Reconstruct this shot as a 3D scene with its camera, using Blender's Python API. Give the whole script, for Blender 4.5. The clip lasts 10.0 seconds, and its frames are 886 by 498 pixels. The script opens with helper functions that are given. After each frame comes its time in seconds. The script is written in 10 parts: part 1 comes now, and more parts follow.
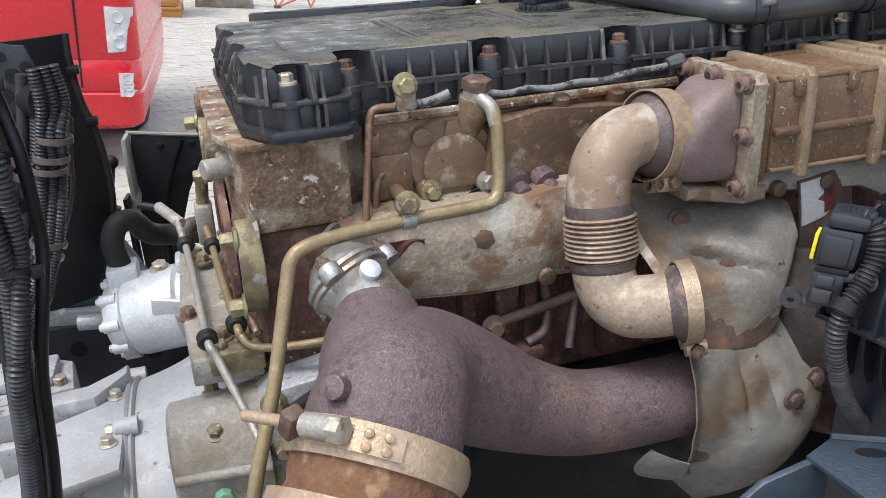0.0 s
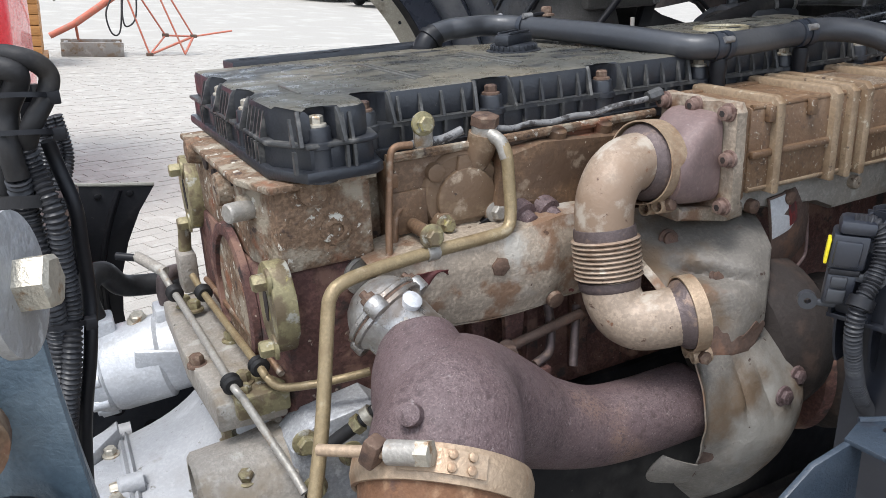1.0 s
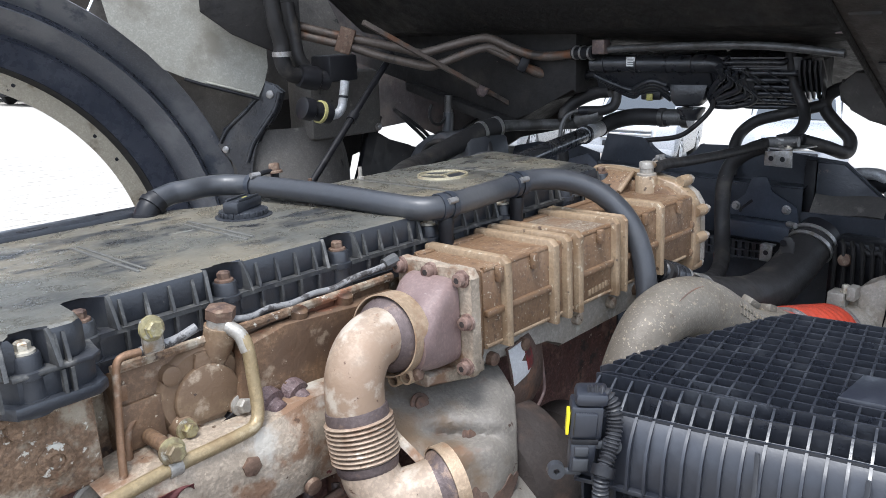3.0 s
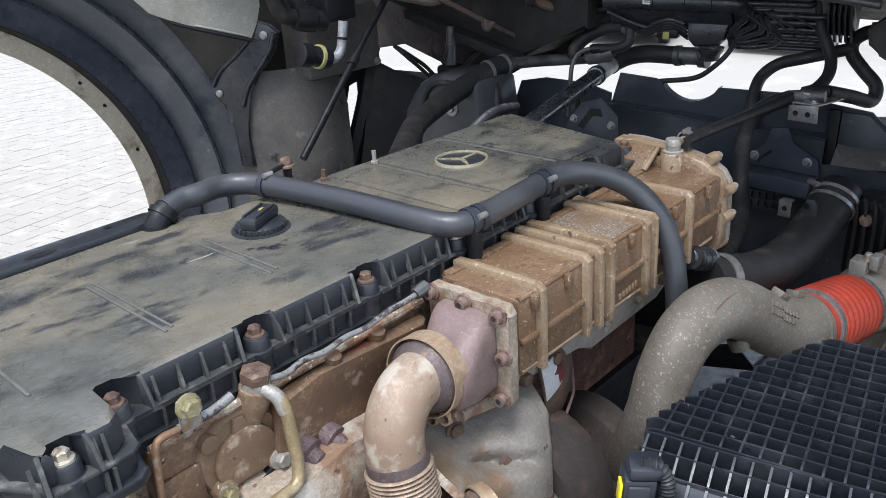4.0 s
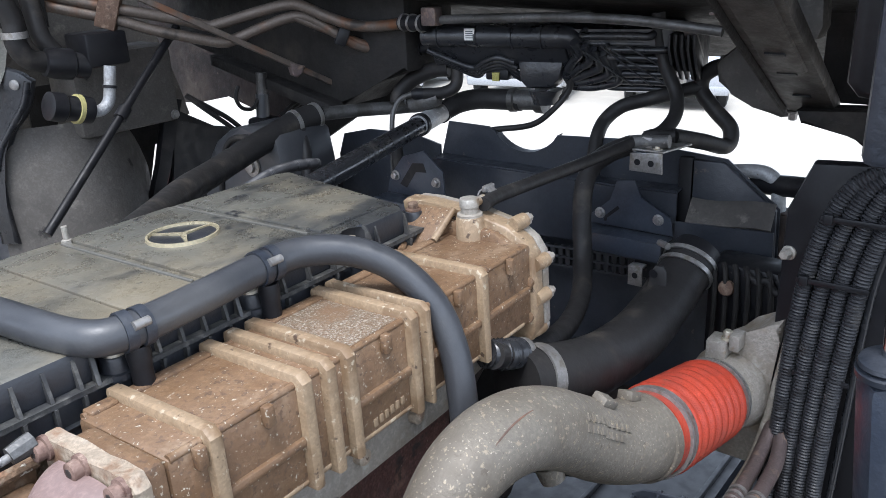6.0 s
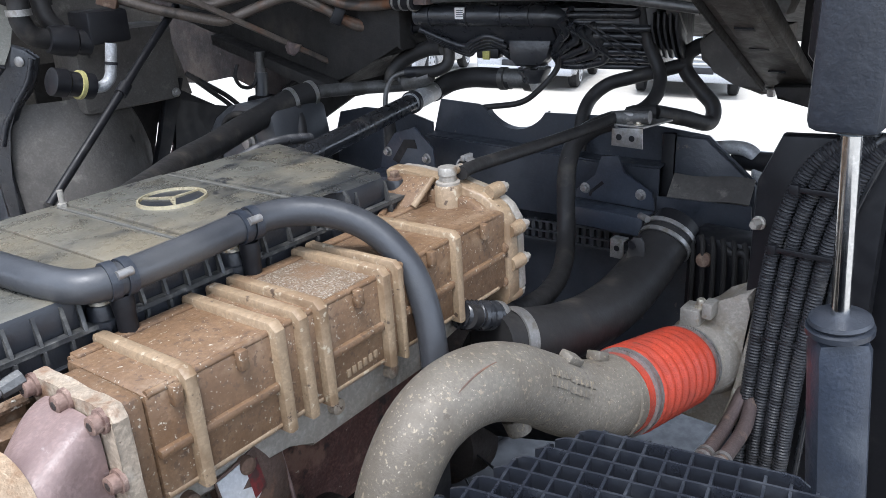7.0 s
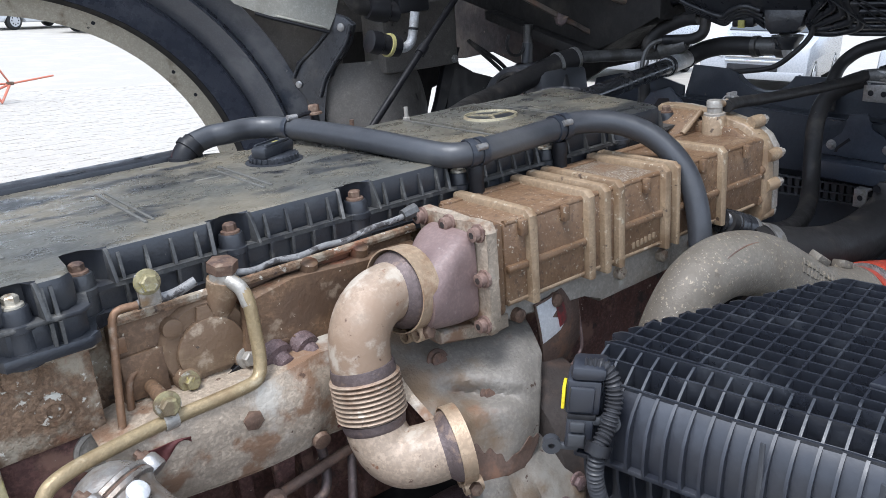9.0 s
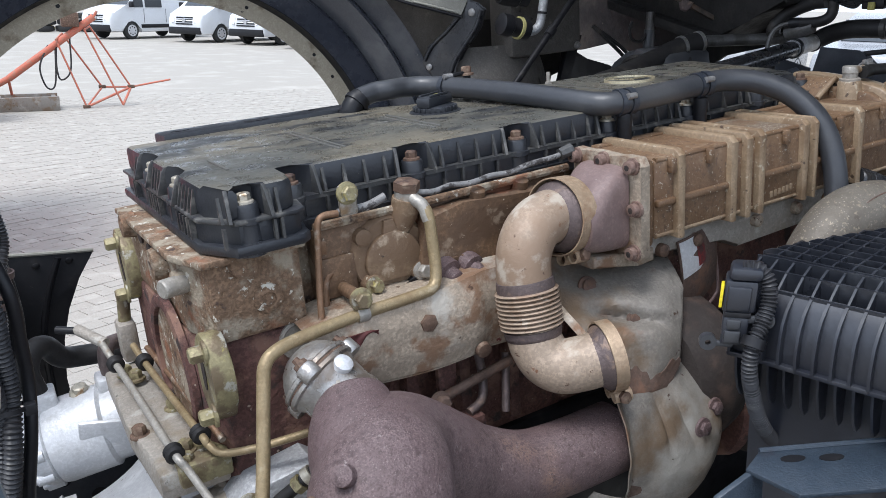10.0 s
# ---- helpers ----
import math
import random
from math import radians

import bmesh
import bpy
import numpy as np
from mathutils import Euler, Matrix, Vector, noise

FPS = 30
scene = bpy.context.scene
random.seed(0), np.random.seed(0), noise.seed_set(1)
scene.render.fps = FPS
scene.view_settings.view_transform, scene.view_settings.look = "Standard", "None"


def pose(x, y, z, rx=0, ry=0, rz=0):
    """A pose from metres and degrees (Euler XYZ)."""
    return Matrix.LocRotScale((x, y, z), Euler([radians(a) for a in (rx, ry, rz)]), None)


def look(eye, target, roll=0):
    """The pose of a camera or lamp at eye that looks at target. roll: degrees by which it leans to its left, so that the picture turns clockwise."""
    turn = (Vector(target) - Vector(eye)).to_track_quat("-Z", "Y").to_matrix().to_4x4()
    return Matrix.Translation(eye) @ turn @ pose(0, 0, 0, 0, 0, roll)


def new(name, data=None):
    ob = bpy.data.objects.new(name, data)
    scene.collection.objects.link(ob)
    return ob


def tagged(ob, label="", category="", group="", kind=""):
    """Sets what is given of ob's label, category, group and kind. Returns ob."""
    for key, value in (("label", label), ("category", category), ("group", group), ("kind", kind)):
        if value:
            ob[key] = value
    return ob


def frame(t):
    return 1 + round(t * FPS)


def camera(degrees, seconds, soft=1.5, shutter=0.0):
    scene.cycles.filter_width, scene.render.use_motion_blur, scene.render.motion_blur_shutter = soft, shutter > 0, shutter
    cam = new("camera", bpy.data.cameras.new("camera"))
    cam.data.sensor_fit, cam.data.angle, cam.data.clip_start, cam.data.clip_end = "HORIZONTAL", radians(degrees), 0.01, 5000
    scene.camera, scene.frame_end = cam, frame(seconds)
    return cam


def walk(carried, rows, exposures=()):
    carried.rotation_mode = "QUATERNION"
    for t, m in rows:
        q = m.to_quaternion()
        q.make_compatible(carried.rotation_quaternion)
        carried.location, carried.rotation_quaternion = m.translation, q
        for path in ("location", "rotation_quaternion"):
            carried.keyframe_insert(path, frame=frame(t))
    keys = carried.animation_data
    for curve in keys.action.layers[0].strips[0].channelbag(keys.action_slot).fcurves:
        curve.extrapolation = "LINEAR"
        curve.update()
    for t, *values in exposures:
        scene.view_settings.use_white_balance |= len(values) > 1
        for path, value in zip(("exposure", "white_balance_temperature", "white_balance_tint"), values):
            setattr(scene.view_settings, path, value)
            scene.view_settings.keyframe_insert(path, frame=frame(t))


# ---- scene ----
cam = camera(56.8, 10.0, soft=0.5)
# Rows in the engine's own frame: its crankshaft runs along x, the valve cover lies level.
PATH = [
    (0, (-0.149, -0.873, 1.562), (0.356, 0.885, 0.757), -2.16),
    (0.5, (-0.265, -0.857, 1.569), (0.374, 0.855, 0.759), -2.13),
    (1, (-0.303, -0.853, 1.571), (0.488, 0.834, 0.847), -2.03),
    (1.5, (-0.301, -0.838, 1.569), (0.814, 0.737, 1.045), -1.21),
    (2, (-0.289, -0.824, 1.570), (1.028, 0.597, 1.078), -1.14),
    (2.2, (-0.280, -0.825, 1.574), (1.056, 0.584, 1.101), -1.23),
    (3.3, (-0.263, -0.781, 1.711), (1.061, 0.576, 1.078), -2.45),
    (3.5, (-0.264, -0.752, 1.745), (1.029, 0.569, 0.985), -2.58),
    (4, (-0.231, -0.698, 1.828), (1.049, 0.594, 0.998), -2.85),
    (4.5, (-0.133, -0.654, 1.843), (1.202, 0.569, 0.997), -2.60),
    (5, (-0.001, -0.625, 1.804), (1.418, 0.504, 0.964), -2.22),
    (5.5, (0.099, -0.640, 1.778), (1.550, 0.531, 1.055), -2.18),
    (5.7, (0.131, -0.644, 1.754), (1.588, 0.529, 1.047), -2.56),
    (6.8, (0.171, -0.703, 1.708), (1.599, 0.497, 0.989), -3.01),
    (7, (0.143, -0.719, 1.713), (1.568, 0.477, 0.981), -2.65),
    (7.5, (0.089, -0.759, 1.715), (1.368, 0.599, 0.996), -3.66),
    (8, (0.037, -0.783, 1.698), (1.159, 0.713, 0.992), -4.39),
    (8.5, (-0.054, -0.815, 1.683), (1.047, 0.695, 0.976), -3.97),
    (9, (-0.143, -0.841, 1.671), (0.938, 0.690, 0.977), -3.71),
    (9.5, (-0.222, -0.864, 1.643), (0.745, 0.755, 0.980), -3.86),
    (10, (-0.293, -0.900, 1.615), (0.618, 0.755, 0.963), -3.95),
]
# The engine sits nose-up in the chassis: this turns its frame level with the yard.
UP = Vector((0.0905, -0.006, 0.9935)).normalized()
F = Matrix.Rotation(radians(2.6), 4, "Z") @ UP.rotation_difference(Vector((0, 0, 1))).to_matrix().to_4x4()
# Cover, head, block and cooler share one straight frame, a little askew in the one above.
ENG = F @ pose(-0.0014, -0.0448, 0.0023, -1.355, 0.012, 1.852)
walk(cam, [(t, F @ look(eye, target, roll)) for t, eye, target, roll in PATH],
     exposures=[(0, 0.68, 6250, 10), (0.5, 0.96, 6250, 10), (1.0, 0.72, 6200, 10), (1.5, 0.64, 6150, 10), (2.0, 0.98, 6050, 10), (2.3, 1.02, 6050, 10), (3.4, 1.18, 6000, 10), (4.0, 0.88, 6000, 10), (4.5, 0.78, 6000, 10), (5.0, 1.08, 6000, 10), (5.5, 1.24, 5950, 10), (7.0, 1.32, 5950, 10), (7.5, 1.36, 5950, 10), (8.0, 1.12, 5900, 10), (8.5, 1.02, 5900, 10), (9.0, 0.94, 5900, 10), (9.5, 0.78, 5950, 10), (10, 0.58, 6000, 10)])

# ---- light: an overcast day ----
world = bpy.data.worlds.new("overcast")
scene.world = world
world.use_nodes = True
wn, wl = world.node_tree.nodes, world.node_tree.links
sky = wn.new("ShaderNodeTexSky")
sky.sky_type = "NISHITA"
sky.sun_disc = False
sky.sun_elevation, sky.sun_rotation = radians(65.1), radians(245.6)
sky.air_density, sky.dust_density, sky.ozone_density = 1.0, 6.0, 1.0
soft_sky = wn.new("ShaderNodeMixRGB")
soft_sky.inputs[0].default_value = 0.75
soft_sky.inputs[2].default_value = (8.4, 9.2, 10.4, 1)
wl.new(sky.outputs[0], soft_sky.inputs[1])
wl.new(soft_sky.outputs[0], wn["Background"].inputs[0])
wn["Background"].inputs[1].default_value = 0.128
sun = new("sun", bpy.data.lights.new("sun", "SUN"))
sun.data.energy, sun.data.angle, sun.data.color = 1.9, radians(20), (1.0, 0.97, 0.93)
sun.matrix_basis = look((-5.5, -2.5, 13), (0, 0, 0))

# ---- materials ----
def mixed(nt, fac, a, b):
    n = nt.nodes.new("ShaderNodeMix")
    n.data_type = "RGBA"
    for sock, val in ((n.inputs["Factor"], fac), (n.inputs["A"], a), (n.inputs["B"], b)):
        if hasattr(val, "is_linked"):
            nt.links.new(val, sock)
        else:
            sock.default_value = val if isinstance(val, float) else (*val, 1)
    return n.outputs["Result"]


def noise_mask(nt, scale, lo, hi, detail=6.0, rough=0.6, stretch=(1, 1, 1)):
    co = nt.nodes.new("ShaderNodeNewGeometry").outputs["Position"]
    mp = nt.nodes.new("ShaderNodeMapping")
    mp.inputs["Scale"].default_value = stretch
    nt.links.new(co, mp.inputs["Vector"])
    n = nt.nodes.new("ShaderNodeTexNoise")
    n.inputs["Scale"].default_value, n.inputs["Detail"].default_value, n.inputs["Roughness"].default_value = scale, detail, rough
    nt.links.new(mp.outputs[0], n.inputs["Vector"])
    r = nt.nodes.new("ShaderNodeMapRange")
    r.inputs["From Min"].default_value, r.inputs["From Max"].default_value = lo, hi
    r.interpolation_type = "SMOOTHSTEP"
    nt.links.new(n.outputs["Fac"], r.inputs["Value"])
    return r.outputs["Result"]


def surface(name, base, rough=0.6, metal=0.0, layers=(), bump=(), spread=0.12, coat=0.0, rough_var=0.12, spec=0.35):
    """layers: (colour, noise scale, lo, hi[, stretch]); bump: (noise scale, height)."""
    m = bpy.data.materials.new(name)
    m.use_nodes = True
    nt = m.node_tree
    b = nt.nodes["Principled BSDF"]
    grain = noise_mask(nt, 90.0, 0.3, 0.7)
    dark = tuple(c * (1 - spread) for c in base)
    lite = tuple(min(1.0, c * (1 + spread)) for c in base)
    col = mixed(nt, grain, dark, lite)
    fleck = noise_mask(nt, 230.0, 0.40, 0.62, 3.0)
    col = mixed(nt, fleck, tuple(c * (1 - 1.3 * spread) for c in base), col)
    for lay in layers:
        col = mixed(nt, noise_mask(nt, lay[1], lay[2], lay[3], stretch=lay[4] if len(lay) > 4 else (1, 1, 1)), col, lay[0])
    nt.links.new(col, b.inputs["Base Color"])
    b.inputs["Metallic"].default_value = metal
    b.inputs["Specular IOR Level"].default_value = 0.5 if coat or rough < 0.3 else spec
    b.inputs["Coat Weight"].default_value = coat
    rr = nt.nodes.new("ShaderNodeMapRange")
    rr.inputs["To Min"].default_value, rr.inputs["To Max"].default_value = max(0.03, rough - rough_var), min(1.0, rough + rough_var)
    nt.links.new(noise_mask(nt, 35.0, 0.3, 0.7), rr.inputs["Value"])
    nt.links.new(rr.outputs["Result"], b.inputs["Roughness"])
    last = None
    for sc, h in bump:
        bn = nt.nodes.new("ShaderNodeBump")
        bn.inputs["Distance"].default_value = h
        bn.inputs["Strength"].default_value = 0.36
        nt.links.new(noise_mask(nt, sc, 0.3, 0.7, 6.0 if sc < 100 else 2.5), bn.inputs["Height"])
        if last:
            nt.links.new(last, bn.inputs["Normal"])
        last = bn.outputs["Normal"]
    if last:
        nt.links.new(last, b.inputs["Normal"])
    return m


FINE = ((320, 0.0006),)
M_cover = surface("cover_plastic", (0.020, 0.022, 0.027), 0.40, layers=(((0.040, 0.041, 0.042), 14, 0.5, 0.75), ((0.10, 0.092, 0.08), 90, 0.71, 0.77)), bump=((300, 0.0003),), spec=0.55, spread=0.06)
M_scuff = surface("scuffed_seam", (0.115, 0.112, 0.100), 0.5, layers=(((0.09, 0.088, 0.08), 20, 0.5, 0.66),))
M_gridrib = surface("dusty_grid_plastic", (0.017, 0.019, 0.025), 0.33, layers=(((0.036, 0.039, 0.046), 25, 0.50, 0.68), ((0.2, 0.2, 0.2), 70, 0.72, 0.76)), bump=((200, 0.0003),), spec=0.65, rough_var=0.08, spread=0.06)
M_coverrib = surface("worn_cover_edge", (0.055, 0.055, 0.054), 0.5, layers=(((0.13, 0.125, 0.115), 60, 0.5, 0.68), ((0.025, 0.026, 0.03), 25, 0.5, 0.65)), bump=((300, 0.0003),))
M_covertop = surface("cover_top_dirt", (0.092, 0.090, 0.078), 0.34, layers=(((0.158, 0.136, 0.098), 3.0, 0.38, 0.62), ((0.034, 0.035, 0.035), 3.6, 0.52, 0.63, (1, 1.7, 1)), ((0.128, 0.117, 0.092), 11, 0.50, 0.73), ((0.033, 0.034, 0.035), 8, 0.58, 0.66, (0.6, 1.6, 1)), ((0.022, 0.022, 0.024), 16, 0.65, 0.70), ((0.25, 0.24, 0.21), 22, 0.70, 0.735, (0.35, 2.2, 1)), ((0.46, 0.45, 0.43), 75, 0.775, 0.80)), bump=((200, 0.0004), (14, 0.0022)), spec=0.6, rough_var=0.18, spread=0.07)
M_crust = surface("crusted_iron", (0.192, 0.1229, 0.0768), 0.82, layers=(((0.3008, 0.256, 0.192), 26, 0.46, 0.62), ((0.2176, 0.096, 0.0512), 16, 0.55, 0.66), ((0.512, 0.48, 0.4096), 75, 0.60, 0.66), ((0.4608, 0.4224, 0.3584), 11, 0.66, 0.70), ((0.064, 0.04224, 0.03456), 40, 0.62, 0.69)), bump=((60, 0.004), (160, 0.003)), spread=0.25)
M_block = surface("rusty_block", (0.1188, 0.05805, 0.0486), 0.78, layers=(((0.1958, 0.1107, 0.081), 18, 0.5, 0.62), ((0.0405, 0.0297, 0.027), 30, 0.55, 0.66), ((0.378, 0.3105, 0.243), 80, 0.67, 0.71)), bump=((90, 0.003),), spread=0.25)
M_darkiron = surface("dark_iron", (0.035, 0.028, 0.025), 0.8, layers=(((0.075, 0.05, 0.04), 20, 0.5, 0.7),), bump=((90, 0.002),))
M_tan = surface("tan_casting", (0.170, 0.102, 0.056), 0.52, layers=(((0.118, 0.066, 0.034), 9, 0.44, 0.66), ((0.225, 0.155, 0.098), 22, 0.54, 0.74), ((0.060, 0.038, 0.026), 40, 0.64, 0.74), ((0.10, 0.060, 0.036), 140, 0.56, 0.64), ((0.40, 0.36, 0.29), 260, 0.625, 0.67)), bump=((220, 0.0006), (30, 0.0006)), spread=0.14, spec=0.5)
M_tansalt = surface("salt_crusted_tan", (0.195, 0.150, 0.108), 0.6, layers=(((0.14, 0.092, 0.056), 260, 0.46, 0.56), ((0.31, 0.275, 0.23), 420, 0.52, 0.60), ((0.10, 0.066, 0.042), 520, 0.56, 0.62), ((0.165, 0.102, 0.060), 16, 0.54, 0.66)), bump=((420, 0.0022),), spread=0.2)
M_tanedge = surface("tan_rib", (0.285, 0.205, 0.128), 0.52, layers=(((0.18, 0.118, 0.068), 20, 0.50, 0.64), ((0.40, 0.335, 0.245), 100, 0.60, 0.68), ((0.075, 0.048, 0.032), 60, 0.63, 0.69)), bump=((150, 0.0006),), spec=0.5)
M_panel = surface("brown_panel", (0.152, 0.092, 0.053), 0.62, layers=(((0.090, 0.055, 0.034), 14, 0.48, 0.62), ((0.23, 0.172, 0.12), 30, 0.57, 0.68), ((0.16, 0.066, 0.036), 9, 0.56, 0.64), ((0.40, 0.34, 0.26), 160, 0.66, 0.70)), bump=((140, 0.0009), (30, 0.0005)), spread=0.18)
M_purple = surface("rusted_cast_pipe", (0.1459, 0.1037, 0.1026), 0.56, layers=(((0.1083, 0.07296, 0.07296), 11, 0.42, 0.62), ((0.1881, 0.1197, 0.08892), 7, 0.57, 0.74), ((0.07068, 0.04788, 0.04788), 130, 0.52, 0.66), ((0.2166, 0.1767, 0.171), 90, 0.63, 0.72), ((0.0855, 0.057, 0.057), 420, 0.50, 0.62), ((0.1995, 0.1539, 0.1482), 480, 0.58, 0.68), ((0.228, 0.1254, 0.0684), 60, 0.71, 0.76)), bump=((420, 0.0016), (70, 0.0008)), spread=0.16)
M_shoulder = surface("purple_cast", (0.198, 0.138, 0.126), 0.48, layers=(((0.145, 0.098, 0.092), 14, 0.48, 0.68), ((0.25, 0.2, 0.19), 80, 0.64, 0.70)), bump=((170, 0.0006),), spread=0.12, spec=0.45)
M_beige = surface("heat_tinted_steel", (0.345, 0.268, 0.200), 0.50, metal=0.1, layers=(((0.255, 0.178, 0.122), 9, 0.44, 0.62), ((0.43, 0.37, 0.30), 18, 0.56, 0.66), ((0.12, 0.07, 0.05), 75, 0.645, 0.69), ((0.2, 0.1, 0.06), 30, 0.66, 0.7)), bump=((130, 0.0006),), spread=0.15)
M_bellows = surface("bellows_steel", (0.36, 0.275, 0.205), 0.45, metal=0.25, layers=(((0.24, 0.165, 0.115), 25, 0.48, 0.62), ((0.50, 0.43, 0.35), 50, 0.58, 0.68), ((0.1, 0.06, 0.045), 70, 0.64, 0.69)), bump=FINE)
M_pump = surface("tan_pump_casting", (0.225, 0.155, 0.095), 0.6, layers=(((0.14, 0.09, 0.055), 12, 0.47, 0.62), ((0.31, 0.24, 0.17), 26, 0.58, 0.68), ((0.06, 0.04, 0.03), 60, 0.68, 0.72), ((0.42, 0.37, 0.29), 120, 0.67, 0.70)), bump=((140, 0.001),), spread=0.16)
M_band = surface("clamp_band", (0.42, 0.31, 0.21), 0.45, metal=0.35, layers=(((0.28, 0.17, 0.10), 22, 0.5, 0.68),), bump=FINE)
M_collar = surface("dark_collar", (0.13, 0.10, 0.095), 0.55, metal=0.4, layers=(((0.24, 0.17, 0.13), 40, 0.55, 0.7),), bump=FINE)
M_manifold = surface("manifold_shield", (0.385, 0.315, 0.24), 0.55, metal=0.2, layers=(((0.22, 0.135, 0.085), 17, 0.5, 0.6), ((0.42, 0.385, 0.33), 10, 0.55, 0.66), ((0.14, 0.04, 0.035), 21, 0.70, 0.725), ((0.1, 0.06, 0.04), 60, 0.66, 0.70)), bump=((40, 0.002), (170, 0.001)), spread=0.18)
M_shield = surface("heat_shield", (0.228, 0.208, 0.182), 0.50, metal=0.2, layers=(((0.165, 0.118, 0.078), 8, 0.48, 0.64), ((0.31, 0.295, 0.265), 6, 0.52, 0.68), ((0.075, 0.048, 0.036), 45, 0.66, 0.70), ((0.19, 0.095, 0.05), 5, 0.62, 0.70), ((0.055, 0.042, 0.035), 14, 0.68, 0.72)), bump=((18, 0.0030), (60, 0.0010), (170, 0.0005)), spread=0.12)
M_flake = surface("flaked_rust", (0.105, 0.07, 0.055), 0.8, layers=(((0.16, 0.09, 0.06), 30, 0.5, 0.7),), bump=((150, 0.0015),))
M_alu = surface("dull_aluminium", (0.40, 0.405, 0.415), 0.5, metal=0.2, layers=(((0.28, 0.275, 0.265), 10, 0.48, 0.64), ((0.52, 0.52, 0.52), 40, 0.6, 0.70), ((0.17, 0.155, 0.135), 70, 0.67, 0.71)), bump=((150, 0.0014),), spread=0.16)
M_alugrime = surface("grimy_aluminium", (0.33, 0.30, 0.26), 0.7, metal=0.15, layers=(((0.24, 0.2, 0.15), 14, 0.48, 0.66), ((0.44, 0.42, 0.38), 30, 0.57, 0.72), ((0.12, 0.1, 0.08), 60, 0.68, 0.76)), bump=((120, 0.002),))
M_flapmetal = surface("grimy_bright_casting", (0.40, 0.385, 0.365), 0.34, metal=0.7, layers=(((0.24, 0.20, 0.165), 24, 0.48, 0.66), ((0.13, 0.085, 0.06), 38, 0.62, 0.70), ((0.10, 0.075, 0.06), 9, 0.60, 0.72)), bump=((60, 0.0008), (220, 0.0005)), spread=0.10)
M_silver = surface("silver_casting", (0.56, 0.565, 0.575), 0.42, metal=0.2, layers=(((0.42, 0.42, 0.42), 20, 0.55, 0.7), ((0.17, 0.1615, 0.153), 40, 0.70, 0.73)), bump=((150, 0.0008),), spread=0.08)
M_olive = surface("yellow_zinc_pipe", (0.29, 0.222, 0.125), 0.42, metal=0.3, layers=(((0.20, 0.14, 0.075), 18, 0.5, 0.68), ((0.36, 0.30, 0.2), 55, 0.6, 0.75)), bump=FINE)
M_copper = surface("worn_copper_line", (0.21, 0.125, 0.075), 0.5, metal=0.4, layers=(((0.36, 0.31, 0.25), 30, 0.52, 0.66),), bump=FINE)
M_line = surface("galvanised_line", (0.37, 0.345, 0.305), 0.5, metal=0.4, layers=(((0.25, 0.17, 0.1), 30, 0.55, 0.7),), bump=FINE)
M_rustbolt = surface("rusty_bolt", (0.135, 0.085, 0.060), 0.72, layers=(((0.22, 0.16, 0.115), 80, 0.5, 0.7), ((0.065, 0.042, 0.034), 60, 0.52, 0.68)), bump=((260, 0.0008),), metal=0.2)
M_flangebolt = surface("pink_rust_bolt", (0.200, 0.132, 0.108), 0.62, metal=0.2, layers=(((0.33, 0.24, 0.19), 80, 0.52, 0.68), ((0.10, 0.058, 0.048), 60, 0.55, 0.68)), bump=((260, 0.0008),))
M_bolt = surface("zinc_bolt", (0.50, 0.46, 0.38), 0.45, metal=0.6, layers=(((0.28, 0.18, 0.1), 90, 0.52, 0.68),), bump=FINE)
M_ybolt = surface("yellow_zinc_bolt", (0.27, 0.235, 0.13), 0.5, metal=0.25, layers=(((0.15, 0.115, 0.07), 40, 0.48, 0.6), ((0.36, 0.35, 0.30), 60, 0.58, 0.68), ((0.34, 0.29, 0.1), 25, 0.6, 0.66)), bump=FINE)
M_hose = surface("dusty_rubber_hose", (0.036, 0.038, 0.043), 0.40, layers=(((0.070, 0.070, 0.071), 6, 0.46, 0.75), ((0.12, 0.115, 0.11), 40, 0.72, 0.80, (1, 1, 0.5))), bump=((200, 0.0002),), spec=0.5, spread=0.04)
M_rubber = surface("black_rubber", (0.020, 0.019, 0.019), 0.55, layers=(((0.052, 0.046, 0.04), 18, 0.52, 0.72), ((0.11, 0.095, 0.08), 70, 0.72, 0.78)), bump=((200, 0.0003),), spec=0.26, spread=0.06)
M_gloss = surface("glossy_black_tube", (0.022, 0.023, 0.026), 0.25, layers=(((0.05, 0.048, 0.046), 14, 0.58, 0.75),), spec=0.55)
M_conduit = surface("corrugated_conduit", (0.032, 0.032, 0.035), 0.42, layers=(((0.06, 0.057, 0.055), 30, 0.55, 0.72),))
M_blackpaint = surface("black_painted_steel", (0.021, 0.025, 0.034), 0.45, layers=(((0.038, 0.042, 0.051), 8, 0.48, 0.68), ((0.13, 0.11, 0.085), 28, 0.66, 0.72), ((0.2, 0.19, 0.17), 80, 0.72, 0.76)), bump=((150, 0.0006),), spec=0.55)
M_bluepaint = surface("blue_grey_paint", (0.075, 0.105, 0.130), 0.40, layers=(((0.125, 0.16, 0.185), 9, 0.5, 0.68), ((0.045, 0.055, 0.066), 30, 0.62, 0.72)), bump=FINE, spec=0.55)
# darker copy of the blue-grey paint, with the step bracket's shade in it
M_step_shaded = surface("blue_step_shaded", (0.030, 0.042, 0.058), 0.40, layers=(((0.048, 0.062, 0.080), 9, 0.5, 0.68), ((0.025, 0.03, 0.04), 30, 0.62, 0.72), ((0.2, 0.2, 0.19), 70, 0.72, 0.76)), bump=FINE, spec=0.55)
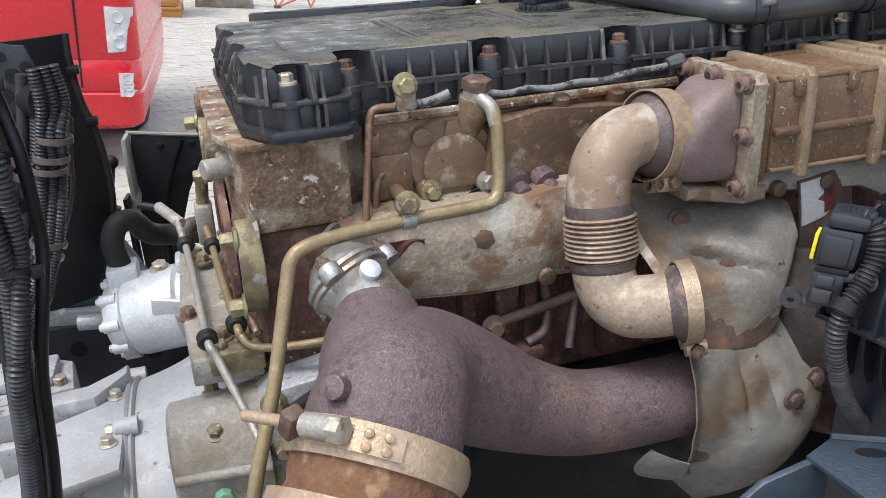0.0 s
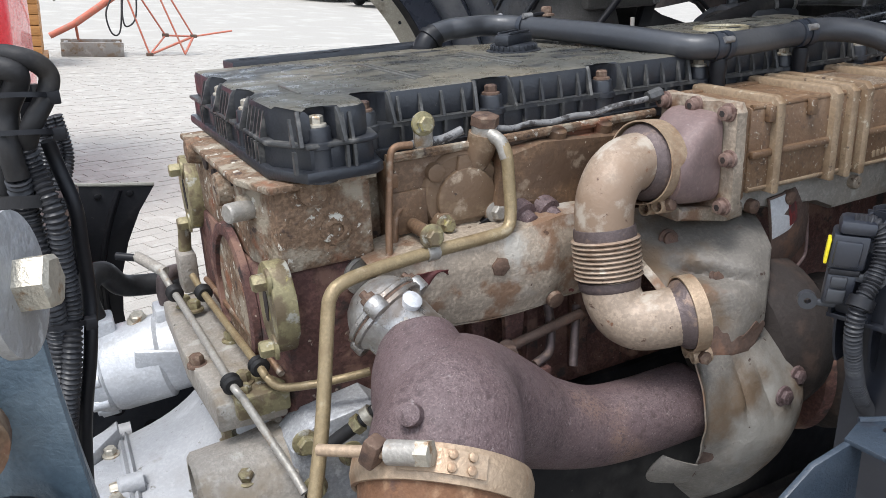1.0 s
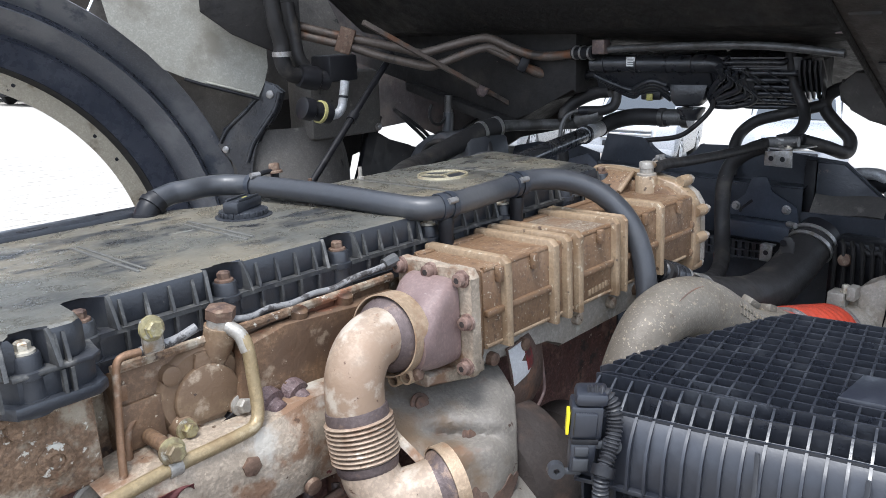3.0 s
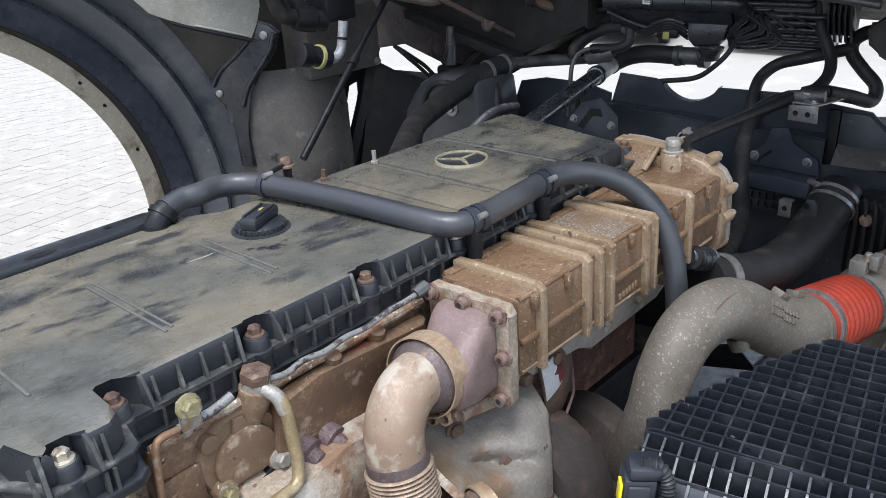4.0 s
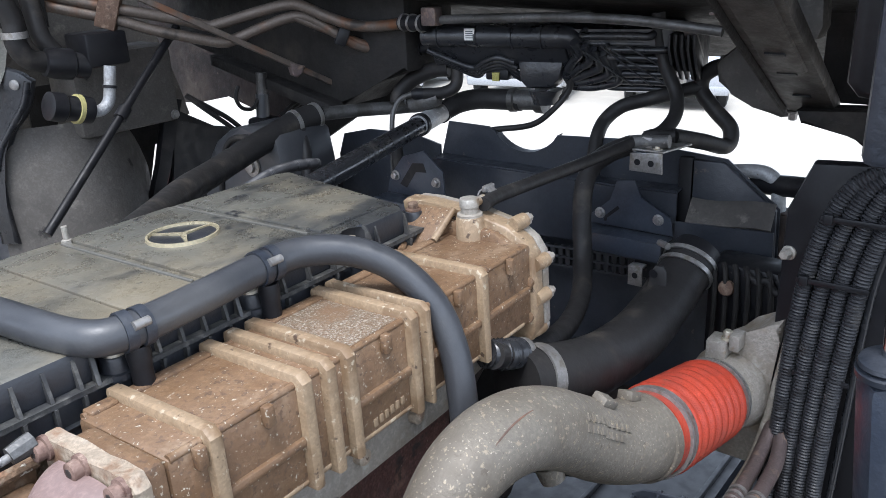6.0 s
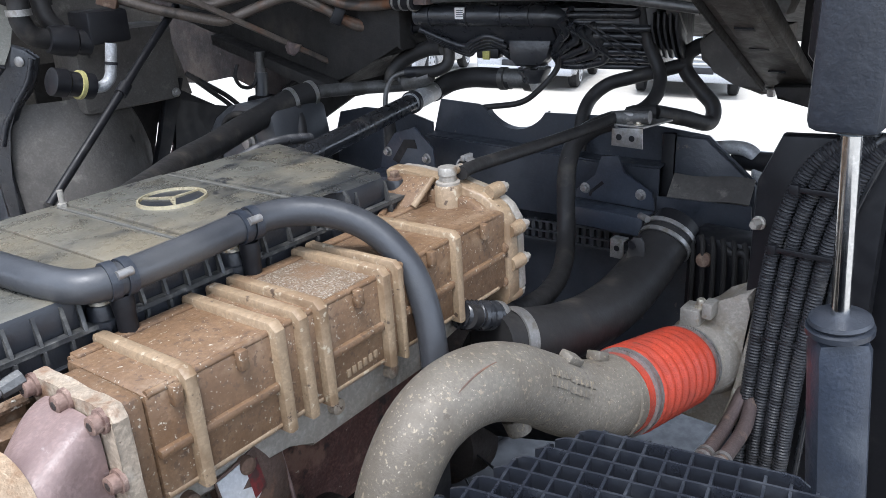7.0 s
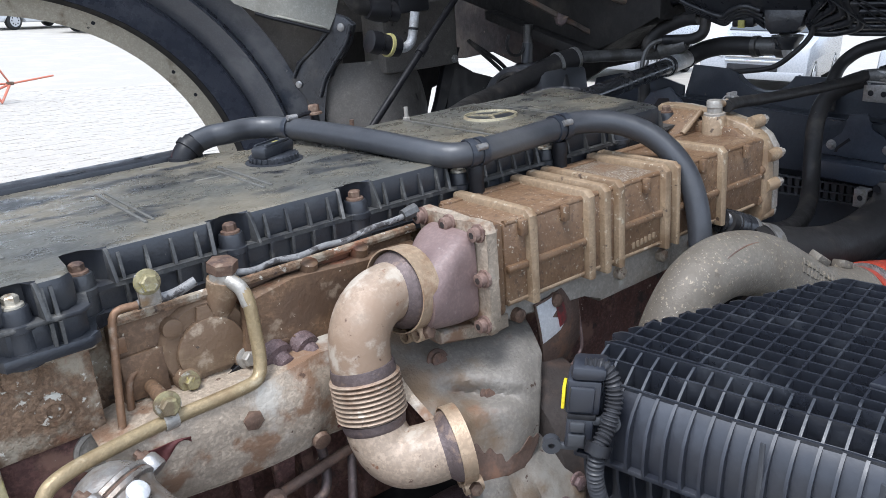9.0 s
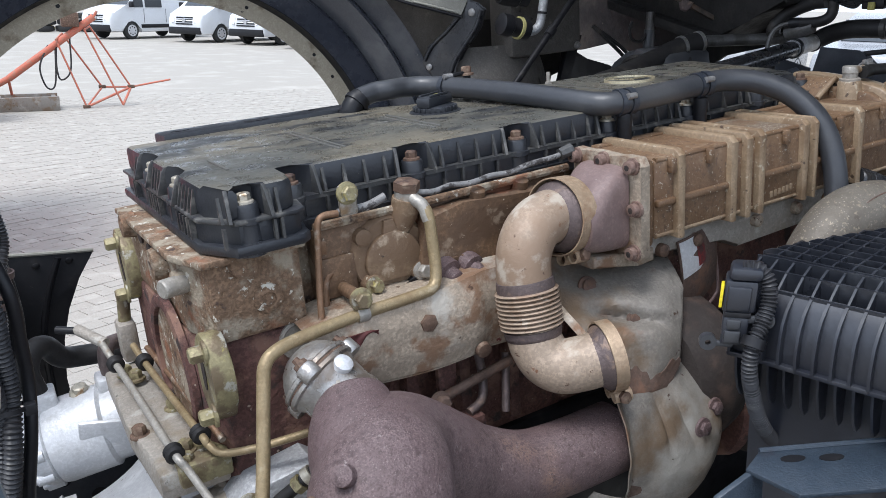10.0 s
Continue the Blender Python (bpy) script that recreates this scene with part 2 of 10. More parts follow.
M_housing = surface("cast_housing", (0.35, 0.352, 0.358), 0.55, metal=0.1, layers=(((0.26, 0.252, 0.243), 5, 0.44, 0.66), ((0.43, 0.433, 0.44), 16, 0.58, 0.72), ((0.13, 0.12, 0.10), 60, 0.62, 0.72), ((0.15, 0.135, 0.115), 8, 0.62, 0.74)), bump=((150, 0.0008),), spread=0.06)
M_arch = surface("dark_blue_arch", (0.040, 0.044, 0.058), 0.30, layers=(((0.070, 0.074, 0.088), 5, 0.48, 0.68), ((0.182, 0.175, 0.168), 30, 0.70, 0.76)), bump=((120, 0.0006),), spec=0.55)
M_archdust = surface("dusty_blue_arch", (0.098, 0.100, 0.110), 0.44, layers=(((0.145, 0.145, 0.150), 6, 0.48, 0.68), ((0.0549, 0.061, 0.07564), 14, 0.58, 0.70), ((0.244, 0.2318, 0.2135), 30, 0.70, 0.76)), bump=((120, 0.0006),), spec=0.5)
M_tank = surface("moulded_tank", (0.024, 0.025, 0.029), 0.34, layers=(((0.05, 0.048, 0.047), 14, 0.52, 0.7), ((0.11, 0.1, 0.09), 60, 0.71, 0.76)), bump=((150, 0.0006),), spec=0.55)
M_sleeve = surface("corroded_sleeve", (0.20, 0.195, 0.19), 0.55, metal=0.15, layers=(((0.05, 0.045, 0.043), 60, 0.50, 0.58), ((0.36, 0.355, 0.35), 90, 0.60, 0.66), ((0.02, 0.02, 0.02), 20, 0.58, 0.63)), bump=((150, 0.001),))
M_sealant = surface("tan_sealant_edge", (0.422, 0.371, 0.282), 0.75, layers=(((0.2, 0.16, 0.11), 18, 0.52, 0.68), ((0.05, 0.045, 0.04), 36, 0.66, 0.72)), bump=((60, 0.002),))
M_underbody = surface("grimy_underbody", (0.020, 0.0185, 0.0175), 0.7, layers=(((0.045, 0.039, 0.033), 6, 0.50, 0.68), ((0.014, 0.013, 0.013), 16, 0.55, 0.68), ((0.10, 0.085, 0.07), 45, 0.70, 0.75)), bump=((60, 0.002),), spec=0.25)
M_beam = surface("dusty_dark_beam", (0.052, 0.046, 0.041), 0.62, layers=(((0.028, 0.026, 0.025), 7, 0.46, 0.66), ((0.10, 0.088, 0.075), 18, 0.58, 0.70), ((0.15, 0.13, 0.11), 70, 0.70, 0.76)), bump=((70, 0.0015),), spec=0.4)
M_dull = surface("dull_grey_metal", (0.115, 0.113, 0.110), 0.45, metal=0.5, layers=(((0.06, 0.056, 0.052), 16, 0.48, 0.66), ((0.20, 0.19, 0.175), 60, 0.64, 0.72)), bump=FINE)
M_cabpanel = surface("dusty_cab_panel", (0.30, 0.29, 0.25), 0.75, layers=(((0.18, 0.165, 0.135), 8, 0.5, 0.72),), bump=((50, 0.001),))
M_liner = surface("grey_brown_liner", (0.105, 0.096, 0.086), 0.7, layers=(((0.055, 0.05, 0.046), 5, 0.45, 0.66), ((0.17, 0.155, 0.135), 22, 0.60, 0.72), ((0.025, 0.023, 0.022), 12, 0.64, 0.70)), bump=((60, 0.0018),))
M_plastic = surface("air_box_plastic", (0.016, 0.018, 0.025), 0.36, layers=(((0.030, 0.033, 0.042), 20, 0.5, 0.70), ((0.26, 0.26, 0.26), 55, 0.775, 0.795)), bump=((200, 0.0001),), spec=0.62, rough_var=0.08, spread=0.05)
# black plastic parts; also stands in for shade on the lower block
M_deep = surface("black_plastic_and_shade", (0.011, 0.011, 0.013), 0.45, spec=0.28, layers=(((0.026, 0.025, 0.025), 16, 0.55, 0.72), ((0.09, 0.08, 0.07), 60, 0.72, 0.77)))
M_charge = surface("weathered_alloy_pipe", (0.178, 0.160, 0.134), 0.56, metal=0.2, layers=(((0.122, 0.105, 0.084), 6, 0.46, 0.66), ((0.25, 0.21, 0.155), 150, 0.58, 0.66), ((0.10, 0.085, 0.068), 90, 0.62, 0.70), ((0.33, 0.29, 0.235), 320, 0.62, 0.68), ((0.09, 0.072, 0.06), 12, 0.68, 0.74)), bump=((300, 0.0005), (110, 0.0004)), spread=0.13)
M_red = surface("red_silicone", (0.40, 0.050, 0.026), 0.42, layers=(((0.25, 0.040, 0.026), 12, 0.46, 0.66), ((0.15, 0.055, 0.038), 30, 0.60, 0.72), ((0.22, 0.13, 0.095), 90, 0.68, 0.74)), bump=FINE)
M_chrome = surface("bright_steel", (0.68, 0.69, 0.70), 0.16, metal=1.0, layers=(((0.5, 0.5, 0.5), 14, 0.55, 0.75),), rough_var=0.06)
M_ringsteel = surface("clip_steel", (0.32, 0.31, 0.30), 0.45, metal=0.7, layers=(((0.2, 0.18, 0.15), 60, 0.5, 0.7),))
M_brass = surface("brass_emblem", (0.50, 0.44, 0.30), 0.35, metal=0.5, layers=(((0.2, 0.17, 0.1), 60, 0.60, 0.68),))
M_dullyellow = surface("faded_yellow", (0.36, 0.33, 0.10), 0.6)
M_yellow = surface("yellow_plastic", (0.72, 0.58, 0.02), 0.45)
M_green = surface("green_cap", (0.14, 0.33, 0.2), 0.5, layers=(((0.2, 0.22, 0.16), 40, 0.5, 0.7),))
M_whitelabel = surface("white_label", (0.72, 0.72, 0.70), 0.6)
M_greycar = surface("pale_grey_paint", (0.30, 0.31, 0.325), 0.3, coat=0.3, layers=(((0.25, 0.255, 0.26), 2, 0.5, 0.8),))
M_redpaint = surface("red_paint", (0.62, 0.012, 0.022), 0.28, coat=0.4, layers=(((0.5, 0.012, 0.02), 3, 0.5, 0.8),), rough_var=0.08)
M_white = surface("white_paint", (0.66, 0.67, 0.68), 0.35, coat=0.3, layers=(((0.62, 0.62, 0.61), 2, 0.5, 0.8),))
M_lamp = surface("headlamp_lens", (0.62, 0.63, 0.62), 0.15, metal=0.3, layers=(((0.85, 0.85, 0.84), 12, 0.5, 0.65),), rough_var=0.06)
M_window = surface("vehicle_window", (0.03, 0.035, 0.04), 0.08, rough_var=0.03)
M_tyre = surface("tyre_rubber", (0.028, 0.028, 0.028), 0.75, bump=((60, 0.004),))
M_orange = surface("orange_lattice_paint", (0.50, 0.150, 0.095), 0.65, layers=(((0.34, 0.17, 0.12), 20, 0.46, 0.66),))
M_wood = surface("orange_wood", (0.42, 0.2, 0.06), 0.65, layers=(((0.3, 0.14, 0.045), 3, 0.45, 0.65, (1, 1, 9)),))
M_pave = surface("paving_brick", (0.360, 0.334, 0.292), 0.9, layers=(((0.325, 0.300, 0.262), 0.7, 0.45, 0.65), ((0.402, 0.374, 0.330), 6, 0.5, 0.7), ((0.355, 0.330, 0.295), 2, 0.64, 0.74)), bump=((60, 0.002),))
M_joint = surface("paving_sand", (0.345, 0.320, 0.280), 0.95, layers=(((0.315, 0.291, 0.254), 0.5, 0.45, 0.65), ((0.385, 0.358, 0.315), 1.3, 0.48, 0.7)), bump=((20, 0.004),))

# ---- builders ----
def V(*a):
    return Vector(a)


def smooth_path(pts, step=8):
    """Catmull-Rom through the points; each may carry a radius as a fourth number."""
    p = [np.array(q, float) for q in pts]
    p = [2 * p[0] - p[1]] + p + [2 * p[-1] - p[-2]]
    out = []
    for i in range(1, len(p) - 2):
        a, b, c, d = p[i - 1:i + 3]
        for k in range(step):
            t = k / step
            out.append(0.5 * ((2 * b) + (c - a) * t + (2 * a - 5 * b + 4 * c - d) * t * t + (3 * b - a - 3 * c + d) * t ** 3))
    out.append(p[-2])
    return out


def sweep(bm, pts, r, segs=14, cap=True, waves=None, flat=1.0):
    """A tube along pts (x, y, z[, radius]). waves=(pitch, depth): corrugation."""
    pos = [Vector(q[:3]) for q in pts]
    rad = [float(q[3]) if len(q) > 3 else r for q in pts]
    if waves:
        fine_p, fine_r = [], []
        run = 0.0
        for i in range(len(pos) - 1):
            seg = (pos[i + 1] - pos[i]).length
            n = max(1, int(seg / (waves[0] / 4) + 0.5))
            for k in range(n):
                fine_p.append(pos[i].lerp(pos[i + 1], k / n))
                fine_r.append(rad[i] + waves[1] * math.sin(2 * math.pi * (run + seg * k / n) / waves[0]))
            run += seg
        pos, rad = fine_p + [pos[-1]], fine_r + [rad[-1]]
    tang = [(pos[min(i + 1, len(pos) - 1)] - pos[max(i - 1, 0)]).normalized() for i in range(len(pos))]
    side = tang[0].orthogonal().normalized()
    rings = []
    for i, (p, t) in enumerate(zip(pos, tang)):
        side = (side - t * side.dot(t)).normalized()
        up = t.cross(side)
        rings.append([bm.verts.new(p + rad[i] * (math.cos(2 * math.pi * k / segs) * side + flat * math.sin(2 * math.pi * k / segs) * up)) for k in range(segs)])
    for a, b in zip(rings, rings[1:]):
        for k in range(segs):
            bm.faces.new((a[k], a[(k + 1) % segs], b[(k + 1) % segs], b[k]))
    if cap:
        bm.faces.new(rings[0][::-1])
        bm.faces.new(rings[-1])
    return bm


def tube(pts, r, step=8, segs=14, waves=None, cap=True):
    bm = bmesh.new()
    return sweep(bm, smooth_path(pts, step), r, segs, cap, waves)


def rod(bm, a, b, r, r2=None, segs=16):
    a, b = Vector(a), Vector(b)
    return sweep(bm, [(*a, r), (*b, r if r2 is None else r2)], r, segs)


def turned(bm, at, axis, profile, segs=28):
    """A turned body: profile of (distance along the axis, radius)."""
    at, axis = Vector(at), Vector(axis).normalized()
    s = axis.orthogonal().normalized()
    u = axis.cross(s)
    rings = [[bm.verts.new(at + axis * d + max(r, 1e-5) * (math.cos(2 * math.pi * k / segs) * s + math.sin(2 * math.pi * k / segs) * u)) for k in range(segs)] for d, r in profile]
    for a, b in zip(rings, rings[1:]):
        for k in range(segs):
            bm.faces.new((a[k], a[(k + 1) % segs], b[(k + 1) % segs], b[k]))
    bm.faces.new(rings[0][::-1])
    bm.faces.new(rings[-1])
    return bm


def ring_band(bm, at, axis, r, width, thick, segs=32):
    """A flat band bent into a ring."""
    return turned_open(bm, at, axis, [(-width / 2, r), (-width / 2, r + thick), (width / 2, r + thick), (width / 2, r)], segs)


def turned_open(bm, at, axis, profile, segs=28):
    at, axis = Vector(at), Vector(axis).normalized()
    s = axis.orthogonal().normalized()
    u = axis.cross(s)
    rings = [[bm.verts.new(at + axis * d + r * (math.cos(2 * math.pi * k / segs) * s + math.sin(2 * math.pi * k / segs) * u)) for k in range(segs)] for d, r in profile]
    for a, b in zip(rings, rings[1:] + rings[:1]):
        for k in range(segs):
            bm.faces.new((a[k], a[(k + 1) % segs], b[(k + 1) % segs], b[k]))
    return bm


def box(bm, x0, x1, y0, y1, z0, z1, bevel=0.0, m=None):
    v = [bm.verts.new((x, y, z)) for x in (x0, x1) for y in (y0, y1) for z in (z0, z1)]
    f = [bm.faces.new([v[i] for i in q]) for q in ((0, 1, 3, 2), (4, 6, 7, 5), (0, 4, 5, 1), (2, 3, 7, 6), (0, 2, 6, 4), (1, 5, 7, 3))]
    if bevel:
        es = {e for q in f for e in q.edges}
        r = bmesh.ops.bevel(bm, geom=list(es), offset=bevel, segments=2, affect="EDGES", profile=0.5)
        v = list({w for q in r["faces"] for w in q.verts} | {w for w in v if w.is_valid})
    if m is not None:
        bmesh.ops.transform(bm, matrix=m, verts=[w for w in v if w.is_valid])
    return bm


def slab(bm, outline, lo, hi, axis="z", bevel=0.0):
    """A prism: outline of (a, b) in the plane across the axis, from lo to hi along it."""
    put = {"z": lambda a, b, c: (a, b, c), "y": lambda a, b, c: (a, c, b), "x": lambda a, b, c: (c, a, b)}[axis]
    low = [bm.verts.new(put(a, b, lo)) for a, b in outline]
    top = [bm.verts.new(put(a, b, hi)) for a, b in outline]
    n = len(outline)
    f = [bm.faces.new(low[::-1]), bm.faces.new(top)]
    for k in range(n):
        f.append(bm.faces.new((low[k], low[(k + 1) % n], top[(k + 1) % n], top[k])))
    if bevel:
        bmesh.ops.bevel(bm, geom=list({e for q in f[:2] for e in q.edges}), offset=bevel, segments=2, affect="EDGES", profile=0.5)
    return bm


def hexbolt(bm, at, axis, r=0.0075, h=0.007, washer=True):
    at, axis = Vector(at), Vector(axis).normalized()
    if washer:
        turned(bm, at, axis, [(-0.001, r * 1.42), (r * 0.22, r * 1.38), (r * 0.34, r * 1.05)], 18)
    turned(bm, at + axis * r * 0.3, axis, [(0, r), (h * 0.82, r), (h, r * 0.8)], 6)
    return bm


def sheet(bm, corner, nu, nv, f, thick=0.0015):
    """A bent plate: f(u, v) gives its place; thick is its thickness."""
    grid = [[Vector(f(i / nu, j / nv)) for j in range(nv + 1)] for i in range(nu + 1)]
    both = []
    for s in (0, 1):
        lay = []
        for i in range(nu + 1):
            row = []
            for j in range(nv + 1):
                du = grid[min(i + 1, nu)][j] - grid[max(i - 1, 0)][j]
                dv = grid[i][min(j + 1, nv)] - grid[i][max(j - 1, 0)]
                n = du.cross(dv)
                n = n.normalized() if n.length > 1e-9 else V(0, 0, 1)
                row.append(bm.verts.new(grid[i][j] - n * thick * s))
            lay.append(row)
        both.append(lay)
    a, b = both
    for i in range(nu):
        for j in range(nv):
            bm.faces.new((a[i][j], a[i + 1][j], a[i + 1][j + 1], a[i][j + 1]))
            bm.faces.new((b[i][j], b[i][j + 1], b[i + 1][j + 1], b[i + 1][j]))
    rim = [(i, 0) for i in range(nu + 1)] + [(nu, j) for j in range(1, nv + 1)] + [(i, nv) for i in range(nu - 1, -1, -1)] + [(0, j) for j in range(nv - 1, 0, -1)]
    for (i, j), (k, l) in zip(rim, rim[1:] + rim[:1]):
        bm.faces.new((a[k][l], a[i][j], b[i][j], b[k][l]))
    return bm


def finish(name, bm, mat, smooth=40):
    bmesh.ops.recalc_face_normals(bm, faces=bm.faces)
    me = bpy.data.meshes.new(name)
    for f in bm.faces:
        f.smooth = smooth > 0
    for e in bm.edges:
        e.smooth = not (len(e.link_faces) == 2 and e.calc_face_angle(0) > radians(smooth))
    bm.to_mesh(me)
    bm.free()
    me.materials.append(mat)
    return me


def thing(name, label, category, at=(0, 0, 0), group="", base=None):
    """An Empty at its base, in the engine's frame unless another is given."""
    ob = new(name)
    ob.empty_display_size = 0.03
    ob.matrix_basis = (F if base is None else base) @ Matrix.Translation(at)
    ob["off"] = tuple(at)
    return tagged(ob, label, category, group)


def part(name, bm, material, parent, label="", smooth=40, data=None, place=None):
    """One mesh under a thing or under a part. Its points are in the same frame as the thing's place."""
    ob = new(name, finish(name, bm, material, smooth) if data is None else data)
    ob.parent = parent
    top = parent
    while top.parent:
        top = top.parent
    if parent is top:
        ob.matrix_basis = Matrix.Translation(-Vector(top["off"])) @ (place or Matrix())
    elif place is not None:
        ob.matrix_basis = place
    return tagged(ob, label)


def solo(name, bm, material, label, category, smooth=40, kind="", group="", base=None):
    """A thing that is one mesh."""
    ob = new(name, finish(name, bm, material, smooth))
    ob.matrix_basis = F if base is None else base
    return tagged(ob, label, category, group, kind)

# ---- yard ----
bm = bmesh.new()
for x, y in ((-400, -400), (400, -400), (400, 400), (-400, 400)):
    bm.verts.new((x, y, -0.003))
bm.faces.new(bm.verts)
ground = solo("ground", bm, M_joint, "light grey paved yard, worn and dusty", "ground", 0, "structure", base=Matrix())


def road_wheel(owner, at, r, width, name="wheel"):
    """Tyre and dished rim, axle along y."""
    bm = bmesh.new()
    turned(bm, Vector(at) - V(0, width / 2, 0), (0, 1, 0), [(0, r * 0.66), (0.01, r * 0.9), (width * 0.18, r), (width * 0.82, r), (width - 0.01, r * 0.9), (width, r * 0.66)], 36)
    wheel = part(name, bm, M_tyre, owner, "black rubber tyre on a steel rim")
    s = -1 if at[1] < 0 else 1
    bm = bmesh.new()
    face = Vector(at) + V(0, s * (width / 2 + 0.004), 0)
    turned(bm, face, (0, s, 0), [(-0.02, r * 0.67), (0.006, r * 0.66), (0.0, r * 0.58), (-0.0, r * 0.3), (0.012, r * 0.2), (0.012, 0.01)], 28)
    part("rim", bm, M_silver, wheel, "grey steel rim")
    for k in range(8):
        a = k * math.pi / 4
        bm = turned(bmesh.new(), face + V(math.cos(a) * r * 0.44, s * 0.002, math.sin(a) * r * 0.44), (0, s, 0), [(0, r * 0.085), (0.004, r * 0.08)], 10)
        part("rim_opening", bm, M_deep, wheel)
    return wheel


def panel(bm, f, nu, nv, thick):
    return sheet(bm, None, nu, nv, f, thick)


def van(at, heading, paint, label, name="white_van", length=5.1, height=2.05, group="vans parked in a row", wheel_on_ground=True):
    """A panel van: x forward from its front axle."""
    yaw = math.atan2(heading[1], heading[0])
    base = Matrix.Translation((at[0], at[1], 0)) @ Matrix.Rotation(yaw, 4, "Z")
    ob = thing(name, label, "van", (0, 0, 0), group, base)
    r, half = 0.33, 0.93
    back = 0.95 - length
    side = [(back, 0.36), (-3.45, 0.3), (-3.4, 0.52), (-3.2, 0.7), (-3.0, 0.74), (-2.8, 0.7), (-2.6, 0.52), (-2.55, 0.28), (-0.42, 0.26), (-0.38, 0.52), (-0.2, 0.7), (0, 0.75), (0.2, 0.7), (0.38, 0.52), (0.42, 0.3), (0.88, 0.3), (0.95, 0.45), (0.93, 0.8), (0.82, 1.02), (0.15, 1.24), (-0.62, height - 0.08), (-0.95, height), (back + 0.12, height - 0.03), (back, height - 0.2)]
    bm = bmesh.new()
    slab(bm, side, -half, half, "y", 0.06)
    for v in bm.verts:
        if v.co.z > 1.1:
            v.co.y *= 1 - 0.13 * (v.co.z - 1.1)
        if v.co.x > 0.5:
            v.co.y *= 1 - 0.28 * (v.co.x - 0.5)
    part("body", bm, paint, ob)
    bm = bmesh.new()
    slope = lambda u, v: V(0.10 - 0.68 * v, (u - 0.5) * (1.62 - 0.14 * v), 1.285 + (height - 0.14 - 1.285) * v + 0.012)
    panel(bm, slope, 6, 4, 0.01)
    part("windshield", bm, M_window, ob, "dark raked windshield")
    for s in (-1, 1):
        bm = bmesh.new()
        for k, (a, b, c, d) in enumerate(((0.02, 1.26, -0.55, height - 0.32), (-0.72, 1.22, -1.55, height - 0.3))):
            def pane(u, v, a=a, c=c, k=k, s=s):
                zz = 1.2 + (height - 0.32 - 1.2) * v
                lead = a - (0.42 * v if k == 0 else 0.0)
                xx = lead + ((-0.62 if k == 0 else c) - lead) * u
                return V(xx, s * (half * (1 - 0.13 * (zz - 1.1)) + 0.006), zz)
            sub = bmesh.new()
            panel(sub, pane, 3, 3, 0.008)
            part("side_window", sub, M_window, ob, "dark side window")
        bm.free()
        bm = bmesh.new()
        box(bm, -0.02, 0.1, s * (half + 0.1) - 0.09, s * (half + 0.1) + 0.09, 1.2, 1.42, 0.03)
        rod(bm, (0.03, s * half * 0.98, 1.22), (0.03, s * (half + 0.06), 1.26), 0.02)
        part("wing_mirror", bm, M_deep, ob, "black wing mirror")
        bm = bmesh.new()
        sl = lambda u, v, s=s: V(0.955 - 0.11 * v - 0.18 * u * u, s * (0.5 + 0.30 * u), 0.70 + 0.24 * v + 0.05 * u * v)
        panel(bm, sl, 5, 3, 0.03)
        part("headlamp", bm, M_lamp, ob, "clear headlamp")
        bm = bmesh.new()
        box(bm, -2.5, -0.45, s * (half - 0.02), s * (half + 0.015) if s > 0 else s * (half - 0.03), 0.42, 0.56, 0.006) if s > 0 else box(bm, -2.5, -0.45, -half - 0.015, -half + 0.02, 0.42, 0.56, 0.006)
        part("rub_strip", bm, M_deep, ob, "black rubbing strip")
        bm = bmesh.new()
        for xx in (-0.62, -1.72, -2.48):
            box(bm, xx - 0.005, xx + 0.005, s * half - 0.004, s * half + 0.004, 0.62, 1.15)
        part("door_seams", bm, M_deep, ob, "dark door seams")
        for xx in (0.0, -3.0):
            road_wheel(ob, (xx, s * (half - 0.12), r), r, 0.22)
    bm = bmesh.new()
    box(bm, 0.86, 0.975, -0.80, 0.80, 0.3, 0.55, 0.03)
    part("bumper", bm, M_deep, ob, "black plastic front bumper")
    bm = bmesh.new()
    for k in range(4):
        box(bm, 0.90, 0.965 - 0.02 * k, -0.42, 0.42, 0.64 + 0.075 * k, 0.69 + 0.075 * k, 0.008)
    part("grille", bm, M_deep, ob, "dark slatted grille")
    bm = bmesh.new()
    turned(bm, (0.945, 0, 0.80), (1, 0, 0), [(0, 0.085), (0.02, 0.08)], 20)
    part("badge", bm, M_chrome, ob, "round bright badge")
    return ob


for at in ((4.05, 34.0), (6.8, 31.0), (8.5, 28.8), (9.5, 25.9)):
    h = Vector((-0.84, -0.54))
    left = Vector((0.54, -0.84))
    c = Vector(at) - left * 0.81
    van(c, h, M_white, "white panel van with dark windows, parked on the paving")


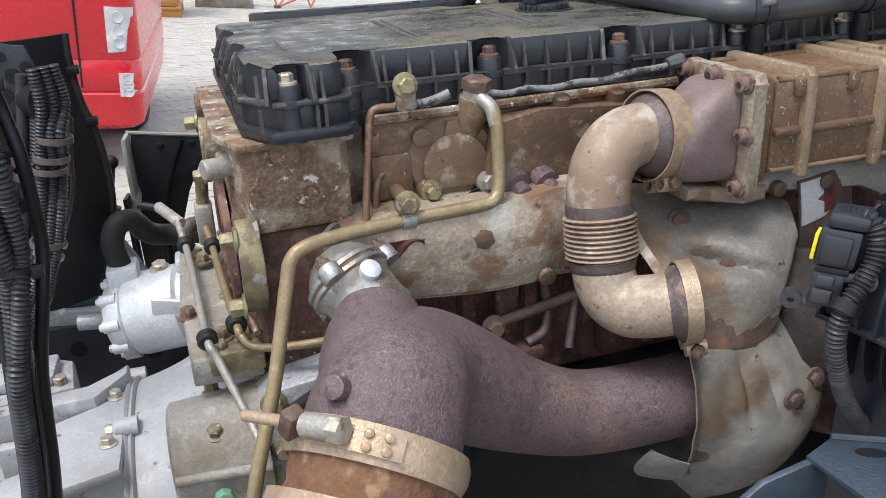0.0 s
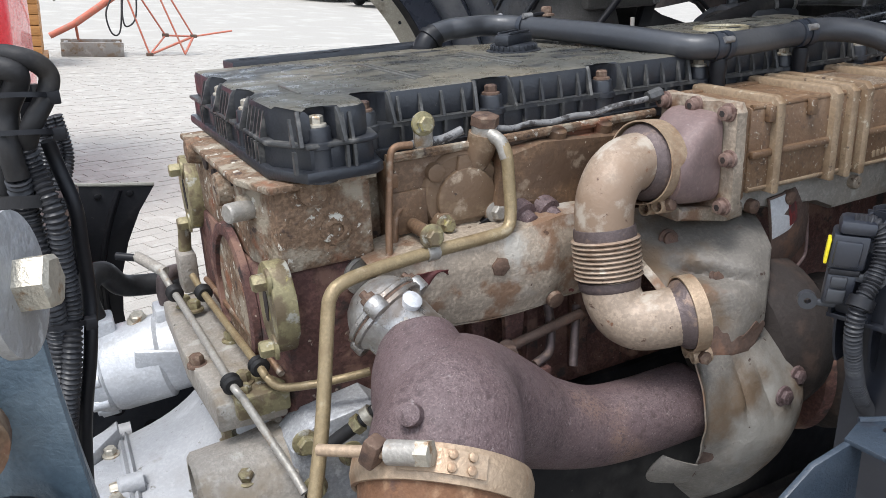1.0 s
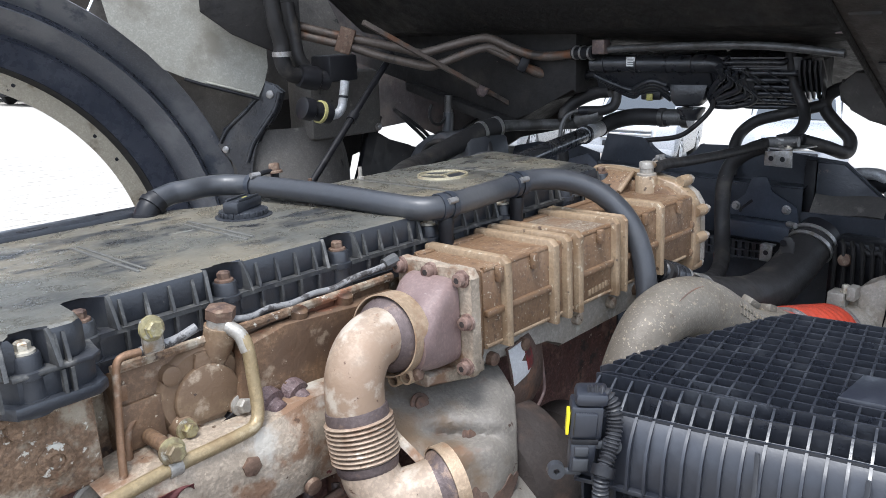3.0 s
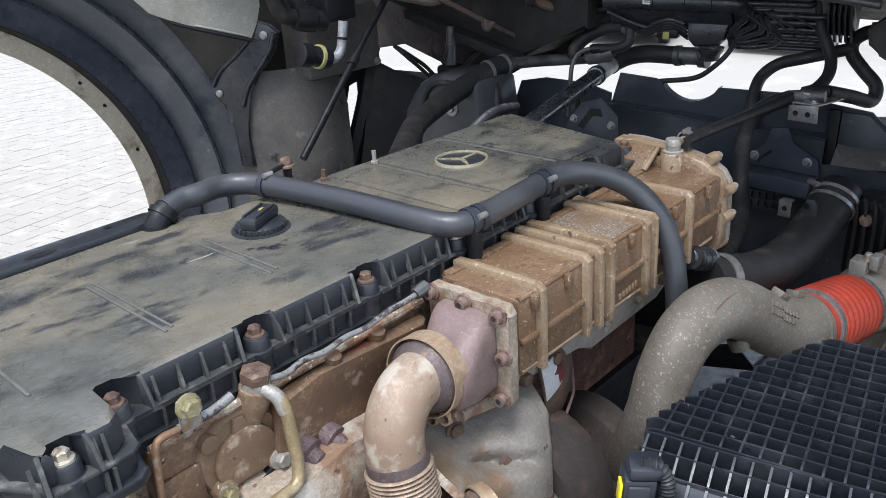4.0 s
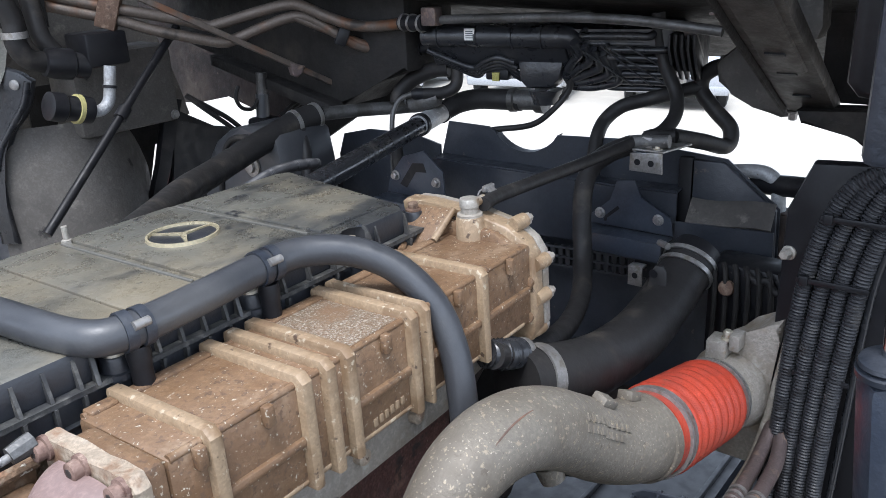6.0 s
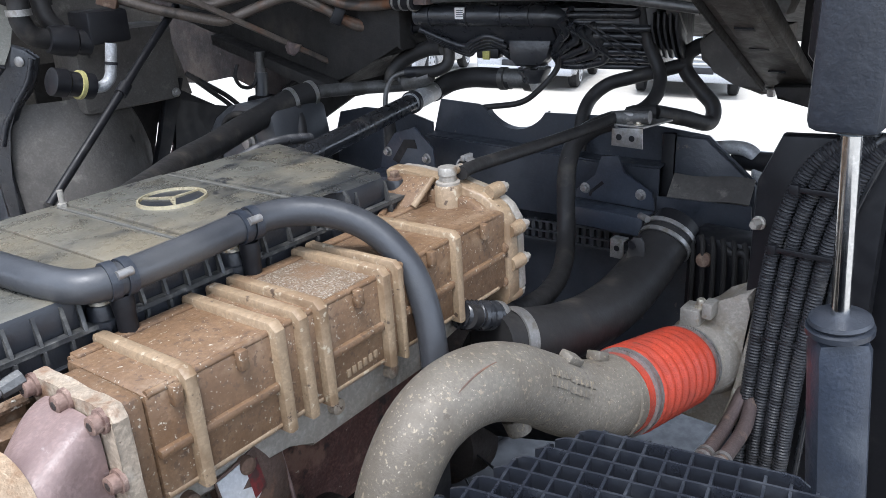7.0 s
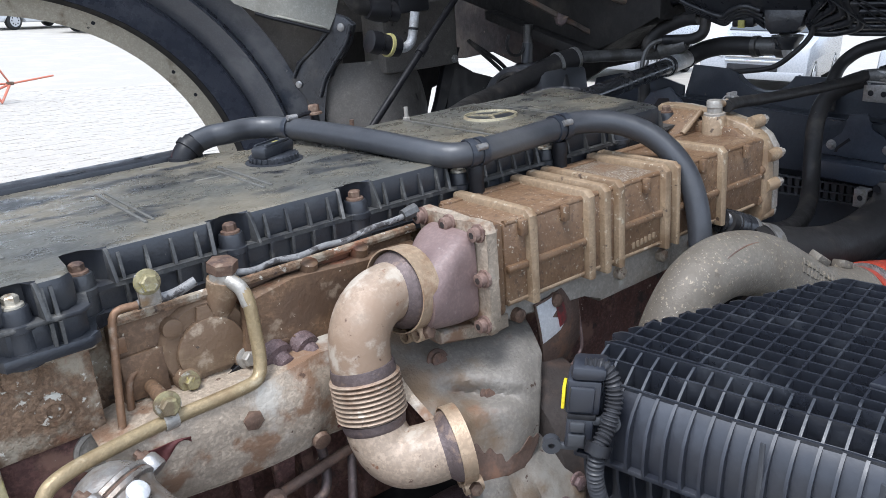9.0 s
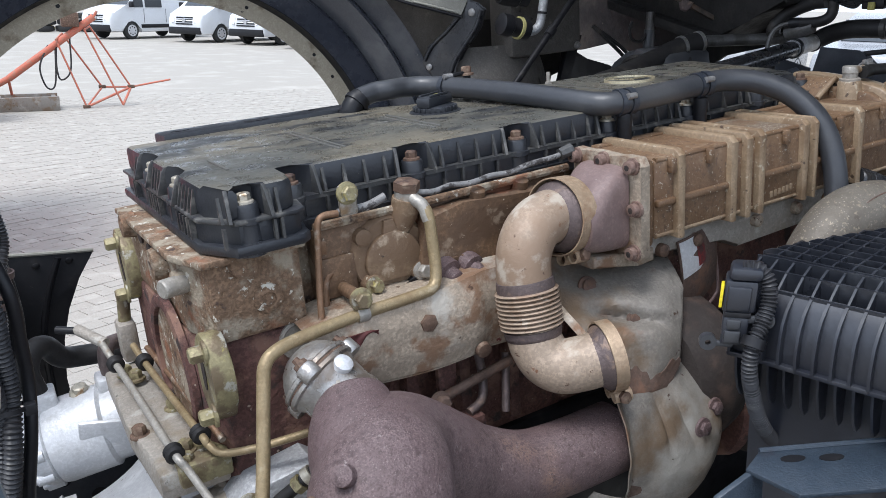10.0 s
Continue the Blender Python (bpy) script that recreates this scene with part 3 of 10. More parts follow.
def parked_car(at, heading, paint, label):
    yaw = math.atan2(heading[1], heading[0])
    base = Matrix.Translation((at[0], at[1], 0)) @ Matrix.Rotation(yaw, 4, "Z")
    ob = thing("parked_car", label, "car", (0, 0, 0), "cars in front of the truck", base)
    bm = bmesh.new()
    low = [(-2.15, 0.35), (-1.75, 0.25), (-1.7, 0.5), (-1.35, 0.68), (-1.0, 0.5), (-0.95, 0.22), (0.95, 0.22), (1.0, 0.5), (1.35, 0.68), (1.7, 0.5), (1.75, 0.25), (2.15, 0.3), (2.2, 0.6), (2.05, 0.84), (1.2, 1.0), (-2.1, 1.02), (-2.2, 0.7)]
    slab(bm, low, -0.9, 0.9, "y", 0.07)
    part("body", bm, paint, ob)
    bm = bmesh.new()
    slab(bm, [(-2.05, 1.0), (1.15, 1.0), (0.35, 1.46), (-0.3, 1.53), (-1.5, 1.49), (-1.9, 1.35)], -0.76, 0.76, "y", 0.08)
    part("cabin", bm, paint, ob)
    bm = bmesh.new()
    panel(bm, lambda u, v: V(1.10 - 0.70 * v, (u - 0.5) * (1.36 - 0.1 * v), 1.05 + 0.38 * v), 6, 3, 0.01)
    part("windshield", bm, M_window, ob, "dark windshield")
    for s in (-1, 1):
        for a, b in ((0.78, 0.0), (-0.08, -0.9), (-0.98, -1.75)):
            bm = bmesh.new()
            panel(bm, lambda u, v, a=a, b=b, s=s: V((a + (b - a) * u) - 0.3 * v * (a > 0.5) * (1 - u), s * 0.768, 1.06 + 0.34 * v), 2, 2, 0.01)
            part("side_window", bm, M_window, ob, "dark side window")
        bm = bmesh.new()
        panel(bm, lambda u, v, s=s: V(2.2 - 0.1 * v - 0.16 * u, s * (0.5 + 0.3 * u), 0.62 + 0.17 * v), 4, 3, 0.03)
        part("headlamp", bm, M_lamp, ob, "clear headlamp")
        for xx in (1.35, -1.35):
            road_wheel(ob, (xx, s * 0.8, 0.32), 0.32, 0.2)
    bm = bmesh.new()
    box(bm, 2.12, 2.215, -0.42, 0.42, 0.34, 0.52, 0.02)
    part("grille", bm, M_deep, ob, "dark grille")
    for k in range(3):
        bm = bmesh.new()
        box(bm, 2.10, 2.225, -0.46, 0.46, 0.56 + 0.075 * k, 0.60 + 0.075 * k, 0.012)
        part("grille_bar", bm, M_chrome, ob, "bright grille bar")
    bm = bmesh.new()
    box(bm, 2.05, 2.23, -0.86, 0.86, 0.27, 0.42, 0.03)
    part("bumper", bm, paint, ob)
    return ob


CAR_DIR = Vector((-0.908, -0.419))
for front, paint, label in (((13.4, 5.6), M_greycar, "pale grey car with bright grille bars, parked facing the truck"), ((12.2, 8.15), M_greycar, "pale grey car parked nose-on in front of the truck"), ((11.1, 10.9), M_greycar, "pale grey car at the end of the parked row")):
    parked_car(Vector(front) - CAR_DIR * 2.2, CAR_DIR, paint, label)

# red lorry cab standing close behind
lorry = thing("red_lorry", "bright red lorry cab with tall white lamps, parked on the paving", "lorry", (0, 0, 0), "", Matrix.Translation((-0.20, 0, 0)))
bm = bmesh.new()
x0, x1, y0 = -2.75, -0.51, 4.1
plan = []
for k in range(7):
    a = math.radians(-90 + 15 * k)
    plan.append((x1 - 0.10 + 0.10 * math.cos(a), y0 + 0.10 + 0.10 * math.sin(a)))
plan += [(x1, 6.2), (x0, 6.2), (x0, y0 + 0.08), (x0 + 0.08, y0)]
n = len(plan)
rings = []
for z, grow in ((0.25, -0.05), (0.28, -0.015), (0.46, 0.0), (0.475, -0.012), (0.49, 0.0), (0.64, 0.0), (0.655, -0.008), (0.67, 0.0), (1.2, -0.01), (2.3, -0.06), (2.75, -0.16), (2.8, -0.3)):
    rings.append([bm.verts.new((x + (grow if x > -1.5 else -grow), y - (grow if y < 5 else -grow), z)) for x, y in plan])
for a, b in zip(rings, rings[1:]):
    for k in range(n):
        bm.faces.new((a[k], a[(k + 1) % n], b[(k + 1) % n], b[k]))
bm.faces.new(rings[0][::-1])
bm.faces.new(rings[-1])
part("cab_shell", bm, M_redpaint, lorry, "glossy red panels")
for nm, xa, xb, za, zb in (("upper_lamp", -0.675, -0.528, 0.70, 0.95), ("lower_lamp", -0.63, -0.526, 0.45, 0.585)):
    for mirror in (0, 1):
        A, B = (xa, xb) if not mirror else (x0 + x1 - xb, x0 + x1 - xa)
        bm = bmesh.new()
        turn = lambda x: y0 - 0.012 + (max(0.0, x + 0.61) ** 2 * 9 if not mirror else max(0.0, x0 + x1 + 0.61 - x) ** 2 * 9)
        panel(bm, lambda u, v, A=A, B=B, za=za, zb=zb: V(A + (B - A) * (u * (0.86 + 0.14 * v) + 0.14 * (1 - v) * (1 - u) * 0), turn(A + (B - A) * u), za + (zb - za) * (v * (1 - 0.06 * u) + 0.03 * u)), 8, 4, 0.02)
        lens = part(nm, bm, M_lamp, lorry, "clear white lamp lens")
        bm = bmesh.new()
        for i in range(3):
            zz = za + (zb - za) * (0.22 + 0.28 * i)
            turned(bm, (A + (B - A) * 0.45, turn(A + (B - A) * 0.45) - 0.004, zz), (0, -1, 0), [(0, 0.032), (0.006, 0.03), (0.002, 0.02)], 18)
        part("reflector", bm, M_silver, lens, "round reflectors in the lamp")
for xx in (-0.83, x0 + x1 + 0.83):
    part("panel_seam", box(bmesh.new(), xx - 0.005, xx + 0.005, y0 - 0.003, y0 + 0.02, 0.5, 1.5), M_deep, lorry, "dark panel seam")
bm = bmesh.new()
panel(bm, lambda u, v: V(-0.72 - 1.82 * u, y0 - 0.006 + 0.045 * v, 1.5 + 0.85 * v), 8, 4, 0.01)
part("windshield", bm, M_window, lorry, "dark windshield")
bm = bmesh.new()
for k in range(4):
    box(bm, -2.0, -1.30, y0 - 0.012, y0 + 0.02, 0.72 + 0.12 * k, 0.80 + 0.12 * k, 0.008)
part("grille", bm, M_deep, lorry, "black grille bars")
for xx in (x1 - 0.2, x0 + 0.2):
    bm = bmesh.new()
    turned(bm, (xx - 0.14, 5.2, 0.48), (1, 0, 0), [(0, 0.3), (0.02, 0.44), (0.06, 0.48), (0.22, 0.48), (0.26, 0.44), (0.28, 0.3)], 36)
    part("wheel", bm, M_tyre, lorry, "black tyre")

# orange wooden crate on a pallet
crate = thing("wooden_crate", "orange-brown wooden crate standing on a pallet", "crate", (-1.27, 11.4, 0), "", Matrix())
cx, cy = -1.27, 11.4
for k in range(3):
    bm = bmesh.new()
    box(bm, cx - 0.5, cx + 0.5, cy - 0.42 + 0.36 * k, cy - 0.30 + 0.36 * k, 0.0, 0.1, 0.006)
    part("pallet_bearer", bm, M_wood, crate)
bm = bmesh.new()
box(bm, cx - 0.5, cx + 0.5, cy - 0.44, cy + 0.44, 0.1, 0.13, 0.004)
part("pallet_deck", bm, M_wood, crate)
for k in range(9):
    z = 0.14 + 0.13 * k
    for f, (a, b, c, d) in enumerate(((-0.45, 0.45, -0.41, -0.39), (-0.45, 0.45, 0.39, 0.41), (-0.45, -0.43, -0.385, 0.385), (0.43, 0.45, -0.385, 0.385))):
        bm = bmesh.new()
        box(bm, cx + a, cx + b, cy + c, cy + d, z, z + 0.12, 0.004)
        part("plank", bm, M_wood, crate)
bm = bmesh.new()
box(bm, cx - 0.44, cx + 0.44, cy - 0.4, cy + 0.4, 1.31, 1.33, 0.004)
part("lid", bm, M_wood, crate)

# orange lattice boom lying on the paving
Y = 12.45
frame_p = {"tip": (1.83, 0.05, .37), "j1": (1.25, 0.1, .27), "j2": (.58, -.15, .02), "j3": (1.09, -.12, .03), "j4": (.85, .2, .27), "top": (.81, 0, 1.30), "a": (.27, -.06, .98), "b": (.37, .1, 1.06), "c": (.66, -.06, 1.12), "d": (.75, .08, 1.16), "boomL": (-.40, 0, .44), "up": (.86, 0, 1.38), "base": (-.38, .2, .2), "heel": (-.75, 0, .26)}
P3 = {k: V(x, Y + y, z) for k, (x, y, z) in frame_p.items()}
boom = thing("lattice_boom", "orange-red painted steel lattice boom with loose black cables", "boom", (0.6, Y, 0), "", Matrix())
bm = bmesh.new()
rod(bm, P3["heel"], P3["boomL"], 0.045)
rod(bm, P3["boomL"], P3["top"], 0.05)
part("boom_tube", bm, M_orange, boom, "thick orange tube")
for a, b, r in (("a", "j2", .014), ("b", "j4", .014), ("c", "j3", .014), ("d", "j1", .014), ("j2", "j1", .018), ("j1", "tip", .014), ("j2", "j4", .014), ("j4", "j1", .014), ("j3", "j1", .018), ("top", "up", .02), ("a", "b", .014), ("c", "d", .014), ("boomL", "base", .02)):
    bm = bmesh.new()
    rod(bm, P3[a], P3[b], r, segs=10)
    part("strut", bm, M_orange, boom)
for k in ("j1", "j4", "j2"):
    bm = bmesh.new()
    box(bm, P3[k].x - 0.05, P3[k].x + 0.05, P3[k].y - 0.03, P3[k].y + 0.03, P3[k].z - 0.02 if k != "j2" else 0.0, P3[k].z + 0.03, 0.008)
    part("gusset", bm, M_rustbolt, boom, "rusty gusset")
bm = bmesh.new()
box(bm, .36, .60, Y - .12, Y + .1, 1.16, 1.36, 0.02)
part("winch_box", bm, M_rustbolt, boom, "brown winch box on the boom")
bm = bmesh.new()
for y in (-0.25, 0.25):
    box(bm, -.62, .22, Y + y - 0.03, Y + y + 0.03, 0.0, 0.2, 0.01)
for x in (-.55, .16):
    box(bm, x - 0.03, x + 0.03, Y - 0.25, Y + 0.25, 0.08, 0.18, 0.01)
part("base_frame", bm, M_shield, boom, "grey steel base frame")
for p in ([(.28, Y, .98), (.24, Y - .1, .6), (.28, Y - .12, .42), (.42, Y - .1, .55), (.46, Y, 1.02)], [(.16, Y, .9), (.02, Y - .1, .6), (.08, Y - .12, .32), (.2, Y - .05, .36), (.26, Y, .94)]):
    part("cable", tube(p, 0.012, segs=8), M_rubber, boom, "loose black cable")

# stacked tyres and a yellow machine far off
rnd = random.Random(5)
for k in range(4):
    for j in range(3):
        bm = bmesh.new()
        turned_open(bm, (1.3 + 0.92 * k + 0.1 * (j % 2), 41.5, 0.02 + 0.28 * j), (0, 0, 1), [(0.02, .24), (0.0, .3), (0.03, .43), (.09, .45), (.18, .45), (.25, .43), (.27, .3), (.25, .24)], 28)
        solo("stacked_tyre", bm, M_tyre, "old black tyre lying in a stack", "tyre", group="stacked tyres", base=Matrix())
loader = thing("yellow_loader", "yellow wheel loader with a dark cab, parked far off", "loader", (-1.5, 44, 0), "", Matrix())
bm = bmesh.new()
slab(bm, [(-3.6, .7), (.4, .7), (.6, 1.1), (.3, 1.7), (-1.4, 1.75), (-3.5, 1.6)], 43.3, 44.8, "y", 0.08)
part("body", bm, M_yellow, loader)
bm = bmesh.new()
slab(bm, [(-2.2, 1.7), (-.8, 1.7), (-.9, 2.9), (-2.1, 2.95)], 43.4, 44.7, "y", 0.06)
part("cab", bm, M_window, loader, "dark glazed cab")
bm = bmesh.new()
slab(bm, [(.9, .1), (1.9, .1), (1.6, .3), (1.3, .9), (1.0, 1.0)], 42.9, 45.1, "y", 0.03)
slab(bm, [(.2, 1.0), (1.1, .5), (1.1, .7), (.2, 1.3)], 43.7, 44.3, "y", 0.03)
part("bucket", bm, M_yellow, loader)
for xx in (-3.0, -0.3):
    for yy in (43.2, 44.9):
        bm = bmesh.new()
        turned(bm, (xx, yy - .2, .7), (0, 1, 0), [(0, .4), (.02, .62), (.08, .7), (.32, .7), (.38, .62), (.4, .4)], 32)
        part("wheel", bm, M_tyre, loader, "large black tyre")

# paving bricks in stretcher rows, the nearest each a piece of its own
def brick_mesh(lift, seed):
    rb = random.Random(seed)
    bm = bmesh.new()
    box(bm, -0.0992, 0.0992, -0.0492, 0.0492, -0.007, 0.0)
    for v in bm.verts:
        if v.co.z > -0.01:
            v.co.x *= 0.992
            v.co.y *= 0.985
            v.co.z += lift + rb.uniform(-0.0015, 0.0015)
    return finish("brick", bm, M_pave, 0)


kinds = [brick_mesh(0.001 * (k - 1), k) for k in range(4)]
rest_v, rest_f = [], []
turn = Matrix.Rotation(radians(24), 3, "Z")
count = 0
for j in range(-70, 150):
    for i in range(-50, 60):
        p = turn @ V(0.2 * i + 0.1 * (j % 2), 0.1 * j, 0) + V(0.3, 4.6, 0)
        if not (-5 < p.x < 6 and 2.0 < p.y < 14):
            continue
        k = rnd.randrange(4)
        if count < 300 and abs(p.x - 0.1) < 0.62 and 2.9 < p.y < 7.2:
            ob = new("brick", kinds[k])
            ob.parent = ground
            ob.matrix_basis = Matrix.Translation(p) @ turn.to_4x4() @ Matrix.Rotation(rnd.uniform(-0.015, 0.015), 4, "Z")
            count += 1
            continue
        o = len(rest_v)
        tilt = rnd.uniform(-0.002, 0.002)
        for sx, sy, z, g in [(a, b, z, g) for z, g in ((-0.007, 1.0), (tilt, 0.988)) for a, b in ((-1, -1), (1, -1), (1, 1), (-1, 1))]:
            q = p + turn @ V(sx * 0.0992 * g, sy * 0.0492 * g, 0)
            rest_v.append((q.x, q.y, z))
        rest_f += [(o + 4, o + 5, o + 6, o + 7)] + [(o + a, o + (a + 1) % 4, o + 4 + (a + 1) % 4, o + 4 + a) for a in range(4)]
me = bpy.data.meshes.new("brick_field")
me.from_pydata(rest_v, [], rest_f)
me.materials.append(M_pave)
ob = new("brick_field", me)
ob.parent = ground
tagged(ob, "worn light grey paving bricks", "", "", "stuff")

# ---- valve cover ----
COVER_Z = 1.408
BOLTS_SIDE = [0.0, 0.161, 0.322, 0.483, 0.643, 0.800, 0.936]


def cover_outline(grow, notch):
    """Plan of the cover, seen from above; notches make room for the bolts."""
    g = grow
    rear = -0.106 - g
    pts = [(rear, 0.345 + g)]
    for yb in (0.227, 0.099):
        if notch:
            pts += [(rear, yb + 0.030), (rear + 0.021, yb + 0.018), (rear + 0.021, yb - 0.018), (rear, yb - 0.030)]
    pts += [(rear, -0.020), (rear + 0.028, -0.060 - g)]
    if notch:
        pts += [(-0.088, -0.060 - g), (-0.082, -0.041), (-0.056, -0.041), (-0.050, -0.060 - g)]
    pts += [(-0.026 + g, -0.060 - g), (-0.014 + g, -0.050 - g)]
    wall = -0.010 - g
    if notch:
        pts += [(-0.014, -0.034), (-0.019, 0.004), (-0.010, 0.012), (0.010, 0.012), (0.021, 0.004), (0.029, wall)]
    else:
        pts += [(-0.010 + g, wall)]
    for xb in BOLTS_SIDE[1:-1]:
        if notch:
            pts += [(xb - 0.021, wall), (xb - 0.0165, 0.000), (xb - 0.010, 0.006), (xb + 0.010, 0.006), (xb + 0.0165, 0.000), (xb + 0.021, wall)]
    # the nose is cut askew; its lower tiers carry the last bolt
    pts += [(0.895, wall), (0.914, wall + 0.022)] if notch else [(0.950 + g, wall), (0.962 + g, wall + 0.030)]
    pts += [(0.975 + g, 0.275 + g), (0.960 + g, 0.290 + g), (0.330, 0.298 + g), (0.285, 0.345 + g)]
    return pts


def valve_cover():
    c = thing("valve_cover", "long dusty black plastic valve cover bolted onto the engine", "engine cover", (0.4, 0.14, 1.335), base=ENG)
    bm = bmesh.new()
    slab(bm, cover_outline(0.0, True), 1.372, COVER_Z, bevel=0.0065)
    top = part("upper_shell", bm, M_covertop, c, "dusty brown-grey top with oil stains")
    top.data.materials.append(M_cover)
    for f in top.data.polygons:
        f.material_index = 0 if f.normal.z > 0.5 else 1
    bm = bmesh.new()
    slab(bm, cover_outline(0.004, False), 1.346, 1.3705, bevel=0.002)
    part("side_wall", bm, M_cover, c)
    bm = bmesh.new()
    slab(bm, cover_outline(0.009, False), 1.3695, 1.3745, bevel=0.0018)
    part("ridge", bm, M_coverrib, c, "scuffed moulded ridge")
    bm = bmesh.new()
    slab(bm, cover_outline(0.011, False), 1.335, 1.3475, bevel=0.003)
    part("flange", bm, M_cover, c)
    # thin upright ribs on both tiers of the wall
    up = finish("rib", slab(bmesh.new(), [(-0.0075, 0.0), (0.0, 0.0), (0.0, 0.027), (-0.001, 0.027), (-0.0065, 0.006)], -0.0017, 0.0017, "x"), M_coverrib)
    low = finish("rib", box(bmesh.new(), -0.0016, 0.0016, -0.0065, 0.001, 0.0, 0.0225), M_coverrib)
    spots = [(-0.099, -0.060, 0), (-0.044, -0.060, 0), (-0.036, -0.060, 0)]
    for a, b in zip(BOLTS_SIDE, BOLTS_SIDE[1:]):
        n = max(2, int((b - a - 0.07) / 0.0225))
        spots += [(a + 0.04 + (b - a - 0.08) * k / (n - 1), -0.010, 0) for k in range(n)]
    spots += [(-0.106, y, -90) for y in (0.283, 0.272, 0.195, 0.182, 0.169, 0.156, 0.143, 0.055, 0.042, 0.029, 0.016, 0.003)]
    for x, y, a in spots:
        part("rib", None, None, c, data=up, place=pose(x, y, 1.3745, 0, 0, a))
        part("rib", None, None, c, data=low, place=pose(x + (-0.004 if a else 0), y - (0 if a else 0.004), 1.347, 0, 0, a))
    cheek = finish("cheek", slab(bmesh.new(), [(-0.013, 0.0), (0.004, 0.0), (0.004, 0.033), (0.001, 0.0335), (-0.003, 0.028)], -0.0022, 0.0022, "x", bevel=0.0008), M_coverrib)
    for xb in BOLTS_SIDE[1:-1]:
        for k in (-1, 1):
            part("cheek", None, None, c, data=cheek, place=pose(xb + 0.0235 * k, -0.010, 1.3742, 0, 0, 14 * k))
    for x, y, a in ((0.0295, -0.010, 8), (-0.090, -0.060, -10), (-0.048, -0.060, 10)):
        part("cheek", None, None, c, data=cheek, place=pose(x, y, 1.3742, 0, 0, a))
    for y in (0.259, 0.195, 0.131, 0.067):
        part("cheek", None, None, c, data=cheek, place=pose(-0.106, y, 1.3742, 0, 0, -90))
    # bolts in their sleeves
    sleeve = finish("bolt_sleeve", turned(bmesh.new(), (0, 0, 0), (0, 0, 1), [(-0.060, 0.0175), (-0.045, 0.0172), (-0.0445, 0.0155), (-0.026, 0.0150), (-0.025, 0.0175), (-0.019, 0.0175), (-0.018, 0.0145), (-0.006, 0.0138), (-0.004, 0.0128), (-0.0035, 0.010)], 24), M_cover)
    bolt = finish("cover_bolt", hexbolt(bmesh.new(), (0, 0, -0.003), (0, 0, 1), 0.0076, 0.0082), M_bolt)
    rusty = finish("cover_bolt", hexbolt(bmesh.new(), (0, 0, -0.003), (0, 0, 1), 0.0076, 0.0082), M_rustbolt)
    at = [(x, -0.007) for x in BOLTS_SIDE[:-1]] + [(0.943, 0.012)] + [(-0.069, -0.052), (-0.098, 0.099), (-0.098, 0.227)]
    for i, (x, y) in enumerate(at):
        s = part("bolt_sleeve", None, None, c, data=sleeve, place=pose(x, y, 1.393))
        part("cover_bolt", None, None, s, data=rusty if i in (0, 1, 2, 6) else bolt, label="rusty flanged bolt" if i in (0, 1, 2, 6) else "zinc flanged bolt")
    # moulded seams and panels of the top
    for x0, x1, y0, y1 in ((0.088, 0.092, 0.045, 0.225), (0.254, 0.258, 0.075, 0.235), (-0.056, -0.052, 0.04, 0.115), (0.60, 0.604, 0.03, 0.28), (0.765, 0.769, 0.03, 0.28)):
        part("seam", box(bmesh.new(), x0, x1, y0, y1, COVER_Z - 0.002, COVER_Z + 0.0022, 0.0008), M_scuff, c)
    part("raised_panel", slab(bmesh.new(), [(0.52, 0.015), (0.592, 0.010), (0.592, 0.282), (0.52, 0.282)], COVER_Z - 0.002, COVER_Z + 0.003, bevel=0.0015), M_covertop, c)
    part("raised_panel", slab(bmesh.new(), [(0.612, 0.012), (0.757, 0.012), (0.757, 0.282), (0.612, 0.282)], COVER_Z - 0.002, COVER_Z + 0.004, bevel=0.0015), M_covertop, c)
    part("raised_panel", slab(bmesh.new(), [(0.777, 0.018), (0.892, 0.018), (0.905, 0.040), (0.955, 0.262), (0.945, 0.276), (0.777, 0.276)], COVER_Z - 0.002, COVER_Z + 0.003, bevel=0.0015), M_covertop, c)
    # round badge, drawn as a plain ring with three bars
    e = part("badge_ring", turned_open(bmesh.new(), (0.687, 0.158, COVER_Z + 0.006), (0, 0, 1), [(-0.003, 0.0395), (0.002, 0.0402), (0.002, 0.0428), (-0.003, 0.0436)], 48), M_brass, c, "worn brass-coloured ring")
    part("badge_ground", turned(bmesh.new(), (0.687, 0.158, COVER_Z + 0.0042), (0, 0, 1), [(0, 0.0388), (0.0008, 0.0386)], 40), M_cover, e, "dark badge ground")
    for a in (150, 270, 30):
        bm = slab(bmesh.new(), [(-0.0042, 0.0), (0.0042, 0.0), (0.0009, 0.039), (-0.0009, 0.039)], -0.0015, 0.002)
        bmesh.ops.transform(bm, matrix=pose(0.687, 0.158, COVER_Z + 0.005, 0, 0, a), verts=bm.verts)
        part("badge_bar", bm, M_brass, e)
    for x in (0.100, 0.244):
        part("seam", box(bmesh.new(), x - 0.0018, x + 0.0018, 0.05 + 0.02 * (x > 0.2), 0.225, COVER_Z - 0.002, COVER_Z + 0.0018, 0.0008), M_scuff, c)
    # oil filler cap
    bm = turned(bmesh.new(), (0.325, 0.202, COVER_Z - 0.002), (0, 0, 1), [(0, 0.040), (0.003, 0.040), (0.004, 0.033), (0.010, 0.033), (0.012, 0.030)], 36)
    cap = part("oil_cap", bm, M_cover, c, "round black oil filler cap with a grip bar")
    bm = box(bmesh.new(), -0.033, 0.033, -0.013, 0.013, 0.0, 0.017, 0.005, pose(0.325, 0.202, COVER_Z + 0.008, 0, 0, 25))
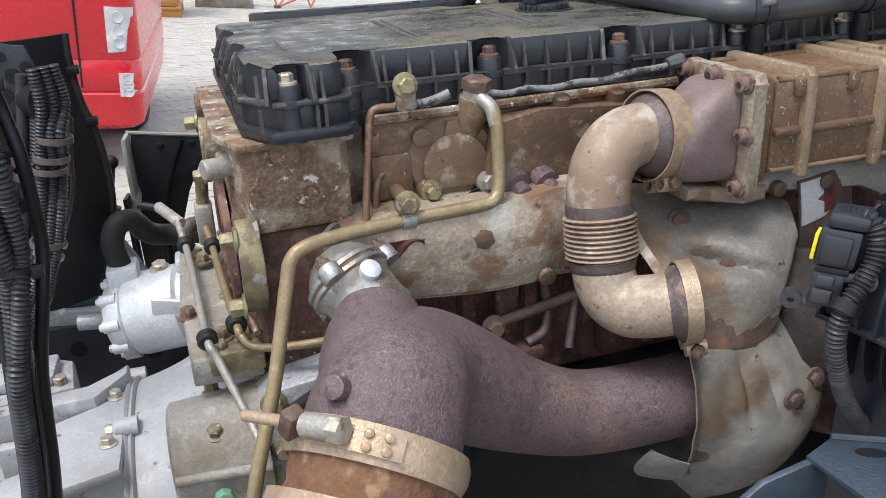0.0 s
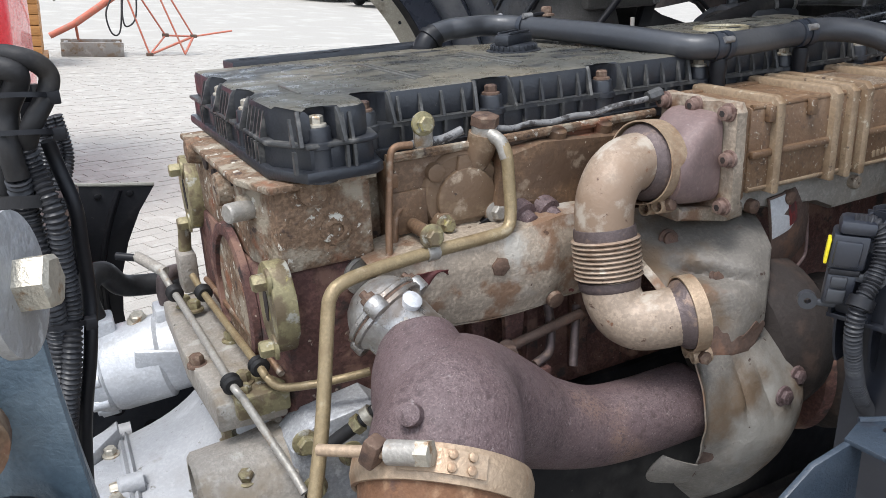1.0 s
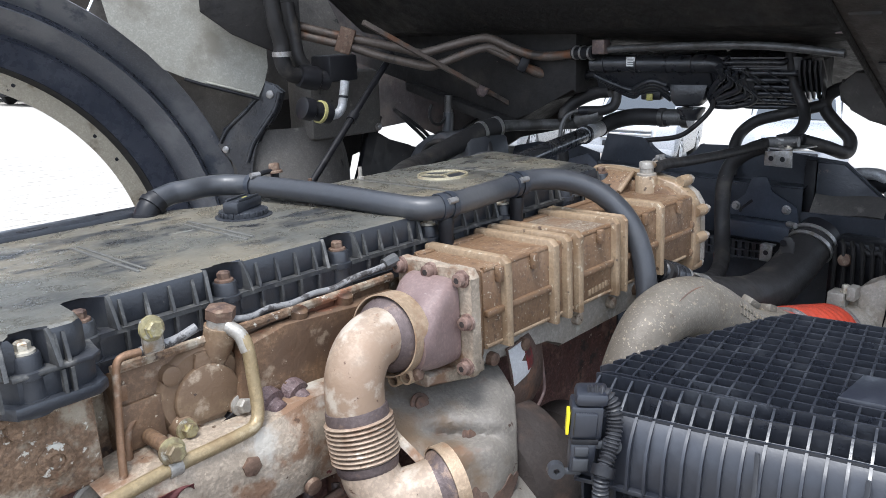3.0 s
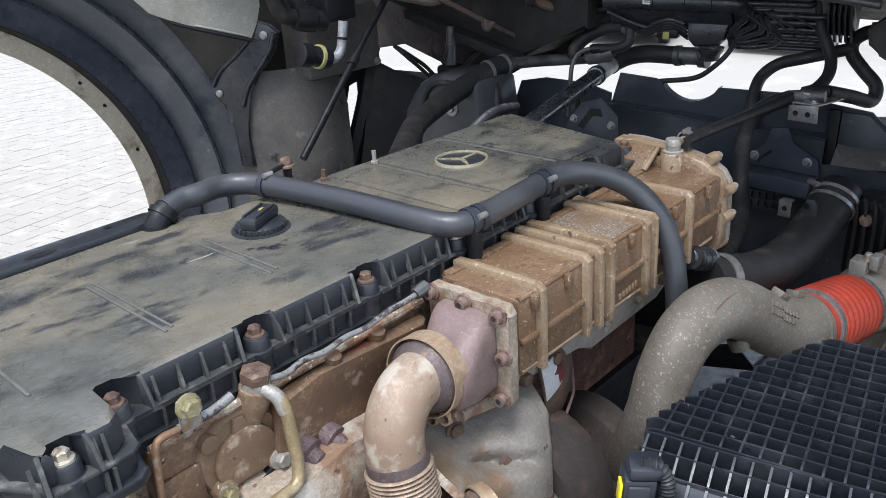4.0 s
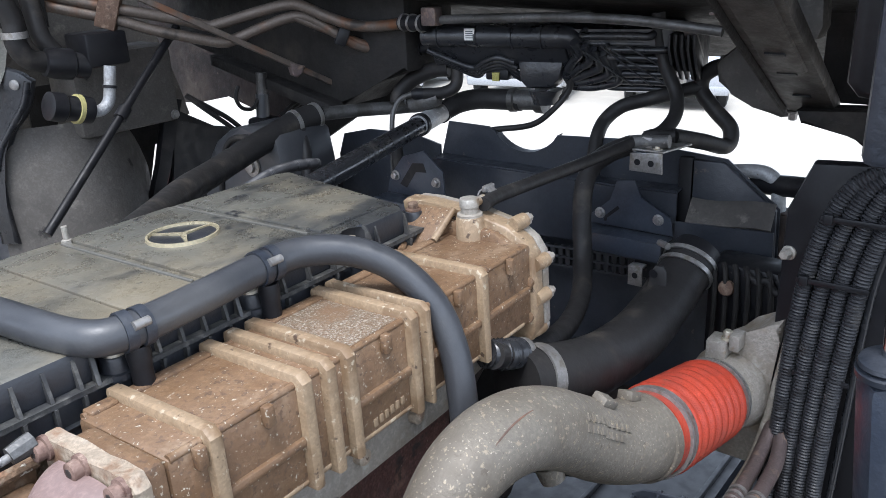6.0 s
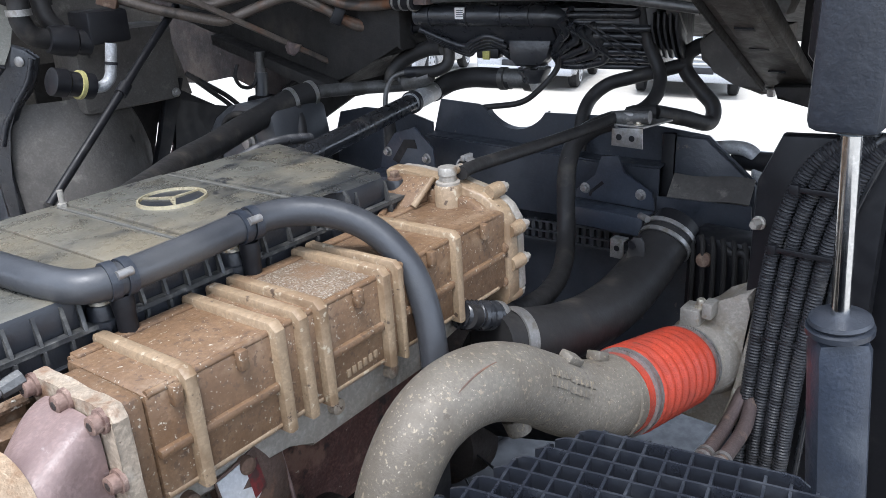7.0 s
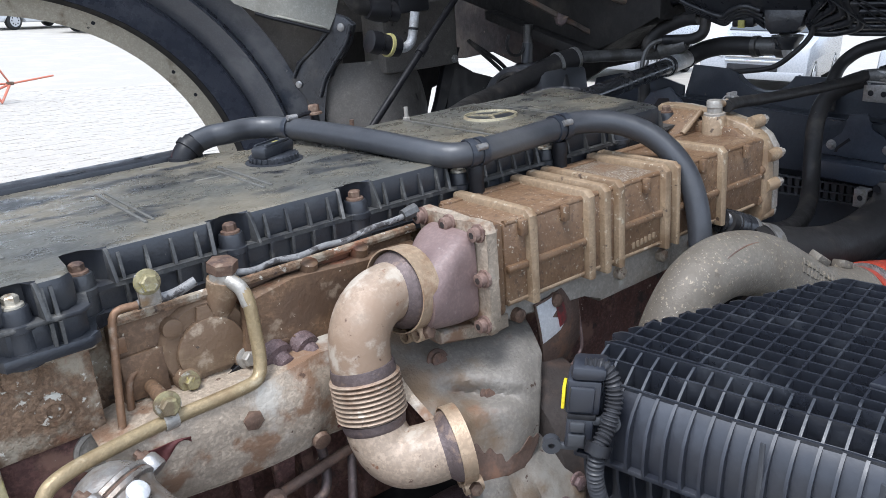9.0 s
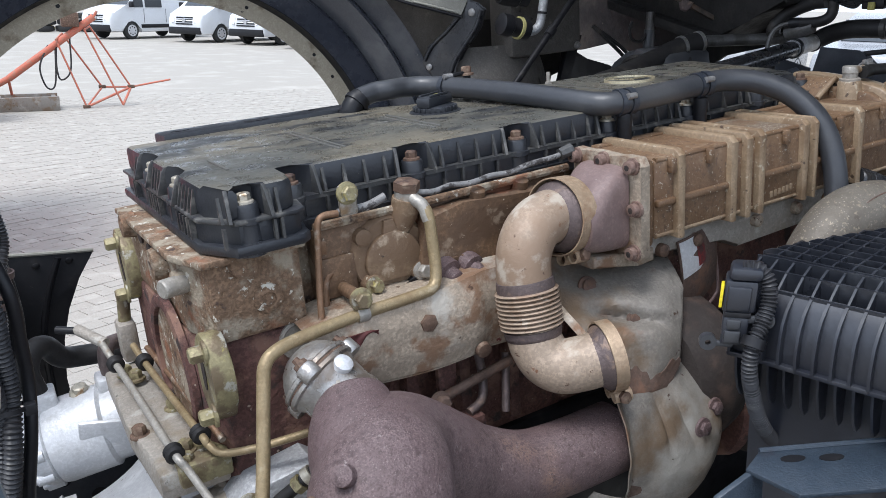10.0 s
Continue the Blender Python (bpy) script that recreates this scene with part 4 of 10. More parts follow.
    part("grip", bm, M_cover, cap)
    for k in (-1, 1):
        bm = box(bmesh.new(), -0.026, 0.026, -0.002, 0.002, 0.0, 0.004, 0.0015, pose(0.325 - 0.004 * k, 0.202 + 0.008 * k, COVER_Z + 0.0235, 0, 0, 25))
        part("grip_rib", bm, M_cover, cap)
    bm = box(bmesh.new(), -0.005, 0.005, -0.0018, 0.0018, 0, 0.0006, 0, pose(0.331, 0.205, COVER_Z + 0.0251, 0, 0, 25))
    part("mark", bm, M_dullyellow, cap)
    for k in range(24):
        a = 2 * math.pi * k / 24
        part("knurl", box(bmesh.new(), -0.001, 0.0025, -0.002, 0.002, 0.0, 0.007, 0.0006, pose(0.325 + 0.032 * math.cos(a), 0.202 + 0.032 * math.sin(a), COVER_Z + 0.002, 0, 0, math.degrees(a))), M_cover, cap)
    # studs that stand out of the cover
    for x, y, h in ((0.505, 0.283, 0.018), (0.608, 0.278, 0.022)):
        bm = rod(bmesh.new(), (x, y, COVER_Z - 0.004), (x, y, COVER_Z + h), 0.0036, segs=10)
        turned(bm, (x, y, COVER_Z), (0, 0, 1), [(0, 0.0065), (0.005, 0.0065), (0.0055, 0.005)], 6)
        part("stud", bm, M_rustbolt if x < 0.6 else M_line, c)
    return c


valve_cover()

# plate behind the cover, with slots
rear_plate = thing("cover_rear_plate", "black slotted strip along the far edge of the valve cover", "engine plate", (0.4, 0.36, 1.378), base=ENG)
part("plate", slab(bmesh.new(), [(-0.050, 0.350), (-0.054, 0.392), (-0.048, 0.398), (0.255, 0.392), (0.268, 0.384), (0.272, 0.350)], 1.376, 1.4135, bevel=0.003), M_cover, rear_plate)
for x, y, r, q in ((-0.020, 0.374, 0.014, 0.0045), (0.096, 0.362, 0.021, 0.008), (0.195, 0.377, 0.006, 0.004)):
    part("slot", slab(bmesh.new(), [(x + r * math.cos(k * math.pi / 8), y + q * math.sin(k * math.pi / 8)) for k in range(16)], 1.4134, 1.4141), M_deep, rear_plate, "dark open slot")

# ---- cylinder head and block ----
head = thing("cylinder_head", "crusted rusty cast-iron cylinder head under the cover", "cylinder head", (-0.05, 0.1, 1.235), base=ENG)
bm = slab(bmesh.new(), [(-0.134, 0.29), (-0.134, 0.02), (-0.117, -0.043), (-0.013, -0.040), (-0.008, 0.0), (0.96, 0.0), (0.96, 0.29)], 1.235, 1.334, bevel=0.004)
part("casting", bm, M_crust, head)
bm = slab(bmesh.new(), [(-0.145, 0.298), (-0.145, 0.012), (-0.125, -0.051), (-0.007, -0.049), (-0.004, -0.008), (0.965, -0.008), (0.965, 0.298)], 1.3255, 1.3335, bevel=0.002)
part("gasket_rim", bm, M_crust, head, "pale crusted gasket edge")
bm = turned(bmesh.new(), (-0.055, -0.0385, 1.274), (0, -1, 0), [(0, 0.018), (0.004, 0.0175), (0.0065, 0.0145), (0.0065, 0.0085), (0.003, 0.008)], 28)
part("core_plug", bm, M_crust, head, "rust-ringed threaded plug")
for x, y, z, r, dx, dy in ((-0.078, -0.0425, 1.322, 0.016, 0, -1), (-0.128, 0.016, 1.302, 0.012, -1, -0.2), (-0.136, 0.085, 1.305, 0.02, -1, 0), (-0.136, 0.24, 1.32, 0.016, -1, 0)):
    bm = turned(bmesh.new(), (x, y, z), (dx, dy, 0), [(-0.004, r * 1.15), (0.008, r), (0.014 if dx else 0.007, r * 0.92), (0.015 if dx else 0.008, r * 0.6)], 20)
    part("boss", bm, M_crust, head)
bm = turned(bmesh.new(), (-0.125, 0.012, 1.298), (-1, -0.35, 0.05), [(0, 0.0115), (0.034, 0.011), (0.036, 0.009)], 18)
part("pipe_stub", bm, M_line, head, "pale zinc pipe stub")
for y, z in ((0.075, 1.318), (0.155, 1.3), (0.2, 1.315)):
    bm = turned(bmesh.new(), (-0.135, y, z), (-1, 0, 0), [(-0.004, 0.013), (0.0015, 0.0125), (0.0016, 0.006)], 18)
    part("port", bm, M_darkiron, head, "dark open port")

block = thing("engine_block", "dark rust-red cast-iron engine block with grime", "engine block", (0.4, 0.12, 0.62), base=ENG)
bm = slab(bmesh.new(), [(-0.136, 0.31), (-0.136, 0.0), (-0.118, -0.034), (0.0, -0.034), (0.004, -0.01), (0.96, -0.01), (0.96, 0.31)], 0.98, 1.234, bevel=0.004)
part("upper_casting", bm, M_block, block)
# lower iron casting: its shade is put into the near-black colour
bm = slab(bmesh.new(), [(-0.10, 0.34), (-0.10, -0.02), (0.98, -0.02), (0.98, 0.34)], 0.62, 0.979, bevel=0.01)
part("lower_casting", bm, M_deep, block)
# ribs and pads on the dark side below the manifold
for x in (0.03, 0.11, 0.19, 0.27, 0.36):
    part("side_rib", box(bmesh.new(), x, x + 0.018, -0.035, -0.009, 1.0, 1.15, 0.004), M_block, block)
bm = turned(bmesh.new(), (-0.025, -0.034, 1.213), (0, -1, 0), [(0, 0.024), (0.003, 0.024), (0.004, 0.020), (0.002, 0.018)], 28)
part("core_plug", bm, M_alugrime, block, "grey pressed core plug")
# round opening in the rear face, with its gasket
bm = turned_open(bmesh.new(), (-0.137, 0.10, 1.165), (-1, 0, 0), [(0, 0.078), (0.008, 0.078), (0.010, 0.084), (0.008, 0.092), (0, 0.094)], 44)
part("rear_ring", bm, M_block, block, "rust-brown gasket ring")
bm = turned(bmesh.new(), (-0.1385, 0.10, 1.165), (-1, 0, 0), [(0, 0.077), (0.0015, 0.0765), (0.002, 0.04)], 40)
part("seal_carrier", bm, M_crust, block)


def lifting_eye(at, tilt, label):
    """Thick slotted eye, bolted to the rear face."""
    e = thing("lifting_eye", label, "engine bracket", at, "lifting eyes")
    out = [(0.046 * math.cos(a) * (0.72 if math.cos(a) < 0 else 1), 0.046 * math.sin(a) * 1.12) for a in [k * math.pi / 14 for k in range(28)]]
    bm = slab(bmesh.new(), out, -0.012, 0.012, "x", bevel=0.003)
    bmesh.ops.transform(bm, matrix=pose(*at, tilt, 0, 0), verts=bm.verts)
    plate = part("plate", bm, M_ybolt, e, "thick plate with worn yellow zinc")
    bm = slab(bmesh.new(), [(0.008 + 0.009 * math.cos(a), 0.003 + 0.021 * math.sin(a)) for a in [k * math.pi / 10 for k in range(20)]], -0.0128, 0.0128, "x")
    bmesh.ops.transform(bm, matrix=pose(*at, tilt, 0, 0), verts=bm.verts)
    part("slot", bm, M_darkiron, plate, "dark open slot")
    for dz in (0.036, -0.040):
        bm = hexbolt(bmesh.new(), (at[0] - 0.012, at[1] - 0.012, at[2] + dz), (-1, 0, 0), 0.010, 0.014)
        part("bolt", bm, M_ybolt, e)
    return e


lifting_eye((-0.126, -0.062, 1.205), 0, "round yellow-zinc lifting eye bolted to the block")
lifting_eye((-0.150, 0.285, 1.245), 160, "yellow-zinc lifting eye at the far corner")

# ---- brown side panel along the head ----
panel = thing("coolant_rail", "rust-brown cast rail along the cylinder head", "engine part", (0.2, -0.02, 1.24), base=ENG)
bm = slab(bmesh.new(), [(0.012, 1.245), (0.012, 1.335), (0.385, 1.339), (0.385, 1.243)], -0.030, -0.001, "y", bevel=0.003)
part("back_plate", bm, M_panel, panel)
bm = slab(bmesh.new(), [(0.135, 1.258), (0.148, 1.330), (0.205, 1.334), (0.375, 1.330), (0.378, 1.262), (0.24, 1.252)], -0.052, -0.031, "y", bevel=0.007)
part("raised_cover", bm, M_panel, panel)
bm = tube([(0.013, -0.030, 1.3385), (0.12, -0.033, 1.3400), (0.25, -0.036, 1.3425), (0.385, -0.034, 1.3435)], 0.0055, 4, 8)
part("sealing_edge", bm, M_crust, panel, "flaking rusty seam")
for x in (0.232, 0.30):
    bm = turned(bmesh.new(), (x, -0.040, 1.334), (0, -0.35, 1), [(-0.006, 0.011), (0.010, 0.010), (0.012, 0.007)], 16)
    part("lug", bm, M_panel, panel)
part("step", box(bmesh.new(), 0.013, 0.058, -0.036, -0.031, 1.25, 1.30, 0.002), M_panel, panel)
for x in (0.165, 0.18, 0.195):
    part("cast_mark", box(bmesh.new(), x, x + 0.009, -0.0545, -0.051, 1.262, 1.268, 0.001), M_panel, panel)

# ---- round housing with its fittings ----
pump = thing("fuel_pump_housing", "round tan cast housing with bolts and banjo fitting", "pump", (0.10, -0.03, 1.23))
cen = V(0.103, -0.031, 1.288)
bm = turned(bmesh.new(), cen, (0, -1, 0), [(-0.006, 0.053), (0.012, 0.052), (0.018, 0.047)], 36)
part("body", bm, M_pump, pump)
bm = slab(bmesh.new(), [(0.105 + 0.037 * math.cos(a), 1.283 + 0.037 * math.sin(a)) for a in [math.radians(-40 + 260 * k / 24) for k in range(25)]] , -0.0555, -0.046, "y", bevel=0.002)
part("face_plate", bm, M_pump, pump)
bm = slab(bmesh.new(), [(0.092, 1.31), (0.118, 1.31), (0.108, 1.334), (0.096, 1.334)], -0.054, -0.046, "y", bevel=0.002)
part("rib", bm, M_pump, pump)
bm = tube([(0.118, -0.035, 1.315), (0.128, -0.044, 1.338), (0.131, -0.047, 1.355)], 0.0175, 4, 16)
part("neck", bm, M_pump, pump)
bm = turned(bmesh.new(), (0.131, -0.047, 1.352), (0.05, -0.12, 1), [(0, 0.015), (0.012, 0.0145), (0.0125, 0.011)], 20)
part("banjo", bm, M_line, pump, "pale banjo ring")
bm = turned(bmesh.new(), (0.1315, -0.0485, 1.3645), (0.05, -0.12, 1), [(0, 0.0165), (0.011, 0.0165), (0.0125, 0.0135)], 6)
part("banjo_bolt", bm, M_rustbolt, pump, "large brown hexagon bolt")
for x, y, z, r in ((0.074, -0.062, 1.259, 0.0085), (0.14, -0.060, 1.262, 0.009), (0.069, -0.055, 1.318, 0.007)):
    bm = turned(bmesh.new(), (x, y + 0.02, z), (0, -1, 0), [(0, r * 1.7), (0.016, r * 1.5), (0.017, r * 1.05)], 18)
    boss = part("lug", bm, M_pump, pump)
    if z < 1.3:
        part("bolt", hexbolt(bmesh.new(), (x, y + 0.004, z), (0.15, -1, 0.1), r, 0.009), M_ybolt if x < 0.1 else M_line, boss)
bm = slab(bmesh.new(), [(0.078, 1.242), (0.13, 1.242), (0.142, 1.254), (0.136, 1.262), (0.118, 1.249), (0.088, 1.249)], -0.058, -0.036, "y", bevel=0.003)
part("lower_bracket", bm, M_deep, pump, "black bent bracket")
bm = turned(bmesh.new(), (0.060, -0.034, 1.285), (-1, -0.25, 0.05), [(0, 0.011), (0.012, 0.0105), (0.013, 0.008)], 6)
turned(bm, (0.048, -0.037, 1.2856), (-1, -0.25, 0.0), [(0, 0.008), (0.012, 0.0078), (0.013, 0.006)], 6)
part("union_nut", bm, M_line, pump, "pale zinc union nut")

# ---- pipes on the side of the engine ----
def clip_on(parent, at, axis, r, label="pressed steel pipe clip"):
    c = part("clip", ring_band(bmesh.new(), at, axis, r, 0.014, 0.0022, 20), M_line, parent, label)
    return c


oil_pipe = thing("oil_pipe", "bent olive zinc-plated steel pipe down the engine", "pipe", (-0.15, -0.22, 1.0))
bm = tube([(0.1315, -0.056, 1.357), (0.138, -0.066, 1.352), (0.143, -0.077, 1.337), (0.1435, -0.083, 1.300), (0.141, -0.090, 1.268), (0.132, -0.096, 1.254), (0.11, -0.098, 1.2505),
           (0.035, -0.101, 1.2475), (-0.04, -0.117, 1.2475), (-0.074, -0.127, 1.2455), (-0.0905, -0.133, 1.236), (-0.099, -0.142, 1.212), (-0.124, -0.182, 1.132), (-0.152, -0.222, 1.064), (-0.163, -0.236, 1.026)], 0.0073, 6, 14)
part("tube", bm, M_olive, oil_pipe)
bm = tube([(0.1325, -0.058, 1.357), (0.140, -0.0705, 1.348), (0.1432, -0.078, 1.331)], 0.0078, 5, 14)
part("worn_end", bm, M_line, oil_pipe, "pale worn end of the pipe")
clip_on(oil_pipe, (0.036, -0.101, 1.2475), (1, 0.1, 0), 0.0073)
bm = box(bmesh.new(), 0.029, 0.043, -0.104, -0.099, 1.253, 1.278, 0.002)
part("clip_tab", bm, M_line, oil_pipe)
part("clip_bolt", hexbolt(bmesh.new(), (0.036, -0.103, 1.266), (0, -1, 0.1), 0.0098, 0.010), M_ybolt, oil_pipe)

solo("pipe_standoff", tube([(0.037, -0.03, 1.262), (0.037, -0.099, 1.266)], 0.008, 3, 12), M_panel, "short brown stand-off stud behind the pipe clip", "stud")

fuel_line = thing("fuel_line", "thin copper-brown fuel line with worn zinc ends", "pipe", (0.0, -0.06, 1.1), base=ENG)
bm = tube([(0.10, -0.046, 1.3615), (0.078, -0.043, 1.354), (0.058, -0.041, 1.3525), (0.040, -0.041, 1.3525)], 0.0052, 6, 10)
part("grey_sleeve", bm, M_sleeve, fuel_line, "flaking silver-grey sleeve")
bm = tube([(0.04, -0.041, 1.3525), (0.022, -0.041, 1.353), (0.014, -0.042, 1.346), (0.010, -0.045, 1.325), (0.002, -0.053, 1.275), (-0.006, -0.064, 1.225), (-0.012, -0.07, 1.19)], 0.0042, 6, 10)
part("line", bm, M_copper, fuel_line)
bm = tube([(0.140, -0.046, 1.3585), (0.165, -0.048, 1.3550), (0.19, -0.045, 1.3570), (0.22, -0.047, 1.3550), (0.25, -0.046, 1.3580), (0.28, -0.048, 1.3575), (0.31, -0.048, 1.3625), (0.352, -0.049, 1.3650), (0.377, -0.050, 1.3700)], 0.0036, 6, 10)
part("upper_sleeve", bm, M_sleeve, fuel_line, "corroded pale grey protective sleeve")
bm = turned(bmesh.new(), (0.36, -0.0495, 1.367), (1, 0, 0.18), [(0, 0.0075), (0.012, 0.0085), (0.02, 0.0085), (0.021, 0.006)], 8)
part("nut", bm, M_dull, fuel_line)
part("clip_tab", box(bmesh.new(), 0.041, 0.063, -0.0475, -0.0445, 1.349, 1.385, 0.003), M_line, fuel_line)
part("clip_bolt", hexbolt(bmesh.new(), (0.052, -0.047, 1.375), (0, -1, 0.1), 0.0095, 0.009), M_ybolt, fuel_line)

leak_line = thing("return_line", "thin copper return line with a zinc union", "pipe", (0.01, -0.06, 1.16))
bm = tube([(0.036, -0.042, 1.285), (0.028, -0.045, 1.284), (0.02, -0.048, 1.280), (0.0155, -0.05, 1.270), (0.012, -0.055, 1.245), (0.006, -0.062, 1.20), (0.002, -0.066, 1.17)], 0.0042, 6, 10)
part("line", bm, M_copper, leak_line)
for x, z in ((0.0105, 1.318), (0.0185, 1.243)):
    part("tag", box(bmesh.new(), x, x + 0.011, -0.051, -0.048, z - 0.009, z + 0.008, 0.0008), M_copper, leak_line)
bm = rod(bmesh.new(), (0.045, -0.045, 1.222), (0.004, -0.058, 1.190), 0.016)
solo("rubber_boot", bm, M_rubber, "black rubber boot behind the thin lines", "hose")

# ---- exhaust manifold ----
man = thing("exhaust_manifold", "beige heat-shielded exhaust manifold with rusty bolts", "exhaust manifold", (0.12, -0.07, 1.16))
def mani(u, v):
    x = -0.03 + 0.29 * u
    top = 1.236 + 0.016 * min(1, u * 2.2) + 0.004 * math.sin(9 * u)
    bot = 1.152 + 0.018 * (1 - u) * 0.4 + 0.004 * math.sin(7 * u + 1)
    z = top + (bot - top) * v
    y = -0.101 + 0.030 * max(0, 0.30 - v) + 0.022 * max(0, v - 0.72) - 0.003 * math.sin(11 * u) * math.sin(3 * v) - 0.010 * (1 - u) + 0.004 * math.exp(-((u - 0.82) / 0.05) ** 2)
    return (x, y, z)
part("front_shell", sheet(bmesh.new(), None, 36, 12, mani, 0.002), M_manifold, man)
def mani_top(u, v):
    x, y, z = mani(u, 0)
    return (x, y + 0.07 * v, z + 0.006 * v)
part("top_shell", sheet(bmesh.new(), None, 30, 4, mani_top, 0.002), M_manifold, man)
def mani_bot(u, v):
    x, y, z = mani(u, 1)
    return (x, y + 0.07 * v, z - 0.002)
part("bottom_shell", sheet(bmesh.new(), None, 30, 4, mani_bot, 0.002), M_manifold, man)
part("bolt", hexbolt(bmesh.new(), (0.118, -0.099, 1.215), (0, -1, 0), 0.0115, 0.008), M_rustbolt, man)
bm = turned(bmesh.new(), (0.192, -0.104, 1.158), (0, -1, -0.2), [(0, 0.011), (0.006, 0.010), (0.007, 0.006)], 14)
part("rivet", bm, M_rustbolt, man)
def flake(u, v):
    x = 0.004 + 0.046 * u
    return (x, -0.1145 + 0.004 * u - 0.0012 * math.sin(8 * u + 5 * v), 1.232 - 0.022 * v * (0.55 + 0.45 * math.sin(5.1 * u + 0.6)) - 0.004 * u)
part("red_flake", sheet(bmesh.new(), None, 14, 6, flake, 0.001), surface("flaking_red_paint", (0.085, 0.024, 0.022), 0.6, layers=(((0.32, 0.27, 0.22), 60, 0.6, 0.68),), bump=((120, 0.001),)), man, "flaking dark red paint")
# plugs and port bosses above it
for x, z, r in ((0.165, 1.262, 0.02), (0.20, 1.262, 0.018)):
    bm = turned(bmesh.new(), (x, -0.04, z), (0.25, -1, -0.35), [(0, r), (0.03, r * 0.95), (0.032, r * 0.6), (0.044, r * 0.55), (0.046, r * 0.4)], 16)
    part("stud_boss", bm, M_purple, man, "dull purple-brown stud boss")
# studs and dark hardware below it, in the gap above the big pipe
lever = thing("linkage", "rusty linkage rod with bracket in the dark gap", "engine linkage", (0.15, -0.06, 1.05))
part("bar", rod(bmesh.new(), (0.13, -0.085, 1.095), (0.245, -0.085, 1.118), 0.0065), M_flake, lever)
bm = slab(bmesh.new(), [(0.148, 1.075), (0.17, 1.075), (0.176, 1.135), (0.160, 1.142), (0.146, 1.13)], -0.066, -0.055, "y", bevel=0.003)
part("plate", bm, M_block, lever)
part("pivot", hexbolt(bmesh.new(), (0.132, -0.094, 1.098), (0, -1, 0.2), 0.010, 0.012), M_flake, lever)
bm = tube([(0.205, -0.07, 1.135), (0.207, -0.075, 1.10), (0.198, -0.085, 1.075), (0.175, -0.09, 1.066)], 0.006, 5, 10)
part("hook_pipe", bm, M_collar, lever)
part("rod", rod(bmesh.new(), (0.245, -0.075, 1.125), (0.225, -0.10, 1.055), 0.0055), M_collar, lever)
bm = box(bmesh.new(), 0.16, 0.195, -0.1, -0.07, 1.04, 1.062, 0.004)
part("foot", bm, M_block, lever)

# ---- bent pipe with bellows between manifold and cooler ----
egr = thing("egr_pipe", "beige steel double-bend pipe with a corrugated bellows", "exhaust pipe", (0.235, -0.15, 1.12), base=ENG)
part("upper_bend", tube([(0.2335, -0.132, 1.238), (0.2325, -0.131, 1.256), (0.236, -0.129, 1.280), (0.248, -0.126, 1.299), (0.266, -0.122, 1.309), (0.288, -0.118, 1.311), (0.306, -0.115, 1.309)], 0.0335, 8, 32), M_beige, egr)
part("lower_bend", tube([(0.2335, -0.143, 1.186), (0.2335, -0.148, 1.168), (0.238, -0.160, 1.150), (0.249, -0.175, 1.142), (0.265, -0.190, 1.145), (0.284, -0.200, 1.149), (0.294, -0.204, 1.151)], 0.0335, 8, 32), M_beige, egr)
b0, b1 = V(0.2335, -0.1325, 1.236), V(0.2335, -0.1425, 1.184)
prof = []
for k in range(9):
    d = 0.0015 + k * 0.0053
    prof += [(d, 0.0330), (d + 0.0010, 0.0385), (d + 0.0022, 0.0395), (d + 0.0034, 0.0385), (d + 0.0044, 0.0330)]
part("bellows", turned(bmesh.new(), b0, b1 - b0, prof, 40), M_bellows, egr, "rusty corrugated steel bellows")
part("weld_collar", turned(bmesh.new(), b0 + V(0, 0, 0.0005), b0 - b1, [(-0.004, 0.0355), (0.002, 0.0362), (0.010, 0.0352), (0.011, 0.0338)], 36), M_collar, egr, "dark welded collar")
part("weld_collar", turned(bmesh.new(), b1, b1 - b0, [(-0.003, 0.0362), (0.003, 0.0358), (0.008, 0.0348), (0.009, 0.0338)], 36), M_collar, egr, "dark welded collar")


def band_clamp(name, at, axis, r, ear, label, width=0.026, mat=None):
    c = thing(name, label, "pipe clamp", at, "band clamps", base=ENG)
    ax = Vector(axis).normalized()
    part("band", ring_band(bmesh.new(), at, axis, r, width, 0.0018, 44), mat or M_band, c)
    part("inner_lip", turned_open(bmesh.new(), Vector(at) - ax * 0.004, axis, [(-0.018, r * 0.74), (-0.012, r * 0.80), (-0.006, r * 0.93), (0.006, r * 0.985), (0.006, r * 0.9), (-0.018, r * 0.70)], 40), M_collar, c, "dark stepped pipe lip")
    e = Vector(ear)
    side = e.cross(ax).normalized()
    for s in (-1, 1):
        p = Vector(at) + e.normalized() * (r + 0.006) + side * s * 0.010
        part("ear", turned_open(bmesh.new(), p, ax, [(-0.011, 0.0062), (-0.011, 0.0085), (0.011, 0.0085), (0.011, 0.0062)], 16), M_band, c)
    p = Vector(at) + e.normalized() * (r + 0.006)
    b = part("clamp_bolt", rod(bmesh.new(), p - side * 0.022, p + side * 0.022, 0.0038, segs=10), M_rustbolt, c)
    part("nut", turned(bmesh.new(), p + side * 0.017, side, [(0, 0.0075), (0.007, 0.0075), (0.008, 0.006)], 6), M_rustbolt, b)
    return c


band_clamp("band_clamp", (0.306, -0.115, 1.307), (1, 0.12, -0.10), 0.0475, (0.05, -0.35, -1), "wide beige band clamp round the upper pipe joint")
band_clamp("band_clamp", (0.297, -0.206, 1.151), (0.94, -0.33, 0.10), 0.0425, (0.15, -0.2, -1), "brown band clamp round the lower pipe joint", 0.016)

